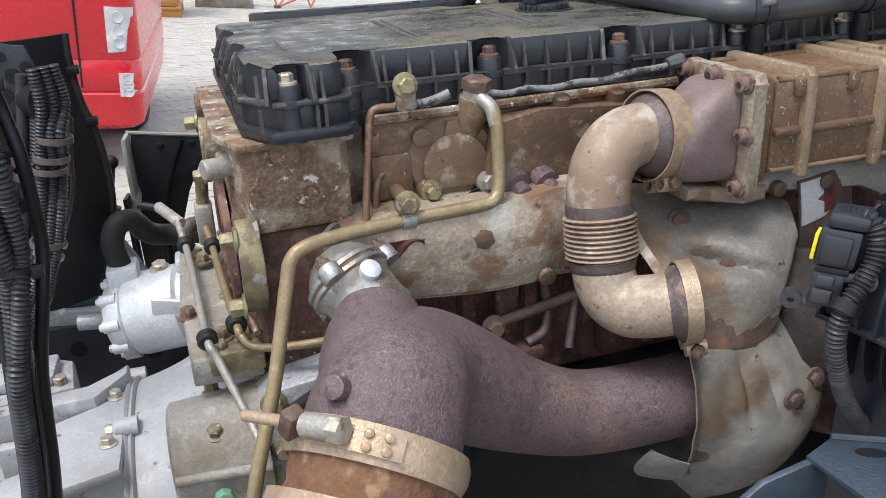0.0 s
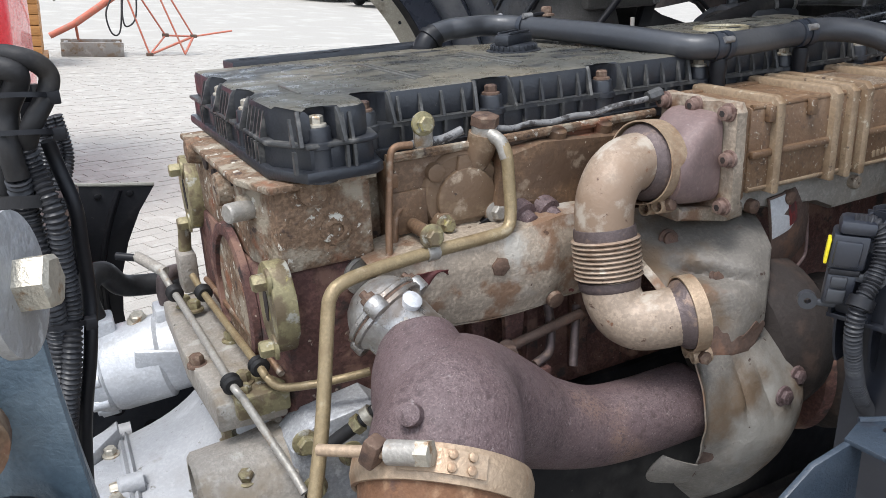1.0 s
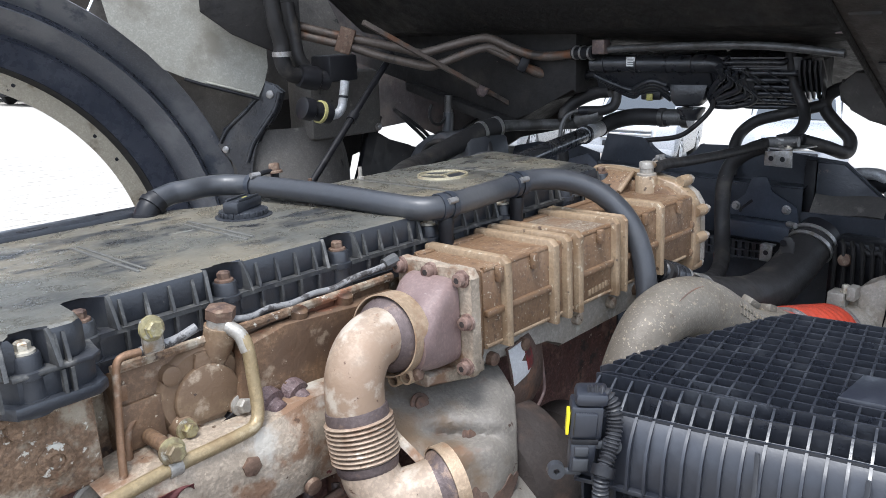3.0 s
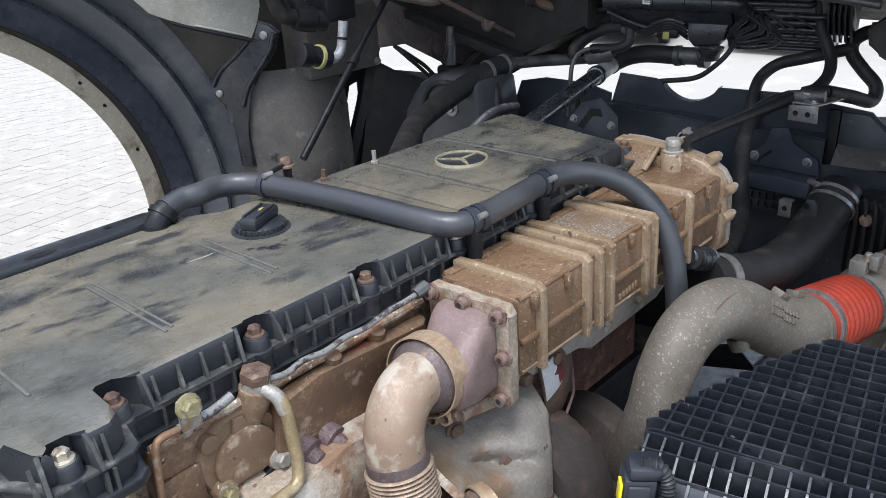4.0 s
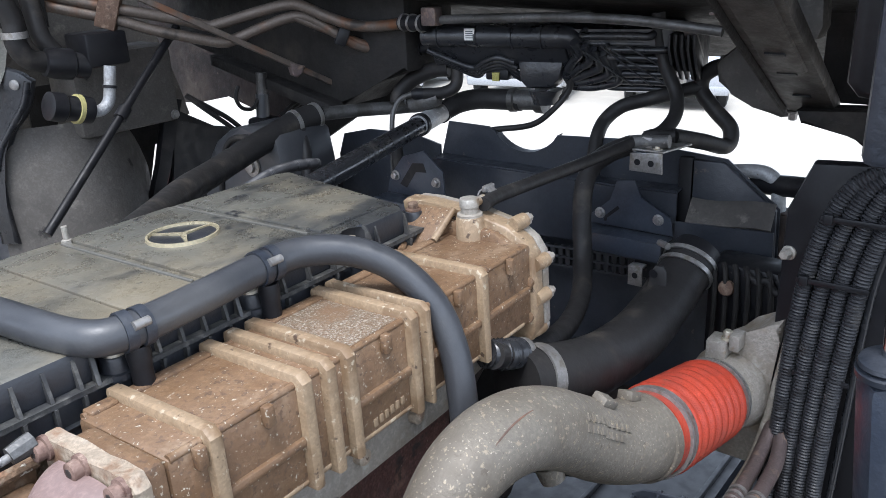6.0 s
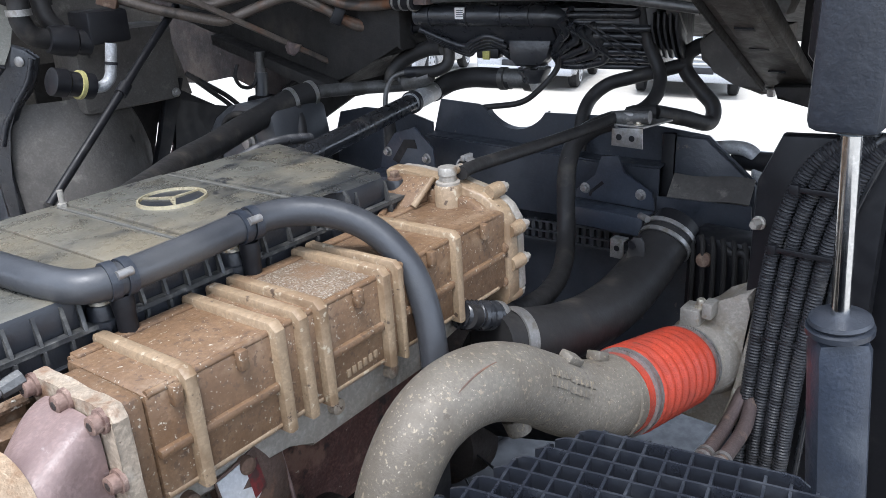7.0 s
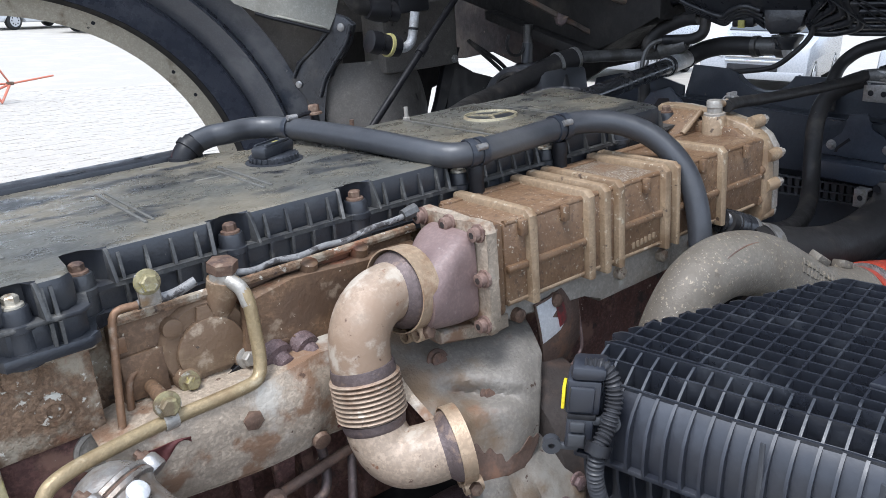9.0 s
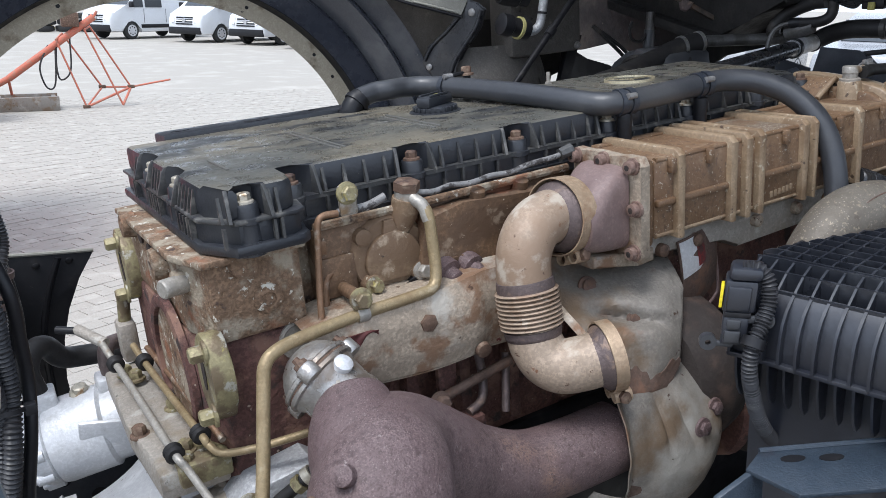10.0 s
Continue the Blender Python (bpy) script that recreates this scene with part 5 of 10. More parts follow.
# ---- cooler ----
cool = thing("egr_cooler", "long tan ribbed cast cooler with flanged ends", "engine cooler", (0.7, -0.1, 1.25), base=ENG @ Matrix.Translation((0, -0.012, -0.010)))
CY0, CY1, CZ0, CZ1 = -0.150, -0.012, 1.252, 1.378
CB = 1.266
part("housing", box(bmesh.new(), 0.425, 0.965, CY0 + 0.006, CY1 - 0.006, CB, CZ1 - 0.006, 0.007), M_tan, cool)
part("inlet_box", box(bmesh.new(), 0.398, 0.4255, CY0 + 0.006, -0.046, CZ0 + 0.006, CZ1 - 0.004, 0.006), M_tan, cool)
def hoop(x, w, h, mat=M_tanedge, dz=0.0):
    bm = slab(bmesh.new(), [(CY0 - h, CB - h), (CY1 + h, CB - h), (CY1 + h, CZ1 + h - 0.006), (CY1 + h - 0.008, CZ1 + h), (CY0 - h + 0.008, CZ1 + h), (CY0 - h, CZ1 + h - 0.008)], x - w / 2, x + w / 2, "x", bevel=0.0036)
    part("rib", bm, mat, cool)
HOOPS = (0.466, 0.566, 0.596, 0.623, 0.718, 0.741, 0.848)
for x in HOOPS:
    hoop(x, 0.0140 if x != 0.741 else 0.010, 0.0030)
for x0, x1 in ((0.425, 0.466), (0.466, 0.566), (0.623, 0.718), (0.741, 0.848), (0.848, 0.955)):
    part("side_rib", box(bmesh.new(), x0 + 0.002, x1 - 0.002, CY0 + 0.0008, CY0 + 0.010, 1.3095, 1.3190, 0.0028), M_tan, cool)
    part("top_lip", box(bmesh.new(), x0 + 0.007, x1 - 0.007, CY1 - 0.02, CY1 - 0.005, CZ1 - 0.008, CZ1 - 0.003, 0.002), M_tan, cool)
    xm = (x0 + x1) / 2 + 0.006
    part("lug", box(bmesh.new(), xm - 0.005, xm + 0.005, CY0 - 0.003, CY0 + 0.006, CZ1 - 0.026, CZ1 - 0.006, 0.002), M_tan, cool)
for k in range(6):
    part("cast_mark", box(bmesh.new(), 0.652 + 0.0085 * k, 0.6575 + 0.0085 * k, CY0 + 0.0045, CY0 + 0.0072, 1.278 + 0.0007 * k, 1.287 + 0.0007 * k, 0.0006), M_tanedge, cool)
# long rails along the top and bottom edges
for x0, x1 in ((0.425, 0.466), (0.466, 0.566), (0.566, 0.596), (0.596, 0.623), (0.623, 0.718), (0.741, 0.848), (0.848, 0.945)):
    for y, z in ((CY0 + 0.0105, CZ1 - 0.0085), (CY1 - 0.0105, CZ1 - 0.0085), (CY0 + 0.009, CB + 0.005)):
        part("edge_rail", rod(bmesh.new(), (x0 + 0.004, y, z), (x1 - 0.004, y, z), 0.0042, segs=10), M_tanedge if z < 1.3 else M_tan, cool)
# salt and grit lying on the top between the hoops
for x0, x1 in ((0.632, 0.709),):
    part("grit_crust", box(bmesh.new(), x0, x1, CY0 + 0.014, CY1 - 0.014, CZ1 - 0.0070, CZ1 - 0.0055, 0.0006), M_tansalt, cool, "pale salt grit on the casting")
# rounded pads where the hoops meet the far top edge
for x in HOOPS:
    part("pad", turned(bmesh.new(), (x - 0.0065, CY1 - 0.003, CZ1 - 0.004), (1, 0, 0), [(0, 0.004), (0.0015, 0.0062), (0.0115, 0.0062), (0.013, 0.004)], 14), M_tanedge, cool)
# inlet end: flange with socket bolts and a flared neck
FX = 0.398
part("inlet_flange", slab(bmesh.new(), [(CY0 - 0.010, CZ0 + 0.004), (CY0 - 0.004, CZ0 - 0.006), (-0.040, CZ0 - 0.004), (-0.034, CZ0 + 0.01), (-0.032, CZ1 - 0.004), (-0.040, CZ1 + 0.005), (CY0 + 0.07, CZ1 + 0.001), (CY0 + 0.045, CZ1 + 0.004), (CY0 + 0.02, CZ1 + 0.001), (CY0 - 0.004, CZ1 + 0.005), (CY0 - 0.011, CZ1 - 0.006), (CY0 - 0.006, 1.34), (CY0 - 0.011, 1.318), (CY0 - 0.006, 1.295)], FX - 0.011, FX + 0.004, "x", bevel=0.003), M_manifold, cool, "pale crusted flange")
for y, z in ((-0.042, 1.372), (-0.094, 1.373), (-0.146, 1.371), (-0.152, 1.318), (-0.148, 1.260), (-0.098, 1.254), (-0.045, 1.258)):
    b = part("flange_bolt", turned(bmesh.new(), (FX - 0.012, y, z), (-1, 0, 0), [(-0.002, 0.0108), (0.002, 0.0108), (0.0025, 0.0082), (0.0100, 0.0080), (0.0106, 0.0066)], 20), M_flangebolt, cool, "rusty socket-head bolt on a washer")
    part("socket", turned(bmesh.new(), (FX - 0.0224, y, z), (-1, 0, 0), [(0, 0.0042), (0.0006, 0.004)], 6), M_darkiron, b)
def flare(u, v):
    a = 2 * math.pi * v
    s = u * u * (3 - 2 * u)
    ca, sa = math.cos(a), math.sin(a)
    n = 2 + 4.5 * s
    den = (abs(ca) ** n + abs(sa) ** n) ** (1 / n)
    ry, rz = (0.040 + 0.0045 * s) / den, (0.040 + 0.0135 * s) / den
    return (0.312 + 0.073 * u, -0.114 + 0.018 * s + ry * ca, 1.307 + 0.009 * s + rz * sa)
bm = bmesh.new()
rings = [[bm.verts.new(flare(i / 20, j / 64)) for j in range(64)] for i in range(21)]
for a, b in zip(rings, rings[1:]):
    for k in range(64):
        bm.faces.new((a[k], a[(k + 1) % 64], b[(k + 1) % 64], b[k]))
bm.faces.new(rings[0]), bm.faces.new(rings[-1])
part("inlet_neck", bm, M_shoulder, cool, "purple-brown flared cast neck", 60)
# outlet end: a tall end wall with a ramp, a rounded near corner and stud bosses
wall = [(0.052, 1.380), (0.055, 1.404), (0.048, 1.409), (0.018, 1.4085), (-0.062, 1.401), (-0.110, 1.391), (-0.136, 1.374), (-0.148, 1.355), (-0.150, 1.255), (-0.143, 1.239), (-0.105, 1.239), (0.0, 1.250), (0.030, 1.31)]
part("outlet_wall", slab(bmesh.new(), wall, 0.958, 0.984, "x", bevel=0.004), M_tanedge, cool, "tall pale end wall of the casting")
part("wall_root", slab(bmesh.new(), [(0.045, 1.34), (0.030, 1.396), (-0.100, 1.384), (-0.128, 1.368), (-0.138, 1.350), (-0.138, 1.27), (0.0, 1.27)], 0.946, 0.962, "x", bevel=0.005), M_tan, cool)
part("mating_flange", slab(bmesh.new(), [(y * 0.985 - 0.002, 1.32 + (z - 1.32) * 0.97) for y, z in wall], 0.9845, 1.000, "x", bevel=0.003), M_alugrime, cool, "grey mating flange behind")
part("end_ramp", slab(bmesh.new(), [(0.908, 1.370), (0.916, 1.377), (0.950, 1.402), (0.960, 1.404), (0.960, 1.36), (0.908, 1.36)], -0.028, 0.040, "y", bevel=0.004), M_tan, cool)
part("ramp_lip", rod(bmesh.new(), (0.912, -0.031, 1.375), (0.956, -0.033, 1.404), 0.0045, segs=10), M_tanedge, cool)
part("far_shoulder", slab(bmesh.new(), [(0.856, -0.03), (0.96, -0.03), (0.96, 0.036), (0.925, 0.028), (0.866, -0.012)], 1.30, 1.370, "z", bevel=0.006), M_tan, cool)
part("shoulder_lip", rod(bmesh.new(), (0.866, -0.014, 1.372), (0.914, 0.016, 1.372), 0.0050, segs=10), M_tan, cool)
for y, z, n in ((-0.146, 1.343, 0.032), (-0.146, 1.296, 0.032), (-0.138, 1.248, 0.018), (-0.116, 1.391, 0.026)):
    b = part("stud_boss", turned(bmesh.new(), (0.966, y, z), (1, -0.12, 0.03), [(0, 0.0095), (0.012, 0.0105), (0.024, 0.0100), (0.026, 0.0075), (0.026 + n * 0.2, 0.0070), (0.027 + n * 0.2, 0.005)], 16), M_tanedge, cool)
    part("stud_nut", turned(bmesh.new(), V(0.991, y - 0.003, z + 0.001), (1, -0.12, 0.03), [(0, 0.0085), (0.006, 0.0085), (0.007, 0.0055), (0.007 + n * 0.2, 0.005)], 6), M_line, b, "pale zinc nut")
for y, z in ((-0.140, 1.322), (-0.139, 1.274)):
    part("wall_boss", turned(bmesh.new(), (0.956, y, z), (-1, -0.15, 0), [(-0.004, 0.0095), (0.003, 0.0085), (0.004, 0.006)], 14), M_tan, cool)
part("vent_boss", turned(bmesh.new(), (0.951, -0.062, 1.362), (0, 0, 1), [(0, 0.019), (0.036, 0.0185), (0.040, 0.016)], 24), M_tanedge, cool)
part("vent_washer", turned(bmesh.new(), (0.951, -0.062, 1.4015), (0, 0, 1), [(0, 0.0165), (0.003, 0.0165), (0.004, 0.013)], 24), M_alugrime, cool)
screw = part("vent_screw", turned(bmesh.new(), (0.951, -0.062, 1.4050), (0, 0, 1), [(0, 0.0115), (0.008, 0.0118), (0.009, 0.0128), (0.018, 0.0128), (0.0195, 0.0118), (0.020, 0.008)], 20), M_line, cool, "pale zinc vent screw with a knurled head")
part("vent_spout", rod(bmesh.new(), (0.955, -0.066, 1.4165), (0.975, -0.068, 1.4185), 0.0058, segs=12), M_line, screw)
part("wall_hole", turned(bmesh.new(), (0.9575, -0.030, 1.390), (-1, 0, 0), [(-0.001, 0.0052), (0.0016, 0.0050), (0.0018, 0.003)], 12), M_darkiron, cool)
# feet and bracket under the cooler
part("support", slab(bmesh.new(), [(0.43, 1.238), (0.58, 1.232), (0.61, 1.210), (0.80, 1.214), (0.83, 1.235), (0.92, 1.240), (0.92, 1.263), (0.43, 1.263)], -0.125, -0.04, "y", bevel=0.004), M_alugrime, cool, "grey support plate below")
for x in (0.455, 0.52, 0.645, 0.735, 0.81):
    part("support_bolt", turned(bmesh.new(), (x, -0.122, 1.243), (0, -1, 0), [(0, 0.0095), (0.012, 0.0090), (0.014, 0.006)], 14), M_manifold if x > 0.6 else M_rustbolt, cool)
part("support_foot", slab(bmesh.new(), [(0.335, 1.245), (0.41, 1.232), (0.44, 1.232), (0.44, 1.25), (0.40, 1.252), (0.335, 1.262)], -0.13, -0.075, "y", bevel=0.004), M_manifold, cool)

# ---- heat shields over the turbocharger ----
def dents(p, amp=1.0):
    return amp * (0.010 * noise.noise(p * 11) + 0.004 * noise.noise(p * 33))
def along(stops, t):
    """Point on a run of (t, x, y, z) stops, eased between them."""
    for a, b in zip(stops, stops[1:]):
        if t <= b[0]:
            k = (t - a[0]) / (b[0] - a[0])
            return V(*a[1:]).lerp(V(*b[1:]), k)
    return V(*stops[-1][1:])
SH_LEFT = ((0, 0.300, -0.056, 1.238), (0.35, 0.292, -0.150, 1.189), (0.55, 0.305, -0.184, 1.156), (0.75, 0.326, -0.197, 1.136), (1, 0.314, -0.216, 1.100))
SH_RIGHT = ((0, 0.512, -0.112, 1.214), (0.30, 0.492, -0.160, 1.183), (0.55, 0.462, -0.184, 1.155), (0.82, 0.430, -0.210, 1.106), (1, 0.404, -0.222, 1.088))
def upper_shield(u, v):
    p = along(SH_LEFT, v).lerp(along(SH_RIGHT, v), u)
    lobe = 0.016 * math.exp(-((u - 0.62) / 0.30) ** 2 - ((v - 0.62) / 0.34) ** 2) + 0.012 * math.exp(-((u - 0.80) / 0.22) ** 2 - ((v - 0.20) / 0.2) ** 2)
    valley = 0.020 * math.exp(-((v - 0.28 - 0.36 * u) / 0.055) ** 2) * math.exp(-((u - 0.40) / 0.32) ** 2)
    wrap = 0.055 * (max(0, u - 0.90) / 0.10) ** 1.5
    tear = 0.006 * math.exp(-((u - 0.86) / 0.035) ** 2) * max(0, 1 - v / 0.3)
    return p + V(0.0, -1.0, 0.45).normalized() * (lobe - valley - tear + dents(p, 0.75)) + V(0.004, 1, -0.1) * wrap
shield = thing("heat_shield", "dented grey sheet-metal heat shield with rust stains", "heat shield", (0.39, -0.17, 1.08), "turbo heat shields")
part("sheet", sheet(bmesh.new(), None, 44, 36, upper_shield, 0.0018), M_shield, shield)
def lip(u, v):
    p = upper_shield(0.0, u)
    return p + V(-0.010 * v, 0.006 * v * (1 - u) - 0.002, -0.003 * v + 0.004)
part("rolled_edge", sheet(bmesh.new(), None, 36, 3, lip, 0.0018), M_manifold, shield)
def rust_skirt(u, v):
    top = 0.80 + 0.09 * math.exp(-((u - 0.50) / 0.20) ** 2) - 0.07 * math.exp(-((u - 0.05) / 0.12) ** 2) + 0.025 * math.sin(13 * u) + 0.015 * math.sin(37 * u + 1)
    t = top + (1 - top) * min(1, 2 * v)
    p = upper_shield(0.02 + 0.9 * u, t) + V(0, -0.0022, 0.0008)
    k = max(0, 2 * v - 1)
    return p + V(0.002 * k, 0.006 * k * k, -(0.012 + 0.005 * math.sin(5 * u)) * k)
part("rust_skirt", sheet(bmesh.new(), None, 44, 8, rust_skirt, 0.0012), M_flake, shield, "dark bare rust where plating flaked off")
for u, v, r in ((0.26, 0.20, 0.0125), (0.50, 0.46, 0.0105)):
    p = upper_shield(u, v)
    part("shield_bolt", turned(bmesh.new(), p + V(0, 0.001, -0.001), (0, -1, 0.45), [(0, r * 1.25), (0.002, r * 1.2), (0.0025, r * 0.85), (0.006, r * 0.8), (0.0065, r * 0.5)], 18), M_flake, shield, "dark rusty pan-head bolt")

def lower_shield(u, v):
    """A rounded cover: u runs forward, v from the top round to the bottom."""
    x0 = 0.296 + 0.012 * v + 0.010 * (2 * v - 1) ** 2
    x1 = 0.466 + 0.040 * math.sin(math.pi * v) - 0.01 * v * v
    s = math.sin(math.pi * (0.16 + 0.76 * v))
    low = 0.878 - 0.012 * math.sin(math.pi * u) + 0.030 * max(0, 0.25 - u) / 0.25 + 0.05 * max(0, u - 0.7) / 0.3
    z = 1.115 + (low - 1.115) * v - 0.018 * u * (1 - v)
    y = -0.150 - 0.095 * s ** 0.8 + 0.035 * max(0, (u - 0.55) / 0.45) ** 2 - 0.012 * math.sin(math.pi * u)
    p = V(x0 + (x1 - x0) * u, y, z)
    wr = 0.005 * math.exp(-((u - 0.34 - 0.06 * v) / 0.022) ** 2) + 0.005 * math.exp(-((u - 0.50 - 0.08 * v) / 0.022) ** 2)
    wr *= max(0, 1 - abs(v - 0.25) / 0.22)
    pad = 0.007 * math.exp(-((u - 0.74) / 0.17) ** 4 - ((v - 0.40) / 0.17) ** 4)
    lip = 0.010 * math.exp(-(u / 0.035) ** 2)
    return p + V(0, -1, 0.1) * (lip + pad - wr + dents(p, 0.8)) + V(0, 1, 0) * (0.05 * max(0, u - 0.88) / 0.12)
shield2 = thing("heat_shield", "lower grey-beige heat shield with torn rusty edge", "heat shield", (0.39, -0.2, 0.92), "turbo heat shields")
part("sheet", sheet(bmesh.new(), None, 48, 44, lower_shield, 0.0018), M_shield, shield2)
def low_flap(u, v):
    p = lower_shield(0.0, 0.70 + 0.22 * u)
    k = math.sin(math.pi * min(1, 0.15 + 0.85 * u)) ** 0.5
    return p + V(-0.055 * v * k, 0.020 * v - 0.004, 0.006 * v - 0.020 * u * v + 0.008 * v * v)
part("torn_flap", sheet(bmesh.new(), None, 12, 8, low_flap, 0.0015), M_shield, shield2)
def torn_rust(u, v):
    p = lower_shield(0.01 + 0.13 * v * (0.6 + 0.4 * math.sin(9 * u + 1)), 0.60 + 0.34 * u)
    return p + V(0, -0.0022, 0)
part("torn_rust", sheet(bmesh.new(), None, 16, 5, torn_rust, 0.0006), M_flake, shield2, "dark rust along the torn edge")
for u, v in ((0.62, 0.29), (0.82, 0.27)):
    p = lower_shield(u, v)
    part("shield_bolt", hexbolt(bmesh.new(), p + V(0, -0.001, 0), (0.1, -1, 0.1), 0.0095, 0.006), M_purple, shield2)

turbo = thing("turbocharger", "rusty round turbocharger housing behind the shields", "turbocharger", (0.47, -0.12, 0.98))
part("volute", turned(bmesh.new(), (0.43, -0.13, 1.05), (1, 0, 0), [(0, 0.06), (0.02, 0.10), (0.06, 0.115), (0.10, 0.105), (0.12, 0.08)], 32), M_darkiron, turbo)
part("compressor_ring", turned(bmesh.new(), (0.555, -0.105, 0.985), (1, -0.15, 0), [(0, 0.075), (0.012, 0.108), (0.026, 0.112), (0.030, 0.096), (0.040, 0.092), (0.044, 0.060)], 44), M_block, turbo, "rust-brown compressor backplate")
part("clamp_line", turned_open(bmesh.new(), V(0.555, -0.105, 0.985) + V(1, -0.15, 0).normalized() * 0.034, (1, -0.15, 0), [(-0.002, 0.094), (-0.002, 0.0975), (0.002, 0.0975), (0.002, 0.094)], 44), M_line, turbo, "pale clamp edge")
part("compressor_scroll", turned(bmesh.new(), (0.60, -0.115, 0.975), (1, -0.15, 0), [(0, 0.07), (0.03, 0.11), (0.07, 0.115), (0.1, 0.08), (0.13, 0.055)], 36), M_darkiron, turbo)
part("bearing_housing", turned(bmesh.new(), (0.49, -0.09, 1.06), (1, -0.1, -0.1), [(0, 0.05), (0.02, 0.055), (0.05, 0.048), (0.07, 0.055), (0.09, 0.05)], 28), M_block, turbo)
gasket = thing("torn_bracket", "torn silver-and-rust bracket with flaked red paint", "bracket", (0.53, -0.11, 1.17))
def brk(u, v):
    return (0.484 + 0.085 * u + 0.012 * v, -0.140 + 0.02 * u * u - 0.006 * math.sin(3 * v), 1.243 - (0.112 - 0.022 * u) * v + 0.008 * u)
part("plate", sheet(bmesh.new(), None, 12, 14, brk, 0.003), M_flake, gasket)
def brk2(u, v):
    x, y, z = brk(0.02 + u * (0.40 + 0.1 * math.sin(9 * v) + 0.05 * math.sin(23 * v)), 0.02 + v * 0.46)
    return (x, y - 0.003, z)
part("silver_patch", sheet(bmesh.new(), None, 8, 8, brk2, 0.0008), M_silver, gasket, "bright bare metal patch")
def brk3(u, v):
    x, y, z = brk(0.40 + u * 0.2, 0.10 + v * 0.34)
    return (x, y - 0.0035, z)
part("red_patch", sheet(bmesh.new(), None, 6, 6, brk3, 0.0006), surface("old_red_paint", (0.15, 0.026, 0.026), 0.55, layers=(((0.06, 0.03, 0.027), 50, 0.5, 0.62),)), gasket, "flaked red paint")
part("edge_bead", tube([(0.571, -0.124, 1.248), (0.577, -0.126, 1.20), (0.583, -0.127, 1.152), (0.574, -0.129, 1.136), (0.535, -0.145, 1.130)], 0.0022, 6, 8), M_shoulder, gasket, "pale rolled edge")

# ---- large exhaust elbow ----
pipe = thing("exhaust_elbow", "large purple-brown rusted cast exhaust elbow", "exhaust pipe", (-0.06, -0.28, 1.1))
AX = V(-0.45, -0.60, -0.66).normalized()
RC = V(-0.045, -0.287, 1.116)
body = [(*(RC + AX * 0.004), 0.0735), (*(RC - AX * 0.028), 0.0715), (-0.021, -0.254, 1.143, 0.069), (-0.003, -0.225, 1.141, 0.0655), (0.031, -0.198, 1.121, 0.0615), (0.087, -0.182, 1.076, 0.0585), (0.131, -0.178, 1.047, 0.0525), (0.19, -0.182, 1.025, 0.0475), (0.249, -0.188, 1.022, 0.0465), (0.33, -0.19, 1.024, 0.0465)]
part("elbow", tube(body, 0.06, 8, 40), M_purple, pipe, smooth=70)
part("neck", tube([(-0.026, -0.250, 1.140, 0.056), (-0.027, -0.228, 1.155, 0.059), (-0.024, -0.204, 1.171, 0.0525), (-0.020, -0.186, 1.184, 0.0435), (-0.018, -0.176, 1.190, 0.039)], 0.05, 6, 40), M_purple, pipe, smooth=70)
for at, r, d in (((-0.080, -0.300, 1.190), 0.0108, (-0.5, -0.55, 0.6)), ((0.003, -0.320, 1.150), 0.0115, (0.5, -0.8, 0.3)), ((-0.024, -0.320, 1.150), 0.008, (0.2, -0.85, 0.45))):
    part("cast_boss", turned(bmesh.new(), at, d, [(-0.014, r * 1.04), (0.001, r), (0.006, r * 0.95), (0.008, r * 0.6)], 18), M_purple, pipe)
# aluminium flap housing on the neck
flap = thing("flap_housing", "grimy silver flap housing with a bright bolt head", "valve housing", (-0.03, -0.16, 1.2))
NA = V(-0.433, 0.70, 0.56).normalized()
NC = V(-0.020, -0.172, 1.187)
part("heat_sleeve", turned(bmesh.new(), NC, NA, [(-0.014, 0.0365), (-0.008, 0.0385), (0.006, 0.037), (0.026, 0.0375), (0.031, 0.041), (0.034, 0.041)], 36), M_flapmetal, flap, "bright stamped valve body", 60)
for d, r in ((0.037, 0.0445), (0.0455, 0.0440)):
    part("rim", turned(bmesh.new(), NC + NA * d, NA, [(-0.0035, r - 0.002), (-0.002, r), (0.002, r), (0.0035, r - 0.002)], 44), M_flapmetal, flap)
part("gasket", turned(bmesh.new(), NC + NA * 0.0412, NA, [(-0.002, 0.0425), (0.002, 0.0425)], 44), M_rustbolt, flap, "thin brown gasket")
part("dome", turned(bmesh.new(), NC + NA * 0.048, NA, [(0, 0.041), (0.005, 0.0385), (0.012, 0.034), (0.020, 0.027), (0.026, 0.017), (0.028, 0.007)], 40), M_flapmetal, flap, "", 60)
vx = V(0.40, -0.74, 0.19)
vx = (vx - NA * vx.dot(NA)).normalized()
for a in (75, 195, 315):
    d = Matrix.Rotation(radians(a), 3, NA) @ vx
    ear = part("ear", turned(bmesh.new(), NC + NA * 0.033 + d * 0.047, NA, [(0, 0.0105), (0.002, 0.0115), (0.014, 0.0115), (0.016, 0.010)], 18), M_flapmetal, flap)
    part("ear_bolt", turned(bmesh.new(), NC + NA * 0.049 + d * 0.047, NA, [(0, 0.0085), (0.006, 0.008), (0.0065, 0.0045), (0.012, 0.004)], 8), M_rustbolt, ear)
part("white_bolt", turned(bmesh.new(), NC + NA * 0.024 + vx * 0.034, vx, [(0, 0.011), (0.008, 0.0105), (0.010, 0.008)], 18), M_silver, flap, "bright zinc bolt head")
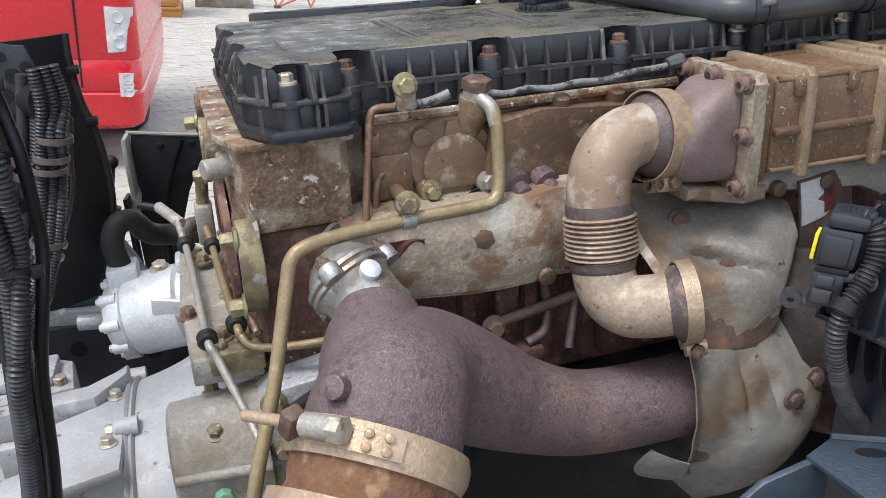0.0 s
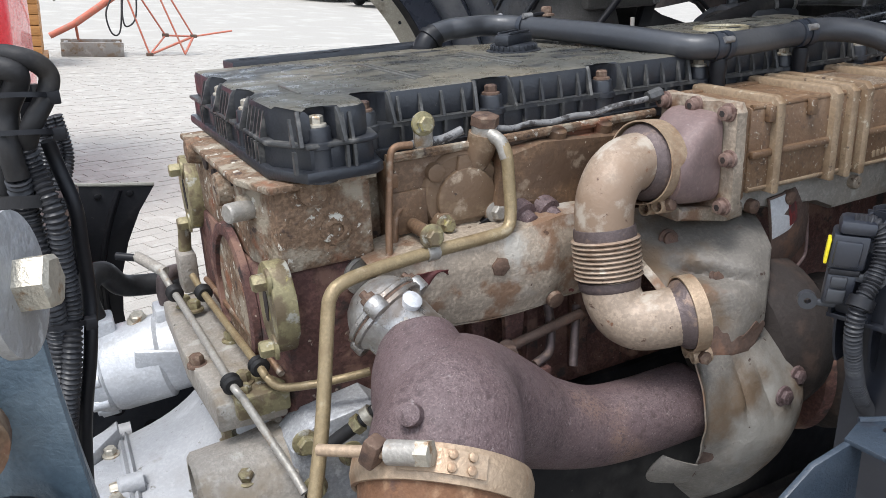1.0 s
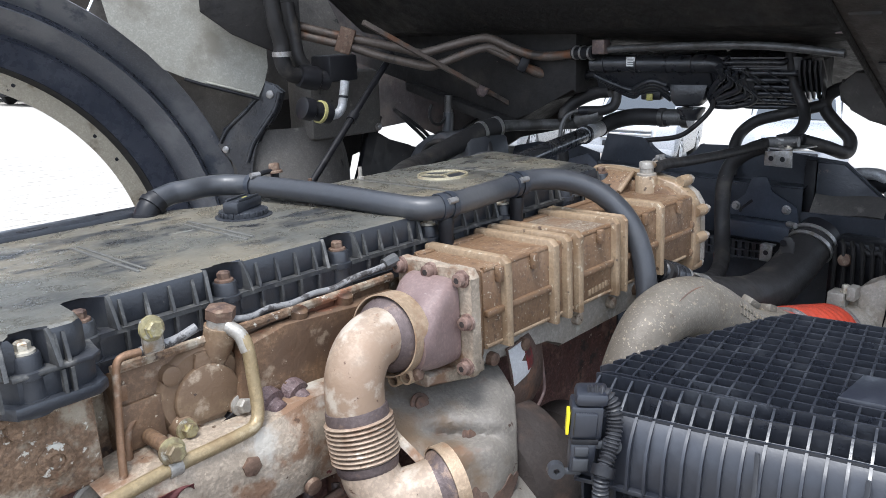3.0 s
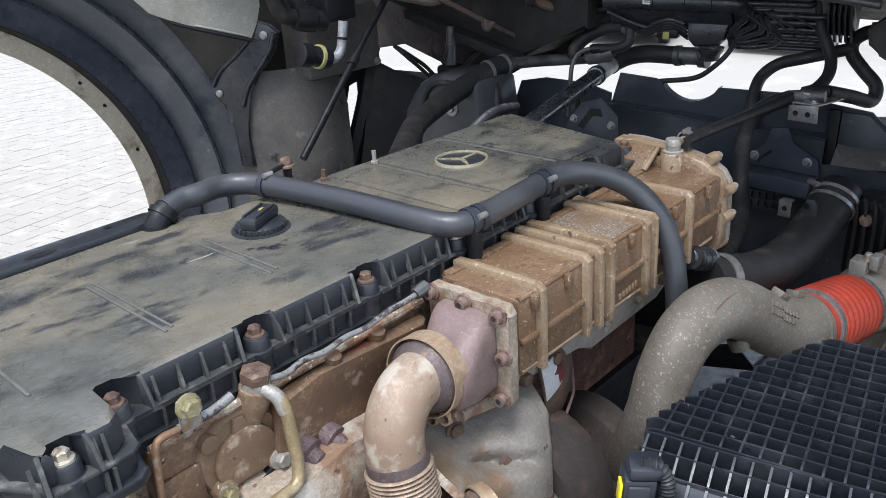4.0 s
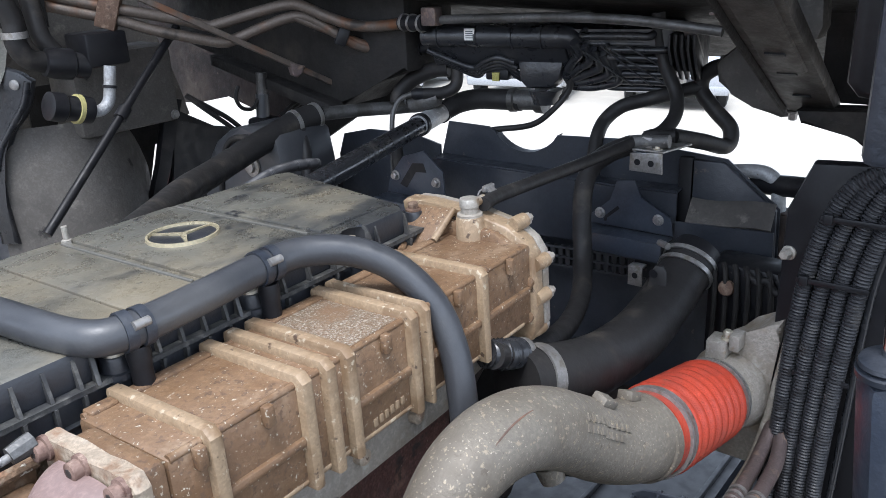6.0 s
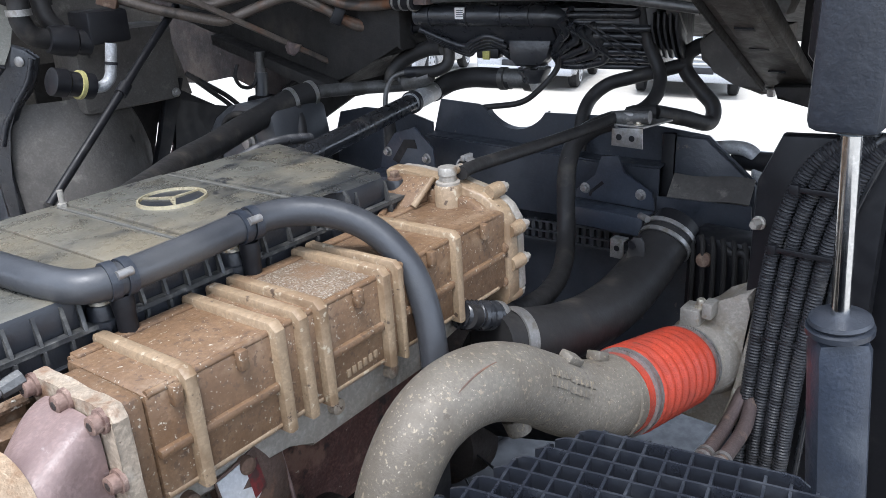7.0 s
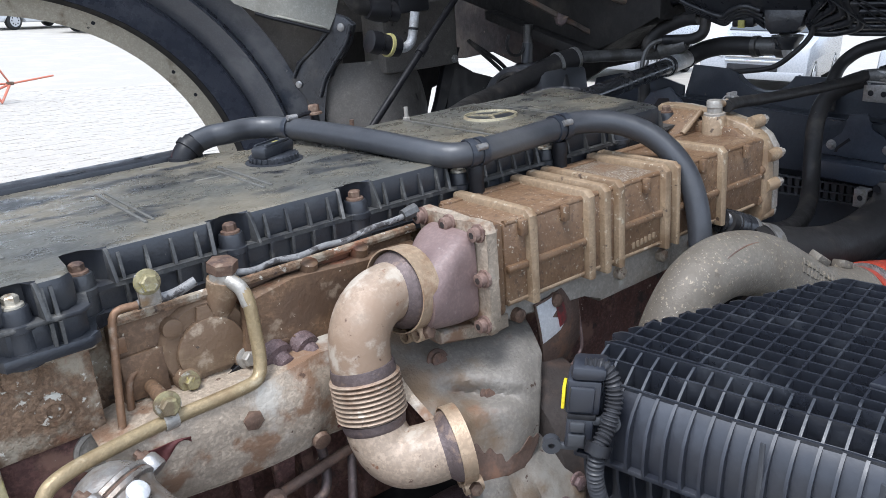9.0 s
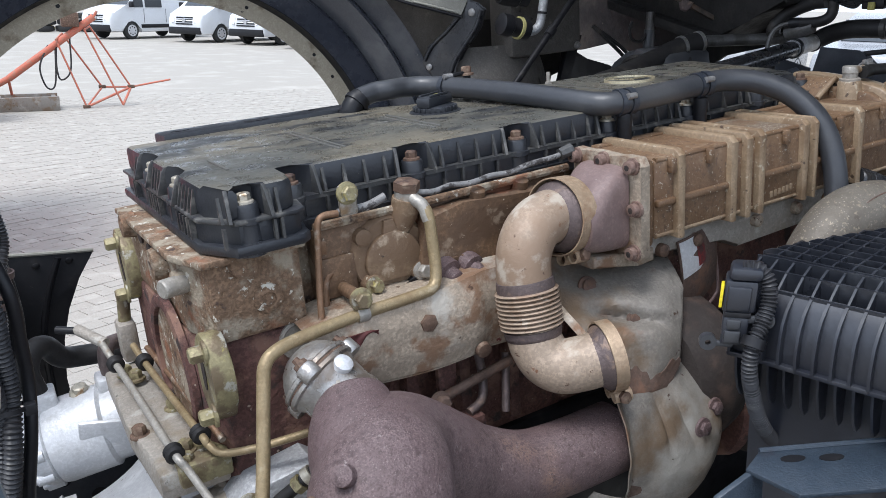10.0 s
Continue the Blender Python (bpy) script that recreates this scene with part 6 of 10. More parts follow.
for k in range(5):
    d = Matrix.Rotation(radians(-62 + 8 * k), 3, NA) @ vx
    q = d.to_track_quat("Z", "Y").to_matrix().to_4x4()
    part("stamped_mark", box(bmesh.new(), -0.002, 0.002, -0.004, 0.004, -0.001, 0.0012, 0, Matrix.Translation(NC + NA * 0.012 + d * 0.0372) @ q), M_alugrime, flap)

# V-band clamp and the flexible pipe below
vb = thing("v_band_clamp", "wide tan V-band clamp with trunnion bolt on the exhaust", "pipe clamp", tuple(RC))
part("band", turned_open(bmesh.new(), RC + AX * 0.012, AX, [(-0.016, 0.076), (-0.016, 0.080), (-0.006, 0.0835), (0.006, 0.0835), (0.016, 0.080), (0.016, 0.076)], 56), M_band, vb)
def onring(deg, r, d=0.012):
    # angle measured from the camera-side of the ring towards the front of the engine
    front = (V(0, -1, 0) - AX * AX.dot(V(0, -1, 0))).normalized()
    right = AX.cross(front)
    if right.x < 0:
        right = -right
    return RC + AX * d + (front * math.cos(radians(deg)) + right * math.sin(radians(deg))) * r
def strap(u, v):
    return onring(-64 + 50 * u, 0.0865, 0.002 + 0.020 * v)
part("strap", sheet(bmesh.new(), None, 16, 3, strap, -0.002), M_band, vb, "riveted end strap")
for a, d in ((-34, 0.006), (-34, 0.017), (-23, 0.006), (-23, 0.017)):
    p = onring(a, 0.0885, d)
    part("rivet", turned(bmesh.new(), p, p - RC - AX * (p - RC).dot(AX), [(-0.001, 0.0042), (0.001, 0.004), (0.002, 0.002)], 12), M_band, vb)
t0, t1 = onring(-92, 0.108, 0.010), onring(-50, 0.095, 0.010)
way = (t1 - t0).normalized()
part("t_bolt", rod(bmesh.new(), t0 - way * 0.022, t1, 0.0052, segs=12), M_band, vb)
part("trunnion", rod(bmesh.new(), t1 - way * 0.030, t1 - way * 0.002, 0.0105, segs=18), M_line, vb, "pale zinc trunnion barrel")
part("nut", turned(bmesh.new(), t1 - way * 0.003, way, [(0, 0.0115), (0.012, 0.0115), (0.013, 0.009)], 6), M_bolt, vb)
part("saddle", box(bmesh.new(), -0.009, 0.009, -0.008, 0.008, -0.014, 0.014, 0.004, Matrix.Translation(t0 + way * 0.030) @ pose(0, 0, 0, 20, 0, 30)), M_rustbolt, vb)
low = thing("exhaust_downpipe", "rusty pipe stub and ribbed flexible section below the clamp", "exhaust pipe", tuple(RC + AX * 0.1))
part("stub", turned(bmesh.new(), RC + AX * 0.02, AX, [(0, 0.077), (0.012, 0.074), (0.03, 0.070), (0.036, 0.072), (0.042, 0.077)], 44), surface("scaly_rust", (0.17, 0.085, 0.045), 0.85, layers=(((0.28, 0.17, 0.10), 40, 0.5, 0.68), ((0.09, 0.05, 0.04), 25, 0.55, 0.7)), bump=((130, 0.002),)), low, "", 60)
prof = []
for k in range(14):
    prof += [(0.062 + 0.008 * k, 0.077), (0.065 + 0.008 * k, 0.082), (0.068 + 0.008 * k, 0.082)]
part("flex_pipe", turned(bmesh.new(), RC, AX, prof, 44), M_collar, low, "ribbed flexible hose", 60)
def wrap(u, v):
    return onring(-140 + 130 * u, 0.084, 0.058 + 0.022 * v)
part("heat_band", sheet(bmesh.new(), None, 30, 3, wrap, -0.002), M_band, low, "peach-coloured band")

# ---- breather hose over the cover ----
hose = thing("breather_hose", "dusty black rubber breather hose across the engine", "hose", (0.5, 0.0, 1.41), base=ENG)
part("hose", tube([(0.264, 0.338, 1.426), (0.278, 0.340, 1.429), (0.296, 0.341, 1.432), (0.318, 0.336, 1.433), (0.352, 0.338, 1.433), (0.380, 0.326, 1.432), (0.400, 0.296, 1.430), (0.418, 0.220, 1.428), (0.434, 0.110, 1.425), (0.444, 0.030, 1.421), (0.454, -0.010, 1.418), (0.470, -0.030, 1.417), (0.500, -0.035, 1.417),
                    (0.565, -0.033, 1.418), (0.640, -0.030, 1.420), (0.690, -0.038, 1.422), (0.730, -0.068, 1.416), (0.758, -0.108, 1.395), (0.770, -0.148, 1.356), (0.768, -0.174, 1.306), (0.758, -0.190, 1.244), (0.748, -0.20, 1.164)], 0.0165, 6, 20), M_hose, hose)
part("elbow", tube([(0.243, 0.336, 1.386), (0.244, 0.336, 1.402), (0.252, 0.337, 1.416), (0.268, 0.338, 1.4275)], 0.0180, 6, 20), M_deep, hose, "black plastic elbow connector")
for d, a in (((0.245, 0.336, 1.405), (0.2, 0.05, 1)), ((0.258, 0.337, 1.421), (0.75, 0.1, 0.6))):
    part("connector_ring", turned_open(bmesh.new(), d, a, [(-0.004, 0.017), (-0.004, 0.0205), (0.004, 0.0205), (0.004, 0.017)], 24), M_deep, hose)
for at, axis, wide in (((0.402, 0.290, 1.430), (0.25, -1, 0), 0.009), ((0.483, -0.033, 1.417), (1, -0.15, 0), 0.010), ((0.498, -0.0348, 1.417), (1, -0.04, 0), 0.010), ((0.641, -0.030, 1.420), (1, 0, 0), 0.010), ((0.656, -0.0315, 1.4208), (1, -0.12, 0), 0.010)):
    part("hose_clip", ring_band(bmesh.new(), at, axis, 0.0167, wide, 0.0022, 28), M_blackpaint, hose, "dark steel hose clip")
for p in ((0.401, 0.281, 1.4475), (0.490, -0.050, 1.426), (0.648, -0.047, 1.429)):
    part("clip_screw", rod(bmesh.new(), V(*p) - V(0.008, 0, 0), V(*p) + V(0.008, 0, 0), 0.0045, segs=10), M_ringsteel, hose)
for x, y in ((0.491, -0.034), (0.649, -0.030)):
    part("clip_post", turned(bmesh.new(), (x, y, 1.33), (0, 0, 1), [(0, 0.010), (0.05, 0.010), (0.063, 0.0115), (0.071, 0.010)], 16), M_deep, hose)
bracket = thing("hose_bracket", "small rusty bolted bracket beside the hose", "bracket", (0.42, 0.33, 1.41), base=ENG)
part("strap", tube([(0.405, 0.292, 1.441), (0.425, 0.296, 1.446), (0.45, 0.300, 1.446)], 0.004, 4, 8), M_deep, bracket)
part("bolt", hexbolt(bmesh.new(), (0.45, 0.300, 1.444), (0, 0, 1), 0.009, 0.011), M_rustbolt, bracket)
part("post", rod(bmesh.new(), (0.45, 0.300, 1.38), (0.45, 0.300, 1.444), 0.007), M_deep, bracket)

# ---- coolant hoses at the front of the engine ----
lower_hose = thing("coolant_hose", "thick dusty black rubber coolant hose", "hose", (1.2, -0.17, 1.08))
part("hose", tube([(1.392, -0.180, 1.208), (1.352, -0.174, 1.183), (1.28, -0.173, 1.158), (1.20, -0.175, 1.149), (1.12, -0.175, 1.153), (1.04, -0.175, 1.169), (0.98, -0.166, 1.184), (0.91, -0.150, 1.20)], 0.043, 8, 26), M_rubber, lower_hose)
for d, r in ((0.0, 0.0435), (0.020, 0.0430)):
    part("clamp", turned_open(bmesh.new(), V(1.372, -0.177, 1.196) + V(0.82, -0.05, 0.57) * d, (0.82, -0.05, 0.57), [(-0.004, r), (-0.004, r + 0.003), (0.004, r + 0.003), (0.004, r)], 32), M_ringsteel, lower_hose, "steel worm-drive clamp")
part("clamp_screw", rod(bmesh.new(), (1.362, -0.150, 1.238), (1.378, -0.128, 1.236), 0.006, segs=10), M_ringsteel, lower_hose)
part("clamp", turned_open(bmesh.new(), (0.945, -0.158, 1.193), (-1, 0.25, 0.28), [(-0.009, 0.043), (-0.009, 0.046), (0.009, 0.046), (0.009, 0.043)], 32), M_ringsteel, lower_hose, "pale steel band with a slotted end")
part("tab", slab(bmesh.new(), [(-0.016, 0.0), (-0.012, 0.030), (-0.006, 0.040), (0.006, 0.040), (0.012, 0.030), (0.016, 0.0)], -0.005, 0.005, "x", bevel=0.003), M_rubber, lower_hose, "moulded eye on the hose", place=pose(1.285, -0.168, 1.193, 0, 10, 12))
part("tab_hole", turned(bmesh.new(), (1.279, -0.163, 1.222), (-1, 0, 0), [(0, 0.007), (0.0008, 0.0068)], 14), M_deep, lower_hose)
part("outlet", rod(bmesh.new(), (1.388, -0.179, 1.206), (1.412, -0.183, 1.222), 0.040, segs=24), M_deep, lower_hose, "black plastic radiator outlet")

up_hose = thing("heater_hose", "slim dusty rubber hose hanging beside the radiator", "hose", (1.3, -0.06, 1.1))
part("hose", tube([(1.40, -0.062, 1.391), (1.39, -0.028, 1.376), (1.385, 0.004, 1.349), (1.375, 0.015, 1.308), (1.36, 0.009, 1.25), (1.328, -0.012, 1.19), (1.26, -0.046, 1.163), (1.18, -0.074, 1.160), (1.08, -0.104, 1.179), (0.98, -0.131, 1.211), (0.92, -0.144, 1.237), (0.86, -0.150, 1.262)], 0.0165, 8, 18), M_rubber, up_hose)
part("clamp", turned_open(bmesh.new(), (0.935, -0.1405, 1.2305), (-1, -0.2, 0.43), [(-0.006, 0.0165), (-0.006, 0.0195), (0.006, 0.0195), (0.006, 0.0165)], 24), M_ringsteel, up_hose, "pale steel hose clamp")
part("elbow_end", tube([(0.925, -0.143, 1.235), (0.89, -0.147, 1.250), (0.86, -0.14, 1.262)], 0.0185, 5, 18, waves=(0.009, 0.0016)), M_gloss, up_hose, "ribbed black plastic elbow")
vent = thing("vent_hose", "thin black vent hose from cooler to radiator bracket", "hose", (1.15, -0.06, 1.38))
part("hose", tube([(0.966, -0.066, 1.407), (1.0, -0.060, 1.407), (1.10, -0.050, 1.398), (1.24, -0.050, 1.392), (1.36, -0.056, 1.392), (1.40, -0.066, 1.397)], 0.0095, 6, 14), M_rubber, vent)
part("spring_clip", turned_open(bmesh.new(), (0.995, -0.053, 1.4075), (1, 0, -0.1), [(-0.008, 0.010), (-0.008, 0.0125), (0.008, 0.0125), (0.008, 0.010)], 18), M_ringsteel, vent)
part("clip_wing", box(bmesh.new(), 0.985, 1.006, -0.056, -0.050, 1.416, 1.424, 0.001), M_ringsteel, vent)

top_tube = thing("coolant_pipe", "glossy black coolant pipe with a silver coupling", "pipe", (1.2, 0.33, 1.35))
part("tube", rod(bmesh.new(), (0.94, 0.262, 1.376), (1.46, 0.426, 1.375), 0.0190, segs=22), M_gloss, top_tube)
part("coupling", rod(bmesh.new(), (1.40, 0.408, 1.3755), (1.535, 0.444, 1.379), 0.0202, segs=22), M_alu, top_tube, "silver coupling sleeve")
for p, a in (((1.412, 0.411, 1.3757), (1, 0.27, 0.02)), ((1.522, 0.441, 1.3787), (1, 0.27, 0.02))):
    part("clamp", ring_band(bmesh.new(), p, a, 0.0204, 0.012, 0.003, 24), M_deep, top_tube)
part("end_hose", tube([(1.527, 0.442, 1.379), (1.545, 0.410, 1.397), (1.550, 0.365, 1.408), (1.552, 0.320, 1.411), (1.560, 0.262, 1.411)], 0.0215, 6, 20), M_rubber, top_tube, "rubber hose end")
part("end_socket", turned(bmesh.new(), (1.556, 0.285, 1.411), (0.12, -1, 0.06), [(0, 0.024), (0.012, 0.024), (0.014, 0.0205), (0.055, 0.0205), (0.058, 0.026), (0.078, 0.028)], 24), M_dull, top_tube, "dull socket of the hose end")
big = thing("coolant_hose", "long black rubber coolant hose behind the cover", "hose", (1.0, 0.43, 1.36))
part("hose", tube([(0.72, 0.36, 1.360), (0.84, 0.47, 1.345), (0.95, 0.560, 1.338), (1.05, 0.616, 1.336), (1.15, 0.638, 1.352), (1.24, 0.646, 1.371), (1.30, 0.643, 1.385), (1.345, 0.632, 1.390)], 0.0250, 6, 20), M_rubber, big)
part("pipe", tube([(1.335, 0.634, 1.390), (1.42, 0.600, 1.387), (1.50, 0.545, 1.384), (1.55, 0.50, 1.385)], 0.0145, 6, 16), M_dull, big, "dull metal pipe")
for p in ((1.285, 0.6445, 1.3815), (1.335, 0.635, 1.3888)):
    part("clamp", ring_band(bmesh.new(), p, (1, -0.12, 0.15), 0.0252, 0.009, 0.0025, 24), M_ringsteel, big)
part("branch", tube([(1.285, 0.630, 1.37), (1.278, 0.612, 1.335), (1.265, 0.598, 1.30), (1.255, 0.59, 1.27)], 0.012, 5, 14), M_rubber, big)
part("wrap", tube([(0.90, 0.35, 1.372), (1.0, 0.395, 1.374), (1.08, 0.425, 1.366), (1.16, 0.45, 1.35)], 0.009, 6, 12, waves=(0.005, 0.0014)), M_conduit, big, "corrugated sleeve alongside")

valve = thing("thermostat_tee", "dull metal tee with thin bent pipe at the radiator", "pipe fitting", (1.46, 0.45, 1.36))
part("tee", turned(bmesh.new(), (1.455, 0.470, 1.405), (0.2, -1, 0.25), [(0, 0.012), (0.004, 0.019), (0.03, 0.021), (0.05, 0.019), (0.07, 0.014)], 20), M_dull, valve)
part("bent_pipe", tube([(1.395, 0.478, 1.27), (1.40, 0.478, 1.355), (1.41, 0.480, 1.395), (1.425, 0.473, 1.420), (1.44, 0.446, 1.431), (1.455, 0.42, 1.432)], 0.0055, 6, 10), M_dull, valve, "thin grey steel pipe")
part("loop_hose", tube([(1.465, 0.515, 1.400), (1.475, 0.518, 1.420), (1.49, 0.492, 1.449), (1.50, 0.44, 1.471), (1.505, 0.40, 1.476)], 0.0165, 6, 16), M_rubber, valve)
part("loop_hose", tube([(1.50, 0.388, 1.50), (1.50, 0.378, 1.470), (1.49, 0.378, 1.443), (1.475, 0.398, 1.431), (1.45, 0.43, 1.430)], 0.0125, 6, 16), M_rubber, valve)
part("union", turned(bmesh.new(), (1.448, 0.436, 1.4305), (0.6, -0.8, 0.02), [(-0.018, 0.009), (-0.01, 0.012), (0.01, 0.012), (0.018, 0.009)], 12), M_deep, valve)
part("drop_hose", tube([(1.385, 0.455, 1.335), (1.382, 0.450, 1.30), (1.378, 0.448, 1.26)], 0.013, 4, 14), M_rubber, valve)

# ---- radiator, shroud and brackets ----
SH = Matrix.Translation((1.472, 0.392, 0)) @ Matrix.Rotation(radians(8.2), 4, "Z")
def on_shroud(bm):
    bmesh.ops.transform(bm, matrix=SH, verts=bm.verts)
    return bm
rad = thing("radiator", "black radiator with sheet-metal shroud and notched top", "radiator", (1.55, 0.1, 0.8))
cut = [(-0.113 - 0.1350 * k / 14, 1.362 - 0.039 * math.sin(math.pi * k / 14) ** 0.7) for k in range(15)]
edge = [(0.03, 1.10), (0.012, 1.30), (-0.008, 1.374), (-0.100, 1.369)] + cut + [(-0.382, 1.365), (-0.553, 1.345), (-0.569, 1.343), (-0.662, 1.262), (-0.667, 1.10), (-0.70, 0.85), (0.03, 0.85)]
part("shroud", on_shroud(slab(bmesh.new(), edge, 0.0, 0.004, "x")), M_blackpaint, rad, "black sheet-metal shroud with a round cut-out")
part("notch_lip", on_shroud(sheet(bmesh.new(), None, 16, 2, lambda u, v: (0.002 + 0.022 * v, -0.113 - 0.135 * u, 1.3615 - 0.039 * math.sin(math.pi * u) ** 0.7), 0.002)), M_blackpaint, rad)
part("shroud_step", on_shroud(slab(bmesh.new(), [(0.008, 1.304), (-0.37, 1.286), (-0.495, 1.286), (-0.495, 1.17), (0.008, 1.17)], -0.045, -0.041, "x", bevel=0.001)), M_blackpaint, rad)
part("shroud_ledge", on_shroud(slab(bmesh.new(), [(0.008, 1.306), (-0.37, 1.289), (-0.495, 1.289), (-0.495, 1.285), (-0.37, 1.284), (0.008, 1.301)], -0.0405, -0.001, "x")), M_blackpaint, rad)
part("shroud_post", on_shroud(box(bmesh.new(), -0.016, -0.002, -0.512, -0.488, 1.10, 1.345, 0.002)), M_deep, rad)
part("corner_box", on_shroud(slab(bmesh.new(), [(-0.514, 1.341), (-0.566, 1.340), (-0.658, 1.262), (-0.664, 1.10), (-0.514, 1.12)], -0.016, -0.002, "x", bevel=0.002)), M_blackpaint, rad)
part("corner_ledge", on_shroud(sheet(bmesh.new(), None, 12, 8, lambda u, v: (-0.062 + 0.044 * v, -0.515 - 0.143 * u, 1.240 + 0.002 * u + 0.034 * v - 0.003 * math.sin(6 * u)), 0.004)), M_liner, rad, "dirt-covered sloping ledge")
part("corner_front", on_shroud(slab(bmesh.new(), [(-0.500, 1.241), (-0.664, 1.242), (-0.672, 1.09), (-0.500, 1.11)], -0.068, -0.064, "x")), M_blackpaint, rad)
part("left_panel", slab(bmesh.new(), [(0.40, 1.325), (0.47, 1.340), (0.60, 1.338), (0.68, 1.320), (0.70, 1.27), (0.70, 1.05), (0.40, 1.05)], 1.46, 1.465, "x"), M_blackpaint, rad)
part("core", on_shroud(box(bmesh.new(), 0.012, 0.06, -0.72, 0.05, 0.75, 1.25, 0.004)), M_darkiron, rad, "dark radiator core")
# finned grille and small clips seen in the dark behind the cooler
for k in range(20):
    part("fin", on_shroud(box(bmesh.new(), -0.060, -0.046, -0.13 - 0.0155 * k, -0.122 - 0.0155 * k, 1.115, 1.158, 0.001)), M_conduit if k % 4 else M_hose, rad)
for z in (1.118, 1.136, 1.156):
    part("fin_bar", on_shroud(box(bmesh.new(), -0.063, -0.058, -0.45, -0.10, z, z + 0.004)), M_hose, rad)
part("clip_block", on_shroud(box(bmesh.new(), -0.075, -0.058, -0.335, -0.318, 1.095, 1.125, 0.002)), M_block, rad, "small rusty-red plug")


def stay(y0, z0, x, out, slot, bolts, label):
    """Pressed stay plate with an angular slot, two bolts and a folded foot."""
    t = thing("stay_plate", label, "bracket", (x, y0, z0), "radiator stays")
    p = part("plate", slab(bmesh.new(), out, x - 0.004, x, "x", bevel=0.001), M_bluestay, t)
    part("slot", slab(bmesh.new(), slot, x - 0.0046, x - 0.0042, "x"), M_deep, p, "dark open slot")
    for y, z in bolts:
        part("bolt", hexbolt(bmesh.new(), (x - 0.004, y, z), (-1, 0, 0), 0.0075, 0.007), M_ringsteel, t)
    ys = [q[0] for q in out]
    part("foot", box(bmesh.new(), x - 0.05, x - 0.0045, min(ys), max(ys), z0 - 0.004, z0, 0.001), M_bluestay, t)
    part("foot_lip", box(bmesh.new(), x - 0.053, x - 0.050, min(ys), max(ys), z0 - 0.034, z0, 0.001), M_bluestay, t)
    return t


M_bluestay = surface("blue_grey_stay", (0.030, 0.037, 0.052), 0.42, layers=(((0.05, 0.058, 0.072), 9, 0.48, 0.68), ((0.13, 0.11, 0.085), 30, 0.68, 0.74)), bump=((150, 0.0005),), spec=0.5)
stay(-0.035, 1.218, 1.462, [(-0.006, 1.306), (-0.042, 1.311), (-0.053, 1.281), (-0.110, 1.253), (-0.117, 1.219), (0.046, 1.219), (0.044, 1.235), (0.005, 1.267)], [(0.018, 1.226), (0.015, 1.236), (-0.010, 1.259), (-0.014, 1.254), (0.010, 1.233), (0.012, 1.226)], [(0.025, 1.240), (-0.089, 1.245)], "dark blue-grey stay plate bolted to the shroud")
stay(0.375, 1.246, 1.350, [(0.452, 1.247), (0.442, 1.281), (0.406, 1.325), (0.351, 1.343), (0.305, 1.306), (0.301, 1.247)], [(0.415, 1.268), (0.380, 1.315), (0.352, 1.318), (0.345, 1.300), (0.372, 1.298), (0.398, 1.262)], [(0.426, 1.284), (0.321, 1.283)], "dark grey stay plate with a slotted opening")
pipe_bracket = thing("pipe_bracket", "grey metal pipe bracket with two holes on the shroud", "bracket", (1.388, -0.09, 1.35))
part("plate", slab(bmesh.new(), [(-0.064, 1.380), (-0.120, 1.385), (-0.122, 1.350), (-0.064, 1.350)], 1.386, 1.390, "x", bevel=0.0008), M_ringsteel, pipe_bracket)
part("shelf", slab(bmesh.new(), [(1.387, -0.060), (1.387, -0.122), (1.462, -0.140), (1.470, -0.075)], 1.3845, 1.388, bevel=0.0008), M_ringsteel, pipe_bracket)
part("strap", box(bmesh.new(), 1.392, 1.410, -0.100, -0.078, 1.388, 1.408, 0.004), M_ringsteel, pipe_bracket, "bright clip strap")
part("union", turned(bmesh.new(), (1.398, -0.050, 1.394), (0.1, -1, 0.1), [(0, 0.0105), (0.02, 0.0125), (0.03, 0.0125), (0.05, 0.011), (0.075, 0.011)], 16), M_dull, pipe_bracket)
part("union", turned(bmesh.new(), (1.425, -0.070, 1.398), (0.5, -0.8, 0.05), [(0, 0.011), (0.012, 0.014), (0.024, 0.014), (0.028, 0.011), (0.05, 0.011)], 16), M_rubber, pipe_bracket)
part("screw", hexbolt(bmesh.new(), (1.40, -0.107, 1.388), (0, 0, 1), 0.006, 0.008), M_bolt, pipe_bracket)
for y in (-0.078, -0.102):
    part("hole", turned(bmesh.new(), (1.3858, y, 1.366), (-1, 0, 0), [(0, 0.0055), (0.0005, 0.0052)], 14), M_deep, pipe_bracket)
small_tab = thing("mounting_tab", "small light-grey steel tab with one hole", "bracket", (1.38, -0.085, 1.14))
part("tab", box(bmesh.new(), 1.379, 1.383, -0.098, -0.072, 1.147, 1.183, 0.001), M_ringsteel, small_tab)
part("fold", box(bmesh.new(), 1.3835, 1.40, -0.098, -0.072, 1.179, 1.183, 0.001), M_ringsteel, small_tab)
part("hole", turned(bmesh.new(), (1.3788, -0.085, 1.166), (-1, 0, 0), [(0, 0.0055), (0.0005, 0.005)], 12), M_deep, small_tab)
corner = thing("radiator_tank", "dirty black plastic radiator end tank with rusty stud", "radiator tank", (1.42, -0.27, 1.05))
part("tank", box(bmesh.new(), 1.395, 1.47, -0.345, -0.205, 1.04, 1.215, 0.012), M_deep, corner)
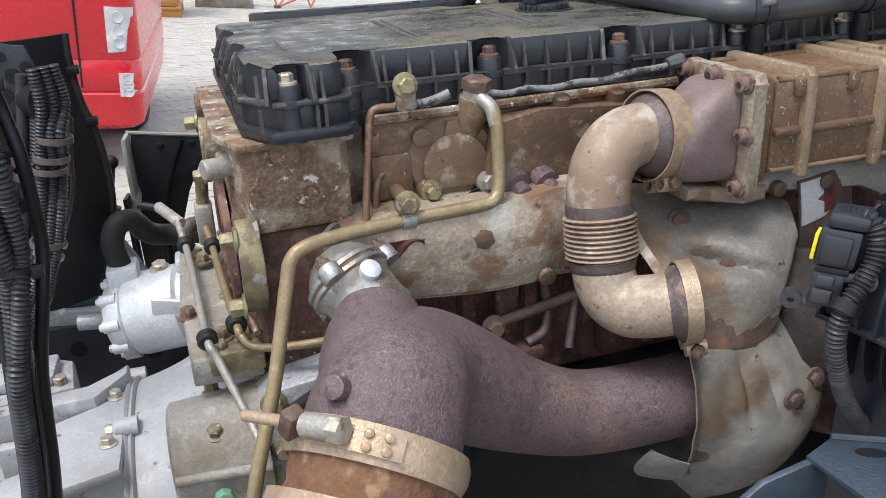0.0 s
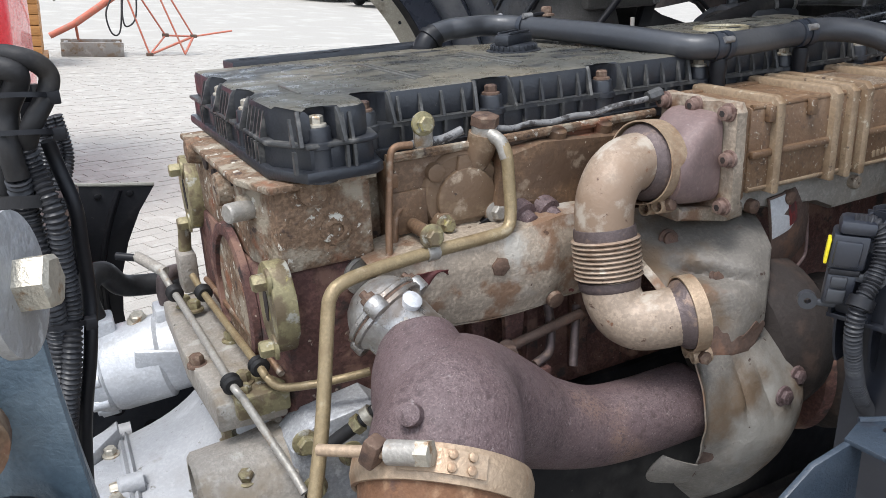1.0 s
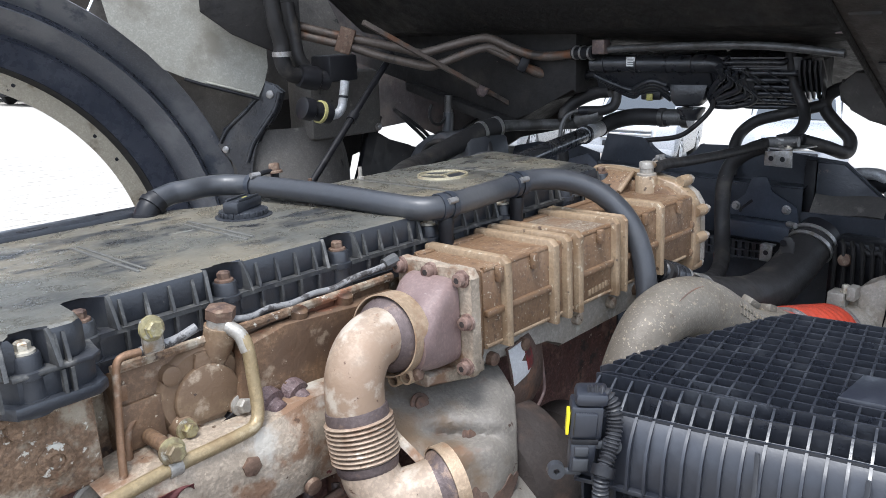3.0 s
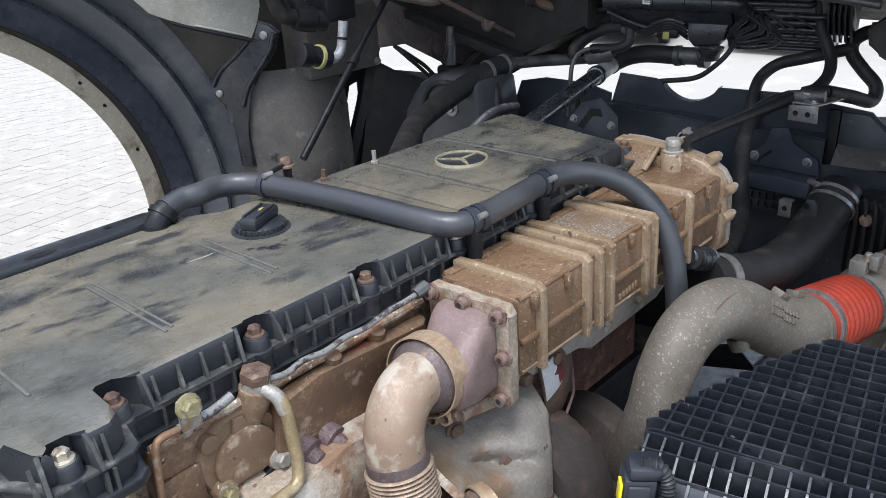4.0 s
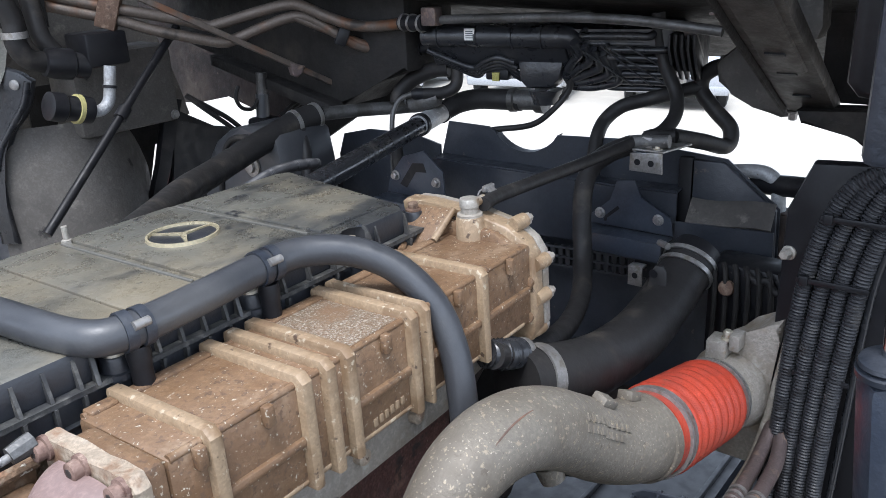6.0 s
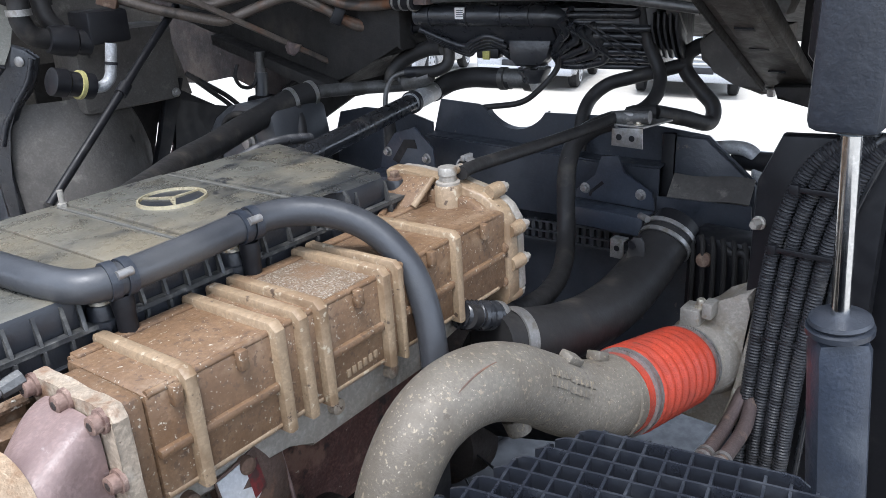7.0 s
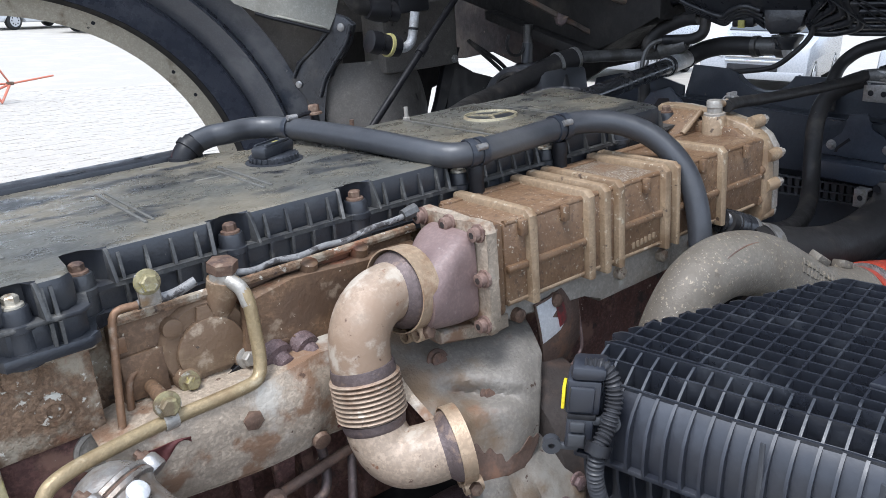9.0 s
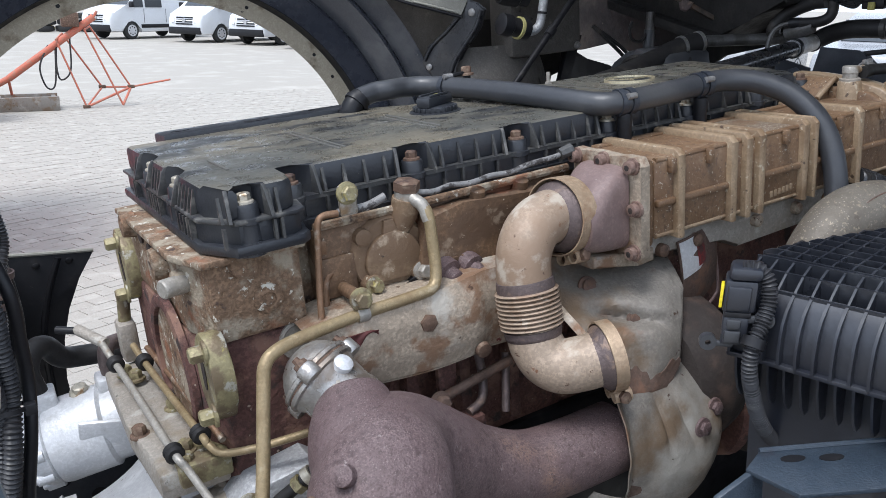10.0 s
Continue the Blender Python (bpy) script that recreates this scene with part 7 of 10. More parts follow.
for k in range(7):
    part("rib", tube([(1.400, -0.212 - 0.018 * k, 1.212), (1.384, -0.222 - 0.018 * k, 1.200), (1.380, -0.226 - 0.018 * k, 1.15), (1.380, -0.226 - 0.018 * k, 1.06)], 0.0045, 4, 8), M_underbody, corner)
part("wavy_edge", tube([(1.392, -0.270, 1.205), (1.388, -0.290, 1.196), (1.386, -0.305, 1.203), (1.384, -0.320, 1.187), (1.382, -0.335, 1.192)], 0.006, 5, 10), M_rubber, corner)
part("stud", turned(bmesh.new(), (1.384, -0.244, 1.178), (-1, 0, 0.3), [(0, 0.0135), (0.008, 0.012), (0.009, 0.006)], 14), M_rustbolt, corner, "round rusty stud")
arm = thing("silver_pipe", "bright bent aluminium pipe at the radiator corner", "pipe", (1.6, -0.24, 1.2))
part("pipe", tube([(1.60, -0.165, 1.310), (1.60, -0.200, 1.315), (1.60, -0.226, 1.313), (1.60, -0.243, 1.298), (1.60, -0.249, 1.270), (1.595, -0.251, 1.20)], 0.013, 6, 16), M_alu, arm)
solo("cross_tube", rod(bmesh.new(), (1.62, -0.20, 1.288), (1.54, -0.42, 1.318), 0.019, segs=18), M_deep, "black painted cross tube beside the radiator", "tube")

# ---- hoses that hang from the cab ----
for pts, r, lab in (
    ([(1.49, 0.058, 1.30), (1.50, 0.062, 1.335), (1.52, 0.068, 1.364), (1.55, 0.068, 1.391), (1.57, 0.043, 1.416), (1.58, -0.003, 1.431), (1.60, -0.05, 1.444), (1.62, -0.09, 1.455)], 0.0132, "curved black rubber hose rising to the cab"),
    ([(1.55, -0.030, 1.59), (1.55, -0.034, 1.552), (1.55, -0.046, 1.502), (1.54, -0.075, 1.452), (1.51, -0.087, 1.421), (1.47, -0.083, 1.401), (1.425, -0.076, 1.397)], 0.0122, "black rubber hose hanging in front of the radiator"),
    ([(1.622, -0.130, 1.494), (1.62, -0.108, 1.487), (1.62, -0.090, 1.470), (1.62, -0.090, 1.444), (1.62, -0.118, 1.412), (1.612, -0.150, 1.384), (1.592, -0.152, 1.357), (1.53, -0.131, 1.376), (1.46, -0.106, 1.397)], 0.0142, "S-shaped black rubber hose at the radiator"),
):
    solo("heater_hose", tube(pts, r, 8, 18), M_rubber, lab, "hose", group="cab hoses")
solo("cable", tube([(1.50, 0.330, 1.350), (1.50, 0.286, 1.361), (1.52, 0.215, 1.373), (1.53, 0.174, 1.402), (1.55, 0.147, 1.441), (1.55, 0.14, 1.48)], 0.006, 6, 10), M_rubber, "thin black cable looping under the cab", "cable")
cab_pipe = thing("heater_outlet", "dull metal pipe end with a hose clamp under the cab", "pipe", (1.64, -0.16, 1.49))
part("pipe", tube([(1.622, -0.122, 1.492), (1.63, -0.15, 1.497), (1.64, -0.19, 1.502), (1.65, -0.23, 1.505)], 0.012, 5, 14), M_dull, cab_pipe)
part("clamp", ring_band(bmesh.new(), (1.6225, -0.126, 1.4925), (0.2, -1, 0.15), 0.0168, 0.008, 0.0025, 20), M_ringsteel, cab_pipe)

# ---- charge-air pipe ----
charge = thing("charge_air_pipe", "thick weathered grey cast charge-air pipe elbow", "pipe", (0.61, -0.22, 1.0))
CH = [(0.660, -0.150, 0.96, 0.037), (0.632, -0.195, 1.03, 0.0370), (0.603, -0.243, 1.15, 0.0375), (0.617, -0.248, 1.205, 0.0380), (0.654, -0.250, 1.247, 0.0395), (0.700, -0.253, 1.262, 0.0415), (0.750, -0.257, 1.257, 0.0430), (0.799, -0.261, 1.236, 0.0440), (0.845, -0.266, 1.206, 0.0450), (0.894, -0.276, 1.172, 0.0475), (0.940, -0.287, 1.151, 0.0510), (0.985, -0.295, 1.137, 0.0530)]
part("elbow", tube(CH, 0.044, 10, 40), M_charge, charge, "", 60)
part("end_bead", turned_open(bmesh.new(), (0.968, -0.292, 1.142), (0.94, -0.17, -0.27), [(-0.004, 0.050), (-0.003, 0.0555), (0.004, 0.0555), (0.006, 0.050)], 40), M_charge, charge)
def on_pipe(k, f, deg, lift):
    """A place on the elbow's skin: between rows k and k + 1, turned from the top towards the camera side."""
    a, b = V(*CH[k][:3]), V(*CH[k + 1][:3])
    t = (b - a).normalized()
    r = CH[k][3] * (1 - f) + CH[k + 1][3] * f + lift
    side = t.cross(V(0, 0, 1)).normalized()
    top = side.cross(t)
    return a.lerp(b, f) + (top * math.cos(radians(deg)) + side * math.sin(radians(deg))) * r, t, side, top
seam = [on_pipe(k, f, d, 0.0) for k, f, d in ((2, 0.2, 58), (2, 0.9, 56), (3, 0.7, 52), (4, 0.4, 46), (5, 0.0, 40), (5, 0.8, 34), (6, 0.6, 30))]
part("mould_seam", tube([q[0] for q in seam], 0.0012, 6, 8), M_flake, charge, "dark casting seam")
def skin_box(k, f, deg, w, h, t, lift, name, mat=None, bev=0.0):
    p, d, s, u = on_pipe(k, f, deg, lift)
    n = (u * math.cos(radians(deg)) + s * math.sin(radians(deg))).normalized()
    m = Matrix((d, n.cross(d), n)).transposed().to_4x4()
    part(name, box(bmesh.new(), -w, w, -h, h, -0.002, t, bev, Matrix.Translation(p) @ m), mat or M_charge, charge)
skin_box(8, 0.35, 12, 0.013, 0.010, 0.008, 0.0, "cast_tab", None, 0.002)
skin_box(9, 0.9, -12, 0.010, 0.011, 0.010, 0.0, "cast_tab", None, 0.002)
for k in range(9):
    skin_box(7 if k < 4 else 8, (0.30 + 0.19 * k) % 1.0 if k < 4 else 0.06 + 0.17 * (k - 4), 52, 0.0032, 0.0045, 0.0014, 0.0, "cast_mark")
    if k < 8:
        skin_box(7 if k < 4 else 8, (0.25 + 0.19 * k) % 1.0 if k < 4 else 0.02 + 0.17 * (k - 4), 68, 0.0030, 0.0040, 0.0014, 0.0, "cast_mark")
part("foot_boss", turned(bmesh.new(), (0.80, -0.262, 1.19), (0.1, -0.35, -1), [(0, 0.016), (0.02, 0.014), (0.022, 0.009)], 16), M_charge, charge)
red_hose = thing("charge_air_hose", "bright orange-red ribbed silicone hose with steel rings", "hose", (1.1, -0.31, 1.06))
r0, r1 = V(0.975, -0.2935, 1.140), V(1.205, -0.2985, 1.085)
HK, HL = 1.08, 1.16
prof = [(0.0, 0.050), (0.012, 0.0505)]
for k in range(8):
    d = 0.024 + k * 0.0195
    prof += [(d, 0.0505), (d + 0.004, 0.0545), (d + 0.008, 0.0565), (d + 0.012, 0.0545), (d + 0.016, 0.0505)]
prof += [(0.188, 0.0505), (0.201, 0.050)]
prof = [(d * HL, r * HK) for d, r in prof]
part("hose", turned(bmesh.new(), r0, r1 - r0, prof, 44), M_red, red_hose, "", 60)
for d in (0.014, 0.024, 0.184, 0.191):
    part("wire_ring", turned_open(bmesh.new(), r0 + (r1 - r0).normalized() * d * HL, r1 - r0, [(-0.0022, 0.0505 * HK), (-0.0022, 0.0545 * HK), (0.0022, 0.0545 * HK), (0.0022, 0.0505 * HK)], 36), M_ringsteel, red_hose)
cooler_tank = thing("intercooler_tank", "grey cast aluminium intercooler end with clip", "intercooler", (1.26, -0.34, 0.95))
part("inlet", turned(bmesh.new(), r1 - (r1 - r0).normalized() * 0.01, r1 - r0, [(0, 0.049), (0.02, 0.050), (0.05, 0.058), (0.08, 0.066), (0.10, 0.068)], 32), M_alugrime, cooler_tank)
part("casting", slab(bmesh.new(), [(-0.268, 1.130), (-0.318, 1.160), (-0.345, 1.185), (-0.368, 1.200), (-0.366, 1.165), (-0.352, 1.10), (-0.352, 0.95), (-0.26, 0.95), (-0.25, 1.08)], 1.262, 1.33, "x", bevel=0.008), M_alugrime, cooler_tank)
part("clip", box(bmesh.new(), 1.232, 1.268, -0.300, -0.270, 1.122, 1.158, 0.003, None), M_line, cooler_tank, "bright folded steel clip")
part("clip_fold", box(bmesh.new(), 1.236, 1.264, -0.318, -0.302, 1.146, 1.172, 0.003, None), M_line, cooler_tank, "bright folded steel clip")
part("clip_bolt", hexbolt(bmesh.new(), (1.25, -0.296, 1.158), (0, 0, 1), 0.007, 0.012), M_bolt, cooler_tank)
part("edge_pipe", tube([(1.285, -0.372, 1.215), (1.275, -0.372, 1.16), (1.262, -0.368, 1.10), (1.25, -0.362, 1.04), (1.23, -0.352, 0.98), (1.18, -0.345, 0.955)], 0.0060, 6, 14), M_alugrime, cooler_tank, "pale cast edge of the tank")
pair = thing("coolant_line_pair", "pair of dark metal lines with spring clamps", "pipe", (1.1, -0.37, 1.0))
for dy in (0, 0.024):
    part("line", tube([(1.255, -0.372 - dy * 0.5, 1.040), (1.20, -0.372 - dy, 1.015), (1.13, -0.375 - dy, 1.010), (1.03, -0.380 - dy, 1.02)], 0.0105, 5, 12), M_collar, pair)
    for k in range(3):
        part("spring_clamp", ring_band(bmesh.new(), (1.10 - 0.013 * k, -0.3765 - dy, 1.0125), (1, 0, -0.05), 0.0108, 0.006, 0.0025, 18), M_ringsteel, pair)

# ---- air filter box with its grid lid ----
PLAN = [(0.345, -0.368), (0.372, -0.350), (0.400, -0.343), (0.440, -0.349), (0.477, -0.358), (0.540, -0.375), (0.600, -0.393), (0.655, -0.411), (0.690, -0.432), (0.702, -0.490), (0.708, -0.560), (0.712, -0.66), (0.72, -0.86), (0.47, -0.90), (0.432, -0.70), (0.404, -0.58), (0.380, -0.50), (0.363, -0.435), (0.352, -0.390)]
LID = 1.310
airbox = thing("air_filter_box", "black ribbed plastic air filter box with grid lid", "air filter", (0.6, -0.55, 0.95))


def shrink(poly, d):
    c = (sum(p[0] for p in poly) / len(poly), sum(p[1] for p in poly) / len(poly))
    out = []
    for x, y in poly:
        l = math.hypot(x - c[0], y - c[1])
        out.append((c[0] + (x - c[0]) * (l - d) / l, c[1] + (y - c[1]) * (l - d) / l))
    return out


def inside_spans(poly, p, d):
    """Where the line p + s * d runs inside the outline."""
    hits = []
    for (ax, ay), (bx, by) in zip(poly, poly[1:] + poly[:1]):
        ex, ey = bx - ax, by - ay
        det = d[0] * -ey + d[1] * ex
        if abs(det) < 1e-9:
            continue
        s = ((ax - p[0]) * -ey + (ay - p[1]) * ex) / det
        k = (d[0] * (ay - p[1]) - d[1] * (ax - p[0])) / det
        if 0 <= k < 1:
            hits.append(s)
    hits.sort()
    return list(zip(hits[::2], hits[1::2]))


bm = bmesh.new()
rings = [[bm.verts.new((x, y, LID - d)) for x, y in shrink(PLAN, g)] for d, g in ((0.046, 0.012), (0.052, 0.010), (0.060, 0.008), (0.070, 0.006), (0.084, 0.004))]
for a, b in zip(rings, rings[1:]):
    for k in range(len(a)):
        bm.faces.new((a[k], b[k], b[(k + 1) % len(a)], a[(k + 1) % len(a)]))
bm.faces.new(rings[0])
bm.faces.new(rings[-1][::-1])
bmesh.ops.recalc_face_normals(bm, faces=bm.faces)
part("body", bm, M_plastic, airbox, "rounded wall between the fins", 60)
part("lower_body", slab(bmesh.new(), shrink(PLAN, 0.016), 0.95, 1.236, bevel=0.006), M_plastic, airbox)
UD, VD = Vector((0.22, -0.975)).normalized(), Vector((0.975, 0.22)).normalized()
org = Vector((0.395, -0.343))
# the grid's last two rows step down towards the finned wall
GRID = [(x + 0.034, y + 0.009) if i > 12 or i == 0 else (x + 0.018, y + 0.002) if i == 1 else (x, y) for i, (x, y) in enumerate(PLAN)]
for d, o, name in ((UD, VD, "cross_bar"), (VD, UD, "long_bar")):
    for k in range(-6, 40):
        p = org + o * (0.008 + 0.0186 * k)
        for a, b in inside_spans(GRID, p, d):
            if b - a < 0.04:
                continue
            q = p + d * a
            ang = math.degrees(math.atan2(d.y, d.x))
            bm = slab(bmesh.new(), [(0.002, -0.045), (0.002, -0.005), (0.010, -0.001), (0.016, 0.0), (b - a - 0.016, 0.0), (b - a - 0.012, -0.001), (b - a - 0.004, -0.007), (b - a - 0.004, -0.045)], -0.0012, 0.0012, "y")
            part(name, bm, M_gridrib, airbox, place=pose(q.x, q.y, LID - (0 if name == "cross_bar" else 0.0008), 0, 0, ang))
# the wall that faces the back of the truck: two stepped rims, a convex drum and upright fins
wall = [Vector(p) for p in PLAN[13:]] + [Vector(PLAN[0])]
out = Vector((-0.967, -0.253))
DRUM = [(-0.002, -0.020), (0.004, -0.026), (0.010, -0.034), (0.0155, -0.046), (0.0190, -0.062), (0.0205, -0.076), (0.0195, -0.087)]
step_bar = finish("partition", slab(bmesh.new(), [(-0.037, -0.045), (-0.037, -0.001), (-0.020, -0.007), (-0.018, -0.008), (-0.002, -0.019), (0.0, -0.021), (0.0, -0.045)], -0.0012, 0.0012, "y"), M_gridrib)
fin = finish("fin", slab(bmesh.new(), [(-0.004, -0.087), (-0.004, -0.021)] + [(o + 0.0085 * min(1, 0.15 + k * 0.3), z) for k, (o, z) in enumerate(DRUM)], -0.0014, 0.0014, "y"), M_plastic)
low_fin = finish("lower_fin", slab(bmesh.new(), [(-0.02, -0.150), (-0.02, -0.092), (0.012, -0.092), (0.010, -0.115), (0.004, -0.138), (-0.004, -0.150)], -0.0013, 0.0013, "y"), M_plastic)
turn = math.degrees(math.atan2(out.y, out.x))
left = 0.006
for n, (a, b) in enumerate(zip(wall, wall[1:])):
    d = (b - a).normalized()
    along_deg = math.degrees(math.atan2(d.y, d.x))
    span = (b - a).length
    for off, top in ((-0.036, -0.0005), (-0.019, -0.0075), (0.0, -0.020)):
        q = a + out * off
        part("rim", box(bmesh.new(), -0.001, span + 0.001, -0.0013, 0.0013, -0.045, top), M_gridrib, airbox, place=pose(q.x, q.y, LID, 0, 0, along_deg))
    bm = bmesh.new()
    rows = [[bm.verts.new((*(p + out * o), LID + z)) for o, z in DRUM] for p in (a - d * 0.0006, b + d * 0.0006)]
    for k in range(len(DRUM) - 1):
        bm.faces.new((rows[0][k], rows[0][k + 1], rows[1][k + 1], rows[1][k]))
    bmesh.ops.recalc_face_normals(bm, faces=bm.faces)
    part("drum_wall", bm, M_plastic, airbox, "smooth convex wall between the fins", 60)
    s = left
    while s < span:
        q = a + d * s
        part("partition", None, None, airbox, data=step_bar, place=pose(q.x, q.y, LID, 0, 0, turn))
        part("fin", None, None, airbox, data=fin, place=pose(q.x, q.y, LID, 0, 0, turn))
        if q.y > -0.56:
            part("lower_fin", None, None, airbox, data=low_fin, place=pose(q.x, q.y, LID, 0, 0, turn))
        s += 0.0168
    left = s - span
    q = a + out * 0.012
    part("ledge", box(bmesh.new(), -0.001, span + 0.001, -0.014, 0.014, -0.0025, 0.0025, 0.001), M_plastic, airbox, place=pose(q.x, q.y, 1.2205, 0, 0, along_deg))
# pale clip straps down the side
for q in ((0.410, -0.615), (0.392, -0.53)):
    part("strap", box(bmesh.new(), -0.001, 0.001, -0.0022, 0.0022, -0.30, 0.0, 0.0004, pose(q[0] - 0.0275, q[1] - 0.007, 1.292)), M_hose, airbox, "grey plastic strap")
part("lid_socket", slab(bmesh.new(), [(0.475, -0.560), (0.540, -0.560), (0.552, -0.615), (0.487, -0.615)], LID - 0.012, LID + 0.004, bevel=0.003), M_plastic, airbox, "flat plate set into the grid")

sensor = thing("air_sensor", "black air sensor plug with yellow lock on the filter box", "sensor", (0.31, -0.38, 1.25))
SM = Matrix(((0.64, 0.77, 0.10, 0.320), (-0.77, 0.64, -0.02, -0.387), (0.0, 0.0, 1.0, 1.279), (0, 0, 0, 1)))
def boxed(name, b, mat, bev=0.003, label=""):
    return part(name, box(bmesh.new(), *b, bev, SM), mat, sensor, label)
boxed("housing", (-0.0155, 0.0155, -0.010, 0.022, -0.006, 0.027), M_plastic)
boxed("front_face", (-0.012, 0.010, -0.0135, -0.0095, -0.002, 0.022), M_plastic, 0.002)
boxed("shoulder", (-0.0125, 0.019, -0.012, 0.020, 0.027, 0.0405), M_plastic, 0.005)
boxed("waist", (-0.0125, 0.0125, -0.0115, 0.018, -0.0105, -0.005), M_deep, 0.001)
boxed("plug", (-0.0135, 0.0115, -0.011, 0.018, -0.040, -0.010), M_plastic)
boxed("latch", (-0.0095, 0.004, -0.015, -0.010, -0.021, -0.0115), M_hose, 0.0015)
boxed("latch", (-0.0105, 0.005, -0.0145, -0.010, -0.036, -0.0235), M_hose, 0.0015)
boxed("lock", (-0.019, -0.0158, -0.009, 0.006, -0.002, 0.021), M_yellow, 0.001, "bright yellow locking tab")
part("ear", turned_open(bmesh.new(), SM @ V(-0.025, -0.006, -0.039), (-0.65, -0.75, 0), [(-0.003, 0.003), (-0.003, 0.0085), (0.005, 0.0085), (0.005, 0.003)], 18), M_hose, sensor)
boxed("ear_arm", (-0.022, 0.0, -0.008, -0.002, -0.044, -0.038), M_hose, 0.002)
part("ear", turned_open(bmesh.new(), SM @ V(0.025, -0.010, -0.010), (-0.65, -0.75, 0), [(-0.003, 0.0035), (-0.003, 0.009), (0.005, 0.009), (0.005, 0.0035)], 18), M_hose, sensor)
boxed("ear_arm", (0.008, 0.020, -0.010, -0.004, -0.016, -0.008), M_hose, 0.002)
boxed("mounting_flange", (-0.010, 0.024, 0.018, 0.026, -0.03, 0.03), M_plastic, 0.003)
conduit = thing("wiring_conduit", "grey-black corrugated conduit curving off the sensor", "cable", (0.33, -0.41, 1.1))
part("conduit", tube([(0.3230, -0.3870, 1.3155), (0.3320, -0.3990, 1.3155), (0.3355, -0.4070, 1.3050), (0.3330, -0.4120, 1.2870), (0.3220, -0.4150, 1.2670), (0.3080, -0.4170, 1.2510), (0.3040, -0.4170, 1.2270), (0.3120, -0.4150, 1.1970), (0.3350, -0.4090, 1.1520), (0.3750, -0.3990, 1.1070), (0.4300, -0.3890, 1.0720)], 0.0070, 8, 14, waves=(0.0040, 0.0013)), M_conduit, conduit)
part("tape", ring_band(bmesh.new(), (0.308, -0.417, 1.251), (0.5, 0.1, 0.8), 0.0085, 0.010, 0.003, 16), M_deep, conduit)
solo("green_wire", tube([(0.50, -0.20, 1.06), (0.512, -0.215, 1.045), (0.513, -0.22, 1.02), (0.50, -0.22, 1.005)], 0.0028, 6, 8), M_green, "thin green wire behind the heat shield", "wire")

# ---- step bracket in front of the air box ----
step = thing("step_bracket", "blue-grey folded steel bracket with slotted holes, shade in its colour", "bracket", (0.3, -0.48, 1.05), base=F @ Matrix.Translation((-0.018, -0.012, -0.017)))
part("top_plate", slab(bmesh.new(), [(0.268, -0.452), (0.300, -0.440), (0.455, -0.520), (0.440, -0.57), (0.408, -0.575), (0.275, -0.505)], 1.170, 1.175, bevel=0.001), M_step_shaded, step)
part("side_plate", slab(bmesh.new(), [(0.18, 1.07), (0.19, 1.135), (0.228, 1.163), (0.275, 1.173), (0.285, 1.173), (0.29, 1.07)], -0.458, -0.452, "y", bevel=0.001), M_step_shaded, step)
part("lower_plate", slab(bmesh.new(), [(0.18, -0.46), (0.29, -0.46), (0.44, -0.58), (0.30, -0.60)], 1.064, 1.07, bevel=0.001), M_step_shaded, step)
for x, y, a in ((0.315, -0.466, -25), (0.345, -0.485, -25), (0.395, -0.535, -25)):
    bm = slab(bmesh.new(), [(0.012 * math.cos(k * math.pi / 8), 0.0055 * math.sin(k * math.pi / 8)) for k in range(16)], 0, 0.0008)
    part("slot", bm, M_deep, step, "dark slotted hole", place=pose(x, y, 1.1748, 0, 0, a))
part("bolt", hexbolt(bmesh.new(), (0.215, -0.459, 1.105), (0, -1, 0.2), 0.010, 0.010), M_ybolt, step)
part("edge_lip", tube([(0.3, -0.44, 1.1755), (0.38, -0.481, 1.1755), (0.455, -0.52, 1.1755)], 0.003, 3, 8), M_step_shaded, step)

# ---- flywheel housing and gearbox ----
bell = thing("flywheel_housing", "grey cast aluminium flywheel housing, dusty and grimy", "gearbox housing", (-0.3, 0.1, 0.62), base=F @ Matrix.Translation((0.012, 0.0, 0.004)))
def shell(x0, r0, x1, r1, cy=0.115, cz=0.718, n=12):
    prof = []
    for k in range(n + 1):
        u = k / n
        s = 0.35 * u + 0.65 * u ** 3
        prof.append((x0 + (x1 - x0) * u, r0 + (r1 - r0) * s))
    return turned(bmesh.new(), (0, cy, cz), (1, 0, 0), prof, 64)
part("bell", shell(-0.312, 0.232, -0.150, 0.33), M_housing, bell, "", 60)
part("rear_cone", shell(-0.62, 0.150, -0.318, 0.228), M_housing, bell, "", 60)
part("joint_flange", turned(bmesh.new(), (-0.322, 0.115, 0.718), (1, 0, 0), [(0, 0.234), (0.004, 0.240), (0.008, 0.237), (0.0085, 0.2355), (0.0125, 0.240), (0.016, 0.235)], 64), M_housing, bell)
for a in (58, 102, 24):
    y, z = 0.115 + 0.238 * math.cos(radians(a)), 0.718 + 0.238 * math.sin(radians(a))
    part("flange_bolt", hexbolt(bmesh.new(), (-0.326, y, z), (-1, 0, 0), 0.0085, 0.011), M_bolt, bell)
    part("bolt_pad", turned(bmesh.new(), (-0.345, y, z), (1, 0, 0), [(0.015, 0.010), (0.018, 0.0135), (0.045, 0.0135)], 14), M_housing, bell)
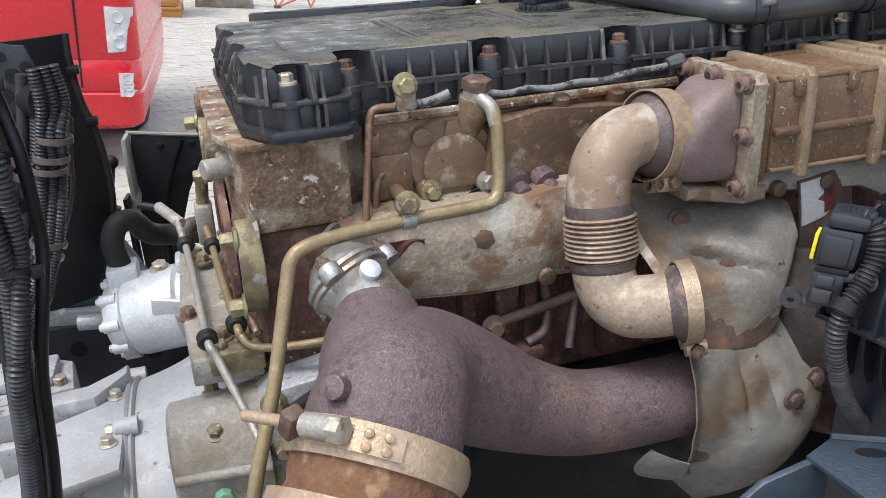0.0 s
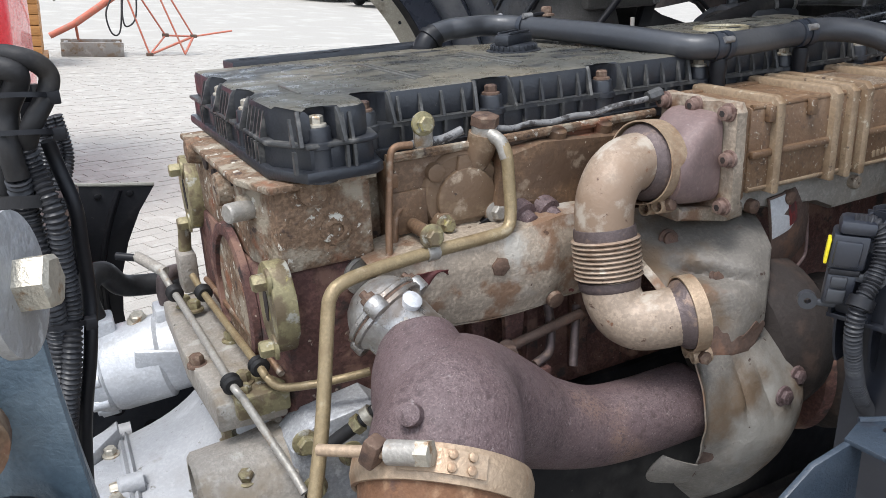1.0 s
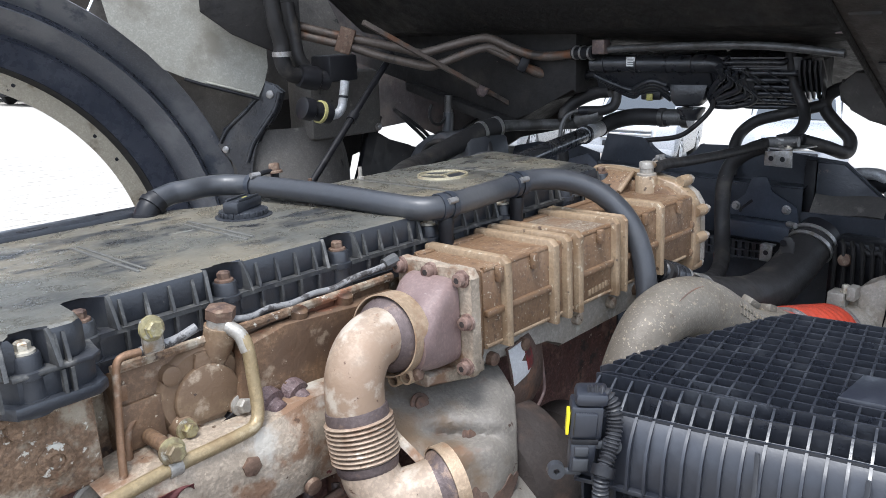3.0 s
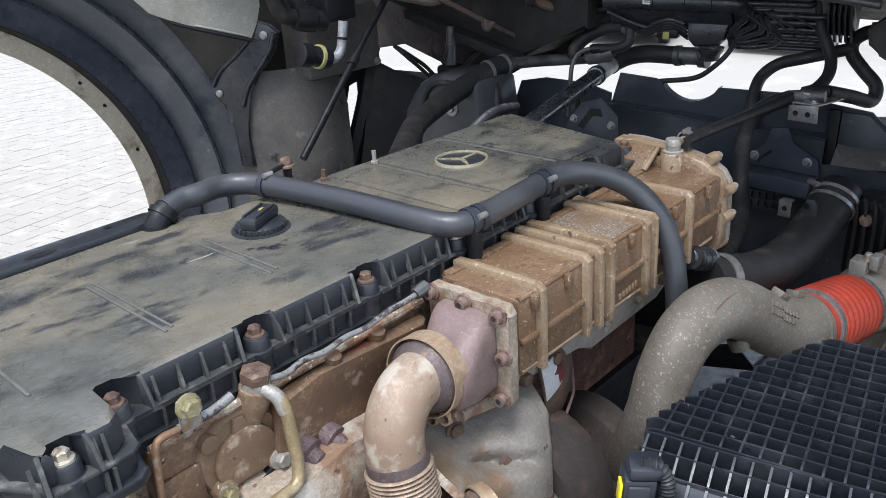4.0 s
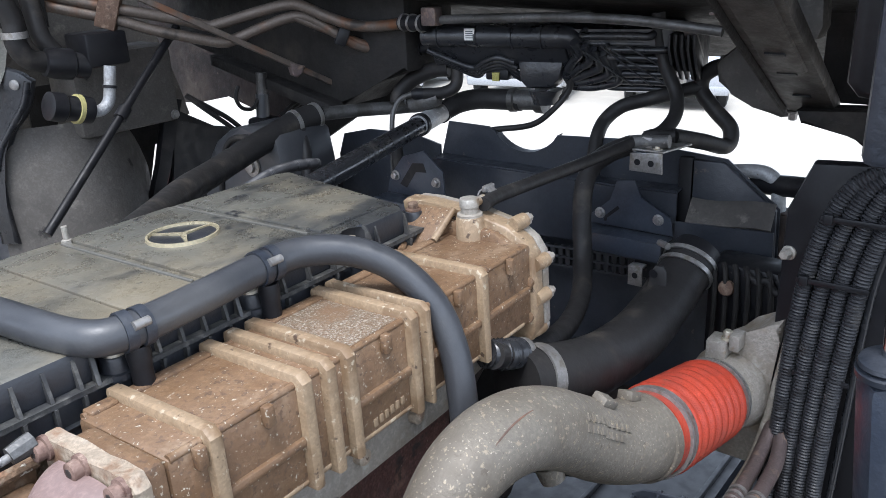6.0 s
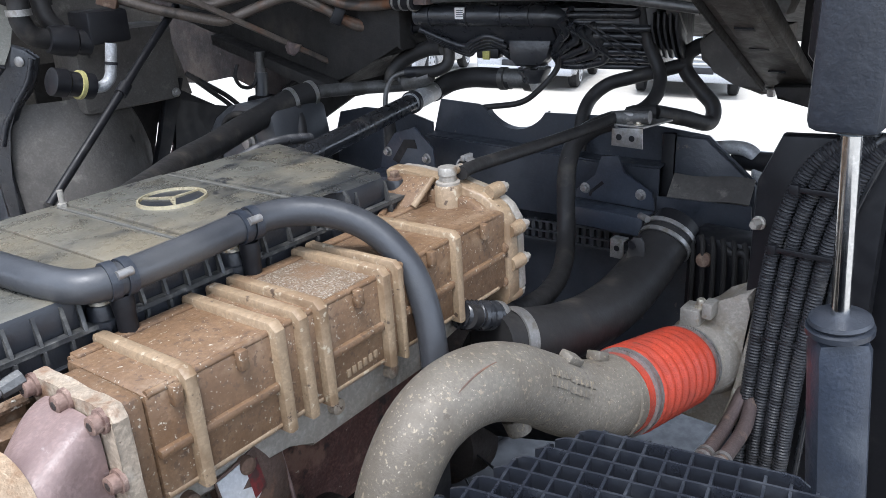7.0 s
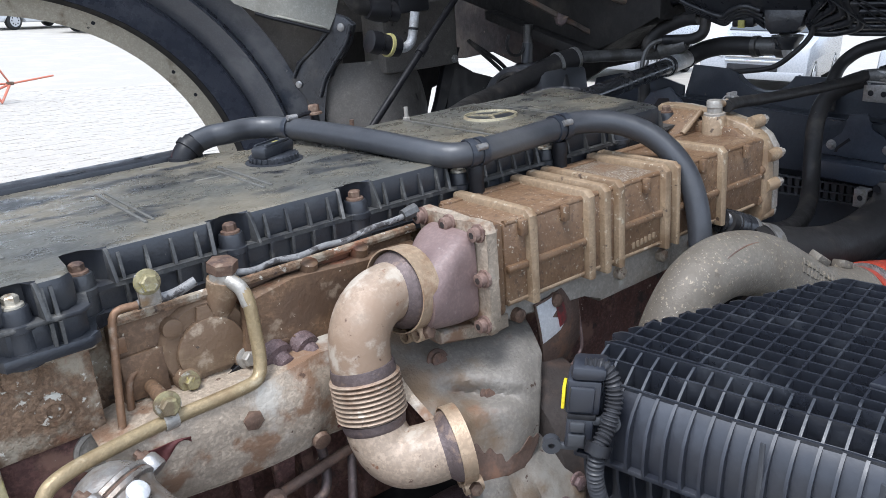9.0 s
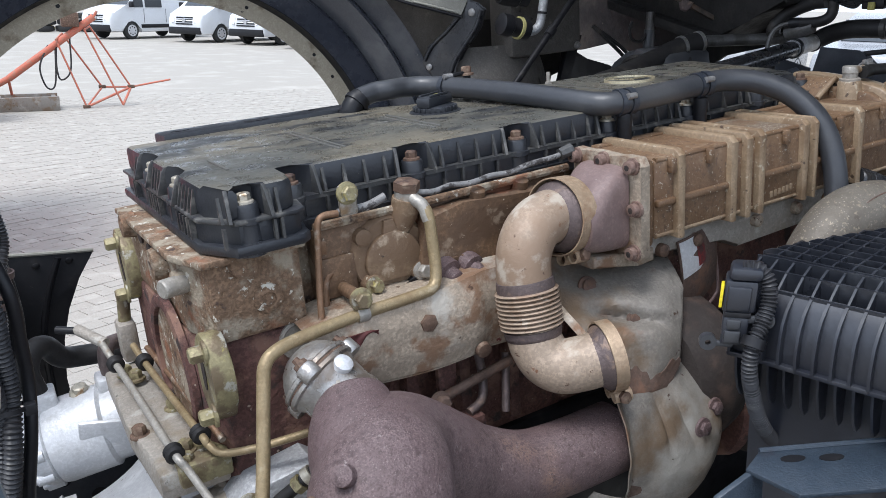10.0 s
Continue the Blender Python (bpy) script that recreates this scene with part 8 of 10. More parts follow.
# flat lid and raised wall on the gearbox case
part("case_lid", slab(bmesh.new(), [(-0.316, 0.165), (-0.352, 0.122), (-0.427, 0.098), (-0.432, -0.048), (-0.318, -0.018)], 0.935, 0.951, bevel=0.005), M_housing, bell)
part("lid_base", slab(bmesh.new(), [(-0.316, 0.16), (-0.352, 0.118), (-0.420, 0.093), (-0.424, -0.040), (-0.318, -0.012)], 0.83, 0.934, bevel=0.004), M_housing, bell)
part("case_wall", slab(bmesh.new(), [(-0.475, 0.122), (-0.355, 0.127), (-0.316, 0.178), (-0.316, 0.205), (-0.362, 0.152), (-0.475, 0.150)], 0.90, 0.966, bevel=0.006), M_housing, bell)
part("case_step", slab(bmesh.new(), [(-0.475, 0.10), (-0.43, 0.10), (-0.40, 0.118), (-0.475, 0.120)], 0.88, 0.930, bevel=0.006), M_housing, bell)
for x, y in ((-0.331, 0.142), (-0.334, 0.036)):
    part("lid_bolt", hexbolt(bmesh.new(), (x, y, 0.951), (0, 0, 1), 0.008, 0.009), M_bolt, bell)
part("front_flange", slab(bmesh.new(), [(0.42, 0.60), (0.43, 0.90), (0.36, 1.05), (0.16, 1.09), (-0.02, 1.06), (-0.10, 1.00), (-0.13, 0.85), (-0.12, 0.60)], -0.152, -0.134, "x", bevel=0.004), M_alugrime, bell)

boss = thing("inspection_boss", "square grimy aluminium boss with open window", "casting", (-0.19, -0.03, 0.93))
part("hood", turned_open(bmesh.new(), (-0.240, -0.052, 0.978), (1, 0.0, 0.02), [(0, 0.050), (0, 0.058), (0.004, 0.063), (0.06, 0.066), (0.105, 0.072), (0.105, 0.05)], 40), M_alugrime, boss)
part("window", turned(bmesh.new(), (-0.215, -0.052, 0.978), (1, 0, 0), [(0, 0.051), (0.002, 0.051)], 32), M_deep, boss, "dark open window")
part("lower_wall", slab(bmesh.new(), [(-0.225, -0.112), (-0.225, 0.012), (-0.135, 0.02), (-0.135, -0.120)], 0.84, 0.972, bevel=0.012), M_alugrime, boss)
part("ridge", tube([(-0.237, -0.113, 0.99), (-0.19, -0.118, 0.992), (-0.135, -0.125, 0.994)], 0.006, 4, 10), M_alugrime, boss)
for y in (-0.09, -0.012):
    part("stud", hexbolt(bmesh.new(), (-0.19, y, 1.03 if y > -0.05 else 1.025), (0, -0.3 if y < -0.05 else 0.3, 1), 0.0085, 0.009), M_ybolt, boss)
part("green_cap", turned(bmesh.new(), (-0.19, -0.135, 0.975), (0, -1, 0.2), [(0, 0.011), (0.010, 0.011), (0.012, 0.009)], 8), M_green, boss, "pale green plastic cap")
cover_plate = thing("side_cover", "grey-blue aluminium side cover with yellow bolts", "engine cover", (-0.09, -0.08, 1.0))
part("plate", slab(bmesh.new(), [(-0.140, 0.92), (-0.140, 1.05), (-0.115, 1.075), (-0.045, 1.085), (-0.015, 1.06), (-0.01, 0.92)], -0.105, -0.04, "y", bevel=0.005), M_alu, cover_plate)
for x, z, m in ((-0.075, 1.03, M_ybolt), (-0.125, 1.06, M_ybolt), (-0.12, 1.0, M_ybolt)):
    part("bolt", hexbolt(bmesh.new(), (x, -0.106, z), (0, -1, 0.1), 0.0105, 0.010), m, cover_plate)
part("drain_hose", tube([(-0.118, -0.115, 1.045), (-0.095, -0.125, 1.066), (-0.072, -0.134, 1.084), (-0.055, -0.14, 1.098)], 0.0075, 5, 12), M_rubber, cover_plate, "black rubber drain hose")
part("hose_clamp", ring_band(bmesh.new(), (-0.062, -0.1375, 1.0925), (0.75, -0.28, 0.6), 0.0078, 0.010, 0.003, 18), M_bolt, cover_plate)
part("drain_pipe", tube([(-0.064, -0.137, 1.091), (-0.045, -0.146, 1.108), (-0.03, -0.155, 1.125)], 0.0062, 4, 12), M_line, cover_plate, "pale metal pipe end")
part("nut", turned(bmesh.new(), (-0.077, -0.132, 1.080), (0.7, -0.3, 0.6), [(0, 0.0105), (0.010, 0.0105)], 6), M_ybolt, cover_plate)

# block that carries the thin lines, and the lines
carrier = thing("line_carrier", "tan cast carrier block with yellow bolts", "engine part", (-0.165, 0.08, 1.06))
part("block", slab(bmesh.new(), [(-0.205, -0.050), (-0.128, -0.050), (-0.128, 0.30), (-0.215, 0.27), (-0.215, 0.10)], 1.062, 1.098, bevel=0.006), M_alugrime, carrier)
part("pad", box(bmesh.new(), -0.185, -0.125, -0.062, 0.0, 1.078, 1.106, 0.004), M_ybolt, carrier, "yellow-brown pad")
for x, y, z in ((-0.168, -0.026, 1.106), (-0.172, -0.045, 1.100), (-0.182, 0.200, 1.106), (-0.19, 0.236, 1.10), (-0.205, 0.06, 1.096), (-0.155, 0.10, 1.098)):
    part("bolt", hexbolt(bmesh.new(), (x, y, z), (0, 0, 1), 0.0088, 0.011), M_ybolt if x > -0.2 else M_rustbolt, carrier)
for pts, cl, lab in (
    ([(-0.212, 0.29, 1.145), (-0.206, 0.25, 1.132), (-0.202, 0.223, 1.126), (-0.193, 0.10, 1.122), (-0.184, -0.042, 1.117), (-0.176, -0.065, 1.105), (-0.160, -0.10, 1.070), (-0.148, -0.130, 1.045), (-0.142, -0.15, 1.03)], ((-0.202, 0.223, 1.126), (-0.184, -0.042, 1.117)), "thin zinc line with rubber grommets along the housing"),
    ([(-0.172, 0.25, 1.135), (-0.167, 0.204, 1.126), (-0.160, 0.09, 1.127), (-0.151, -0.036, 1.127), (-0.147, -0.055, 1.120), (-0.135, -0.068, 1.112), (-0.10, -0.085, 1.115), (-0.06, -0.10, 1.122), (-0.045, -0.105, 1.125)], ((-0.167, 0.204, 1.126), (-0.151, -0.036, 1.127)), "thin zinc line bending round the block corner"),
):
    ln = thing("brake_line", lab, "pipe", pts[4], "thin zinc lines")
    part("line", tube(pts, 0.0048, 6, 10), M_line if "along" in lab else M_olive, ln)
    for c in cl:
        part("grommet", turned(bmesh.new(), V(*c) - V(-0.0006, 0.008, 0.0005), (-0.06, 1, 0.03), [(0, 0.0085), (0.003, 0.0115), (0.006, 0.0085), (0.010, 0.0085), (0.013, 0.0115), (0.016, 0.0085)], 18), M_rubber, ln, "black rubber grommet")
solo("fuel_pipe", tube([(-0.155, 0.245, 1.128), (-0.146, 0.12, 1.13), (-0.138, 0.0, 1.13), (-0.13, -0.05, 1.118)], 0.0042, 6, 10), M_copper, "thin brown line beside the block", "pipe")
fit = thing("line_fitting", "grey angled line fitting with dark tape", "pipe fitting", (-0.21, 0.29, 1.13))
part("barrel", rod(bmesh.new(), (-0.235, 0.32, 1.152), (-0.205, 0.275, 1.138), 0.008), M_alugrime, fit)
part("stop", rod(bmesh.new(), (-0.262, 0.33, 1.155), (-0.23, 0.315, 1.150), 0.0055), M_deep, fit)
part("tap", box(bmesh.new(), -0.185, -0.16, 0.27, 0.31, 1.10, 1.16, 0.005), M_alugrime, fit)
part("tap_top", rod(bmesh.new(), (-0.172, 0.29, 1.16), (-0.168, 0.285, 1.205), 0.009), M_ybolt, fit)

# ---- silver pump beside the housing ----
pump2 = thing("steering_pump", "silver cast pump with bolted end cover and hose necks", "pump", (-0.27, 0.31, 0.88), base=F @ Matrix.Translation((0.029, 0.005, 0.017)))
pa, pb = V(-0.345, 0.335, 0.958), V(-0.19, 0.30, 0.985)
ax = (pb - pa).normalized()
part("body", turned(bmesh.new(), pa, ax, [(0.022, 0.062), (0.03, 0.064), (0.10, 0.064), (0.105, 0.058), (0.16, 0.058)], 36), M_silver, pump2)
part("end_cover", turned(bmesh.new(), pa, ax, [(-0.012, 0.045), (-0.008, 0.055), (0.004, 0.061), (0.018, 0.061), (0.021, 0.058)], 30), M_silver, pump2)
for k in range(9):
    o = ax.orthogonal().normalized()
    d = Matrix.Rotation(2 * math.pi * k / 9, 3, ax) @ o
    part("cover_bolt", turned(bmesh.new(), pa + d * 0.056 - ax * 0.004, -ax, [(-0.02, 0.010), (0.004, 0.010), (0.005, 0.0065), (0.010, 0.006)], 12), M_silver, pump2)
part("flat", box(bmesh.new(), -0.035, 0.035, -0.004, 0.004, -0.03, 0.03, 0.004, pose(-0.262, 0.258, 0.985, 14, 8, -12)), M_silver, pump2)
part("big_bolt", hexbolt(bmesh.new(), (-0.278, 0.325, 1.032), (0, -0.2, 1), 0.0115, 0.010), M_bolt, pump2)
part("top_lug", box(bmesh.new(), -0.255, -0.205, 0.30, 0.345, 1.02, 1.052, 0.006), M_silver, pump2)
part("port_block", box(bmesh.new(), -0.355, -0.310, 0.315, 0.365, 1.0, 1.045, 0.005), M_silver, pump2)
part("neck_hose", tube([(-0.335, 0.342, 1.04), (-0.340, 0.345, 1.075), (-0.330, 0.355, 1.10), (-0.31, 0.375, 1.098), (-0.29, 0.40, 1.065), (-0.26, 0.42, 1.05), (-0.2, 0.42, 1.045)], 0.017, 6, 18), M_rubber, pump2, "bent black rubber hose")
part("neck_pipe", tube([(-0.232, 0.322, 1.045), (-0.234, 0.324, 1.072), (-0.228, 0.33, 1.092), (-0.21, 0.345, 1.09)], 0.012, 6, 16), M_collar, pump2, "grey bent pipe neck")
part("side_pipe", rod(bmesh.new(), (-0.36, 0.335, 0.955), (-0.41, 0.345, 0.955), 0.012), M_alu, pump2)

unit = thing("gearbox_valve", "small silver aluminium valve body on the gearbox", "valve", (-0.44, 0.22, 0.9))
part("body", slab(bmesh.new(), [(-0.50, 0.17), (-0.50, 0.28), (-0.44, 0.30), (-0.385, 0.27), (-0.375, 0.19)], 0.89, 0.955, bevel=0.008), M_alu, unit)
part("top", box(bmesh.new(), -0.485, -0.40, 0.20, 0.265, 0.955, 0.972, 0.005), M_alu, unit)
for x, y in ((-0.48, 0.185), (-0.395, 0.205), (-0.43, 0.275)):
    part("screw", turned(bmesh.new(), (x, y, 0.954), (0, 0, 1), [(0, 0.009), (0.012, 0.009), (0.013, 0.006)], 14), M_bolt, unit)
part("hole", turned(bmesh.new(), (-0.405, 0.192, 0.935), (0.3, -1, 0), [(0, 0.010), (0.004, 0.009)], 16), M_deep, unit)

# ---- frame rail and things beyond the gearbox ----
rail = thing("frame_rail", "dark grey steel chassis rail with punched holes", "chassis", (0.2, 0.5, 0.75))
part("web", box(bmesh.new(), -2.4, 1.5, 0.50, 0.508, 0.70, 0.93, 0.002), M_blackpaint, rail)
part("top_flange", box(bmesh.new(), -2.4, 1.5, 0.44, 0.499, 0.922, 0.93, 0.002), M_bluepaint, rail)
part("lower_flange", box(bmesh.new(), -2.4, 1.5, 0.44, 0.499, 0.70, 0.708, 0.002), M_blackpaint, rail)
for x, z in ((-0.30, 0.82), (-0.36, 0.78), (-0.25, 0.77), (-0.31, 0.86), (-0.42, 0.85)):
    part("hole", turned(bmesh.new(), (x, 0.4995, z), (0, -1, 0), [(0, 0.014), (0.0008, 0.0138)], 18), M_deep, rail)
near_rail = thing("frame_rail", "dark steel chassis rail below the exhaust", "chassis", (0.2, -0.28, 0.7))
part("web", box(bmesh.new(), -2.4, 1.5, -0.36, -0.352, 0.62, 0.86, 0.002), M_blackpaint, near_rail)
part("top_flange", box(bmesh.new(), -2.4, 1.5, -0.351, -0.29, 0.852, 0.86, 0.002), M_blackpaint, near_rail)
solo("crossmember", box(bmesh.new(), -0.60, -0.52, -0.34, 0.50, 0.66, 0.86, 0.006), M_blackpaint, "black chassis crossmember under the gearbox", "chassis")
solo("sump", box(bmesh.new(), 0.0, 0.9, -0.05, 0.33, 0.35, 0.66, 0.03), M_darkiron, "dark grimy oil sump under the engine block", "oil sump")
beam = thing("tube_beam", "light grey tubes behind the pump", "pipe", (-0.42, 0.46, 0.93))
part("tube", rod(bmesh.new(), (-0.75, 0.45, 0.975), (-0.34, 0.40, 0.955), 0.014), M_alu, beam)
part("angle", box(bmesh.new(), -0.75, -0.25, 0.42, 0.45, 0.965, 0.99, 0.003), M_bluepaint, beam)
# wheel and hub in the dark under the far side
axle = thing("front_axle", "forged truck axle with two large black tyres", "axle", (0.1, 0.0, 0.0))
part("beam", rod(bmesh.new(), (0.40, -1.2, 0.33), (0.40, 0.9, 0.33), 0.05), M_darkiron, axle)
for y0 in (0.82, -1.36):
    t = part("tyre", turned(bmesh.new(), (0.40, y0, 0.45), (0, 1, 0), [(0.0, 0.33), (0.0, 0.46), (0.03, 0.50), (0.25, 0.50), (0.28, 0.46), (0.28, 0.33)], 56), M_tyre, axle)
    part("rim", turned(bmesh.new(), (0.40, y0 + 0.02, 0.45), (0, 1, 0), [(0.0, 0.10), (0.02, 0.32), (0.06, 0.33), (0.2, 0.33), (0.22, 0.14)], 48), M_alu, t)

# ---- rear part of the mudguard ----
guard = thing("mudguard", "black plastic mudguard end with pale worn edge", "mudguard", (-0.27, 0.98, 0.6), base=F @ Matrix(((1.19, 0, 0, 0.0674), (0, 1, 0, 0), (0, 0, 1, 0.036), (0, 0, 0, 1))))
part("panel", slab(bmesh.new(), [(-0.318, 1.062), (-0.171, 1.038), (-0.205, 0.985), (-0.232, 0.92), (-0.252, 0.85), (-0.263, 0.76), (-0.262, 0.62), (-0.335, 0.62), (-0.338, 0.85), (-0.334, 0.94)], 0.975, 0.982, "y", bevel=0.001), M_deep, guard)
part("crease", tube([(-0.232, 0.9735, 1.04), (-0.262, 0.9735, 0.96), (-0.285, 0.9735, 0.86), (-0.292, 0.9735, 0.70)], 0.006, 5, 8), M_deep, guard)
part("side_fold", slab(bmesh.new(), [(0.9745, 1.066), (0.87, 1.078), (0.855, 1.02), (0.86, 0.955), (0.9745, 0.935)], -0.328, -0.321, "x", bevel=0.0015), M_cabpanel, guard, "pale grey worn outer fold")
part("lower_fold", slab(bmesh.new(), [(0.9745, 0.932), (0.87, 0.952), (0.875, 0.80), (0.9745, 0.75)], -0.344, -0.338, "x", bevel=0.0015), M_deep, guard)
part("strip", slab(bmesh.new(), [(-0.334, 0.965), (-0.322, 0.962), (-0.317, 0.93), (-0.325, 0.885), (-0.341, 0.884), (-0.336, 0.935)], 0.955, 0.962, "y", bevel=0.001), M_alu, guard, "pale grey worn strip")
part("bead_chain", tube([(-0.333, 0.96, 0.884), (-0.337, 0.96, 0.86), (-0.342, 0.96, 0.825)], 0.0032, 8, 8, waves=(0.006, 0.0012)), M_alu, guard)
part("edge", tube([(-0.326, 0.977, 1.067), (-0.26, 0.977, 1.0545), (-0.171, 0.977, 1.040)], 0.0045, 4, 8), M_cabpanel, guard)
for x, z in ((-0.27, 1.03), (-0.215, 1.028)):
    part("rivet", turned(bmesh.new(), (x, 0.975, z), (0, -1, 0), [(0, 0.007), (0.003, 0.006), (0.004, 0.003)], 14), M_deep, guard)
bundle = thing("hose_bundle", "grey-black hoses tied together beside the mudguard", "hose", (-0.36, 0.75, 0.95))
part("hose", tube([(-0.348, 0.840, 1.068), (-0.357, 0.820, 1.029), (-0.369, 0.780, 1.002), (-0.368, 0.750, 0.988), (-0.345, 0.700, 0.969), (-0.315, 0.620, 0.957), (-0.296, 0.550, 0.945)], 0.0085, 6, 12), M_conduit, bundle)
part("hose", tube([(-0.371, 0.800, 1.038), (-0.378, 0.780, 1.009), (-0.376, 0.750, 0.990), (-0.358, 0.700, 0.965), (-0.331, 0.620, 0.954), (-0.311, 0.550, 0.942)], 0.0078, 6, 12), M_hose, bundle)
part("hose", tube([(-0.384, 0.795, 1.022), (-0.384, 0.750, 0.990), (-0.375, 0.700, 0.961), (-0.356, 0.600, 0.949)], 0.0085, 6, 12), M_hose, bundle)
part("hose", tube([(-0.390, 0.80, 1.03), (-0.377, 0.756, 0.996), (-0.352, 0.706, 0.975), (-0.322, 0.626, 0.963), (-0.29, 0.55, 0.952)], 0.0062, 6, 12), M_rubber, bundle)
for d in (0.0, 0.011):
    part("tie", ring_band(bmesh.new(), (-0.376 + d * 0.2, 0.752 - d * 0.7, 0.992 - d), (0.1, -0.5, -0.85), 0.0175, 0.004, 0.002, 20), M_deep, bundle)
part("ring_clip", turned_open(bmesh.new(), (-0.366, 0.80, 1.017), (0.2, -0.4, -0.9), [(-0.004, 0.0125), (-0.004, 0.016), (0.004, 0.016), (0.004, 0.0125)], 20), M_rubber, bundle, "black ring clip")
part("clip_screw", rod(bmesh.new(), (-0.356, 0.79, 1.004), (-0.340, 0.785, 0.997), 0.006), M_deep, bundle)
coup = thing("coupling_block", "silver and black couplings at the hose ends", "coupling", (-0.37, 0.84, 1.06))
part("body", box(bmesh.new(), -0.405, -0.362, 0.83, 0.86, 1.035, 1.085, 0.006), M_silver, coup)
for x, z, r, m in ((-0.387, 1.087, 0.011, M_silver), (-0.374, 1.062, 0.010, M_alu), (-0.374, 1.043, 0.010, M_silver), (-0.394, 1.060, 0.010, M_alu), (-0.345, 1.082, 0.012, M_deep), (-0.358, 1.076, 0.010, M_silver)):
    part("coupling", turned(bmesh.new(), (x, 0.832, z), (0.25, -1, 0.3), [(-0.01, r * 1.15), (0.006, r * 1.15), (0.008, r * 0.8), (0.018, r * 0.75), (0.020, r * 0.5)], 14), m, coup)
part("port", box(bmesh.new(), -0.372, -0.352, 0.815, 0.83, 1.055, 1.078, 0.004), M_deep, coup)

# ---- near post with harness, at the back of the cab mount ----
post = thing("cab_mount_post", "blue-grey painted steel post with large bolt", "post", (-0.32, -0.42, 0.9))
def web(u, v):
    z = 1.60 - 0.85 * u
    right = -0.309 - 0.007 * math.sin(math.pi * min(1, max(0, (1.55 - z) / 0.35))) + 0.05 * max(0, 1.40 - z)
    right -= 0.013 + 0.9 * max(0, z - 1.43)
    x = right - 0.055 * v * (1 + 1.2 * u)
    y = -0.425 + 0.035 * v - 0.015 * u
    return (x, y, z)
part("web", sheet(bmesh.new(), None, 30, 6, web, 0.004), M_bluepaint, post)
def fold(u, v):
    x, y, z = web(u, 0)
    return (x - 0.004 * v, y + 0.05 * v, z)
part("fold", sheet(bmesh.new(), None, 30, 3, fold, 0.004), M_bluepaint, post)
part("washer", turned(bmesh.new(), (-0.337, -0.460, 1.428), (0.95, -0.3, 0.05), [(0, 0.034), (0.006, 0.034), (0.007, 0.030)], 30), M_alu, post, "large grey washer")
part("bolt", turned(bmesh.new(), (-0.335, -0.461, 1.428), (0.95, -0.3, 0.05), [(0.004, 0.0135), (0.018, 0.0135), (0.02, 0.011)], 6), M_bolt, post)
part("bush", turned(bmesh.new(), (-0.385, -0.435, 1.345), (0.6, -0.8, 0), [(0, 0.026), (0.02, 0.026), (0.03, 0.018)], 24), M_panel, post, "brown rubber bush")
part("lower_bush", turned(bmesh.new(), (-0.372, -0.45, 1.262), (0.35, -0.85, 0.35), [(0, 0.045), (0.02, 0.045), (0.03, 0.032), (0.04, 0.026)], 28), M_deep, post, "round black rubber mount")
harn = thing("cable_harness", "bundle of black corrugated cable conduits with ties", "cable", (-0.33, -0.1, 0.95))
LEFT = [(-0.400, -0.130, 1.455), (-0.345, -0.145, 1.484), (-0.326, -0.155, 1.484), (-0.324, -0.152, 1.475), (-0.336, -0.144, 1.452), (-0.339, -0.153, 1.426), (-0.338, -0.153, 1.402), (-0.337, -0.144, 1.372), (-0.335, -0.152, 1.332), (-0.334, -0.155, 1.295), (-0.335, -0.145, 1.257), (-0.341, -0.150, 1.199), (-0.348, -0.155, 1.158), (-0.368, -0.135, 1.018), (-0.408, -0.105, 0.818)]
RIGHT = [(-0.400, -0.120, 1.465), (-0.345, -0.136, 1.493), (-0.316, -0.152, 1.492), (-0.302, -0.146, 1.479), (-0.306, -0.148, 1.463), (-0.320, -0.156, 1.443), (-0.328, -0.147, 1.424), (-0.325, -0.146, 1.404), (-0.318, -0.156, 1.369), (-0.319, -0.149, 1.329), (-0.321, -0.145, 1.284), (-0.329, -0.155, 1.238), (-0.347, -0.151, 1.158), (-0.367, -0.131, 1.018), (-0.407, -0.101, 0.818)]
BACK = [(-0.400, -0.110, 1.460), (-0.355, -0.127, 1.485), (-0.335, -0.137, 1.480), (-0.343, -0.134, 1.460), (-0.346, -0.126, 1.432), (-0.350, -0.135, 1.395), (-0.350, -0.135, 1.349), (-0.350, -0.126, 1.299), (-0.349, -0.134, 1.251), (-0.352, -0.137, 1.192), (-0.358, -0.127, 1.150), (-0.378, -0.107, 1.010), (-0.418, -0.077, 0.810)]
for run, r in ((LEFT, 0.0092), (RIGHT, 0.0080)):
    part("sheath", tube(run[:7], r * 0.98, 8, 14), M_rubber, harn, "smooth black sheath")
    part("conduit", tube(run[6:], r, 8, 14, waves=(0.0046, 0.0011)), M_conduit, harn)
part("conduit", tube(BACK, 0.0080, 8, 12), M_rubber, harn)
part("cable", tube([(x + 0.011, y + 0.012, z) for x, y, z in BACK], 0.0062, 8, 12), M_gloss, harn)
part("cable", tube([(x + 0.016, y + 0.016, z) for x, y, z in RIGHT[6:]], 0.0060, 8, 12), M_deep, harn)
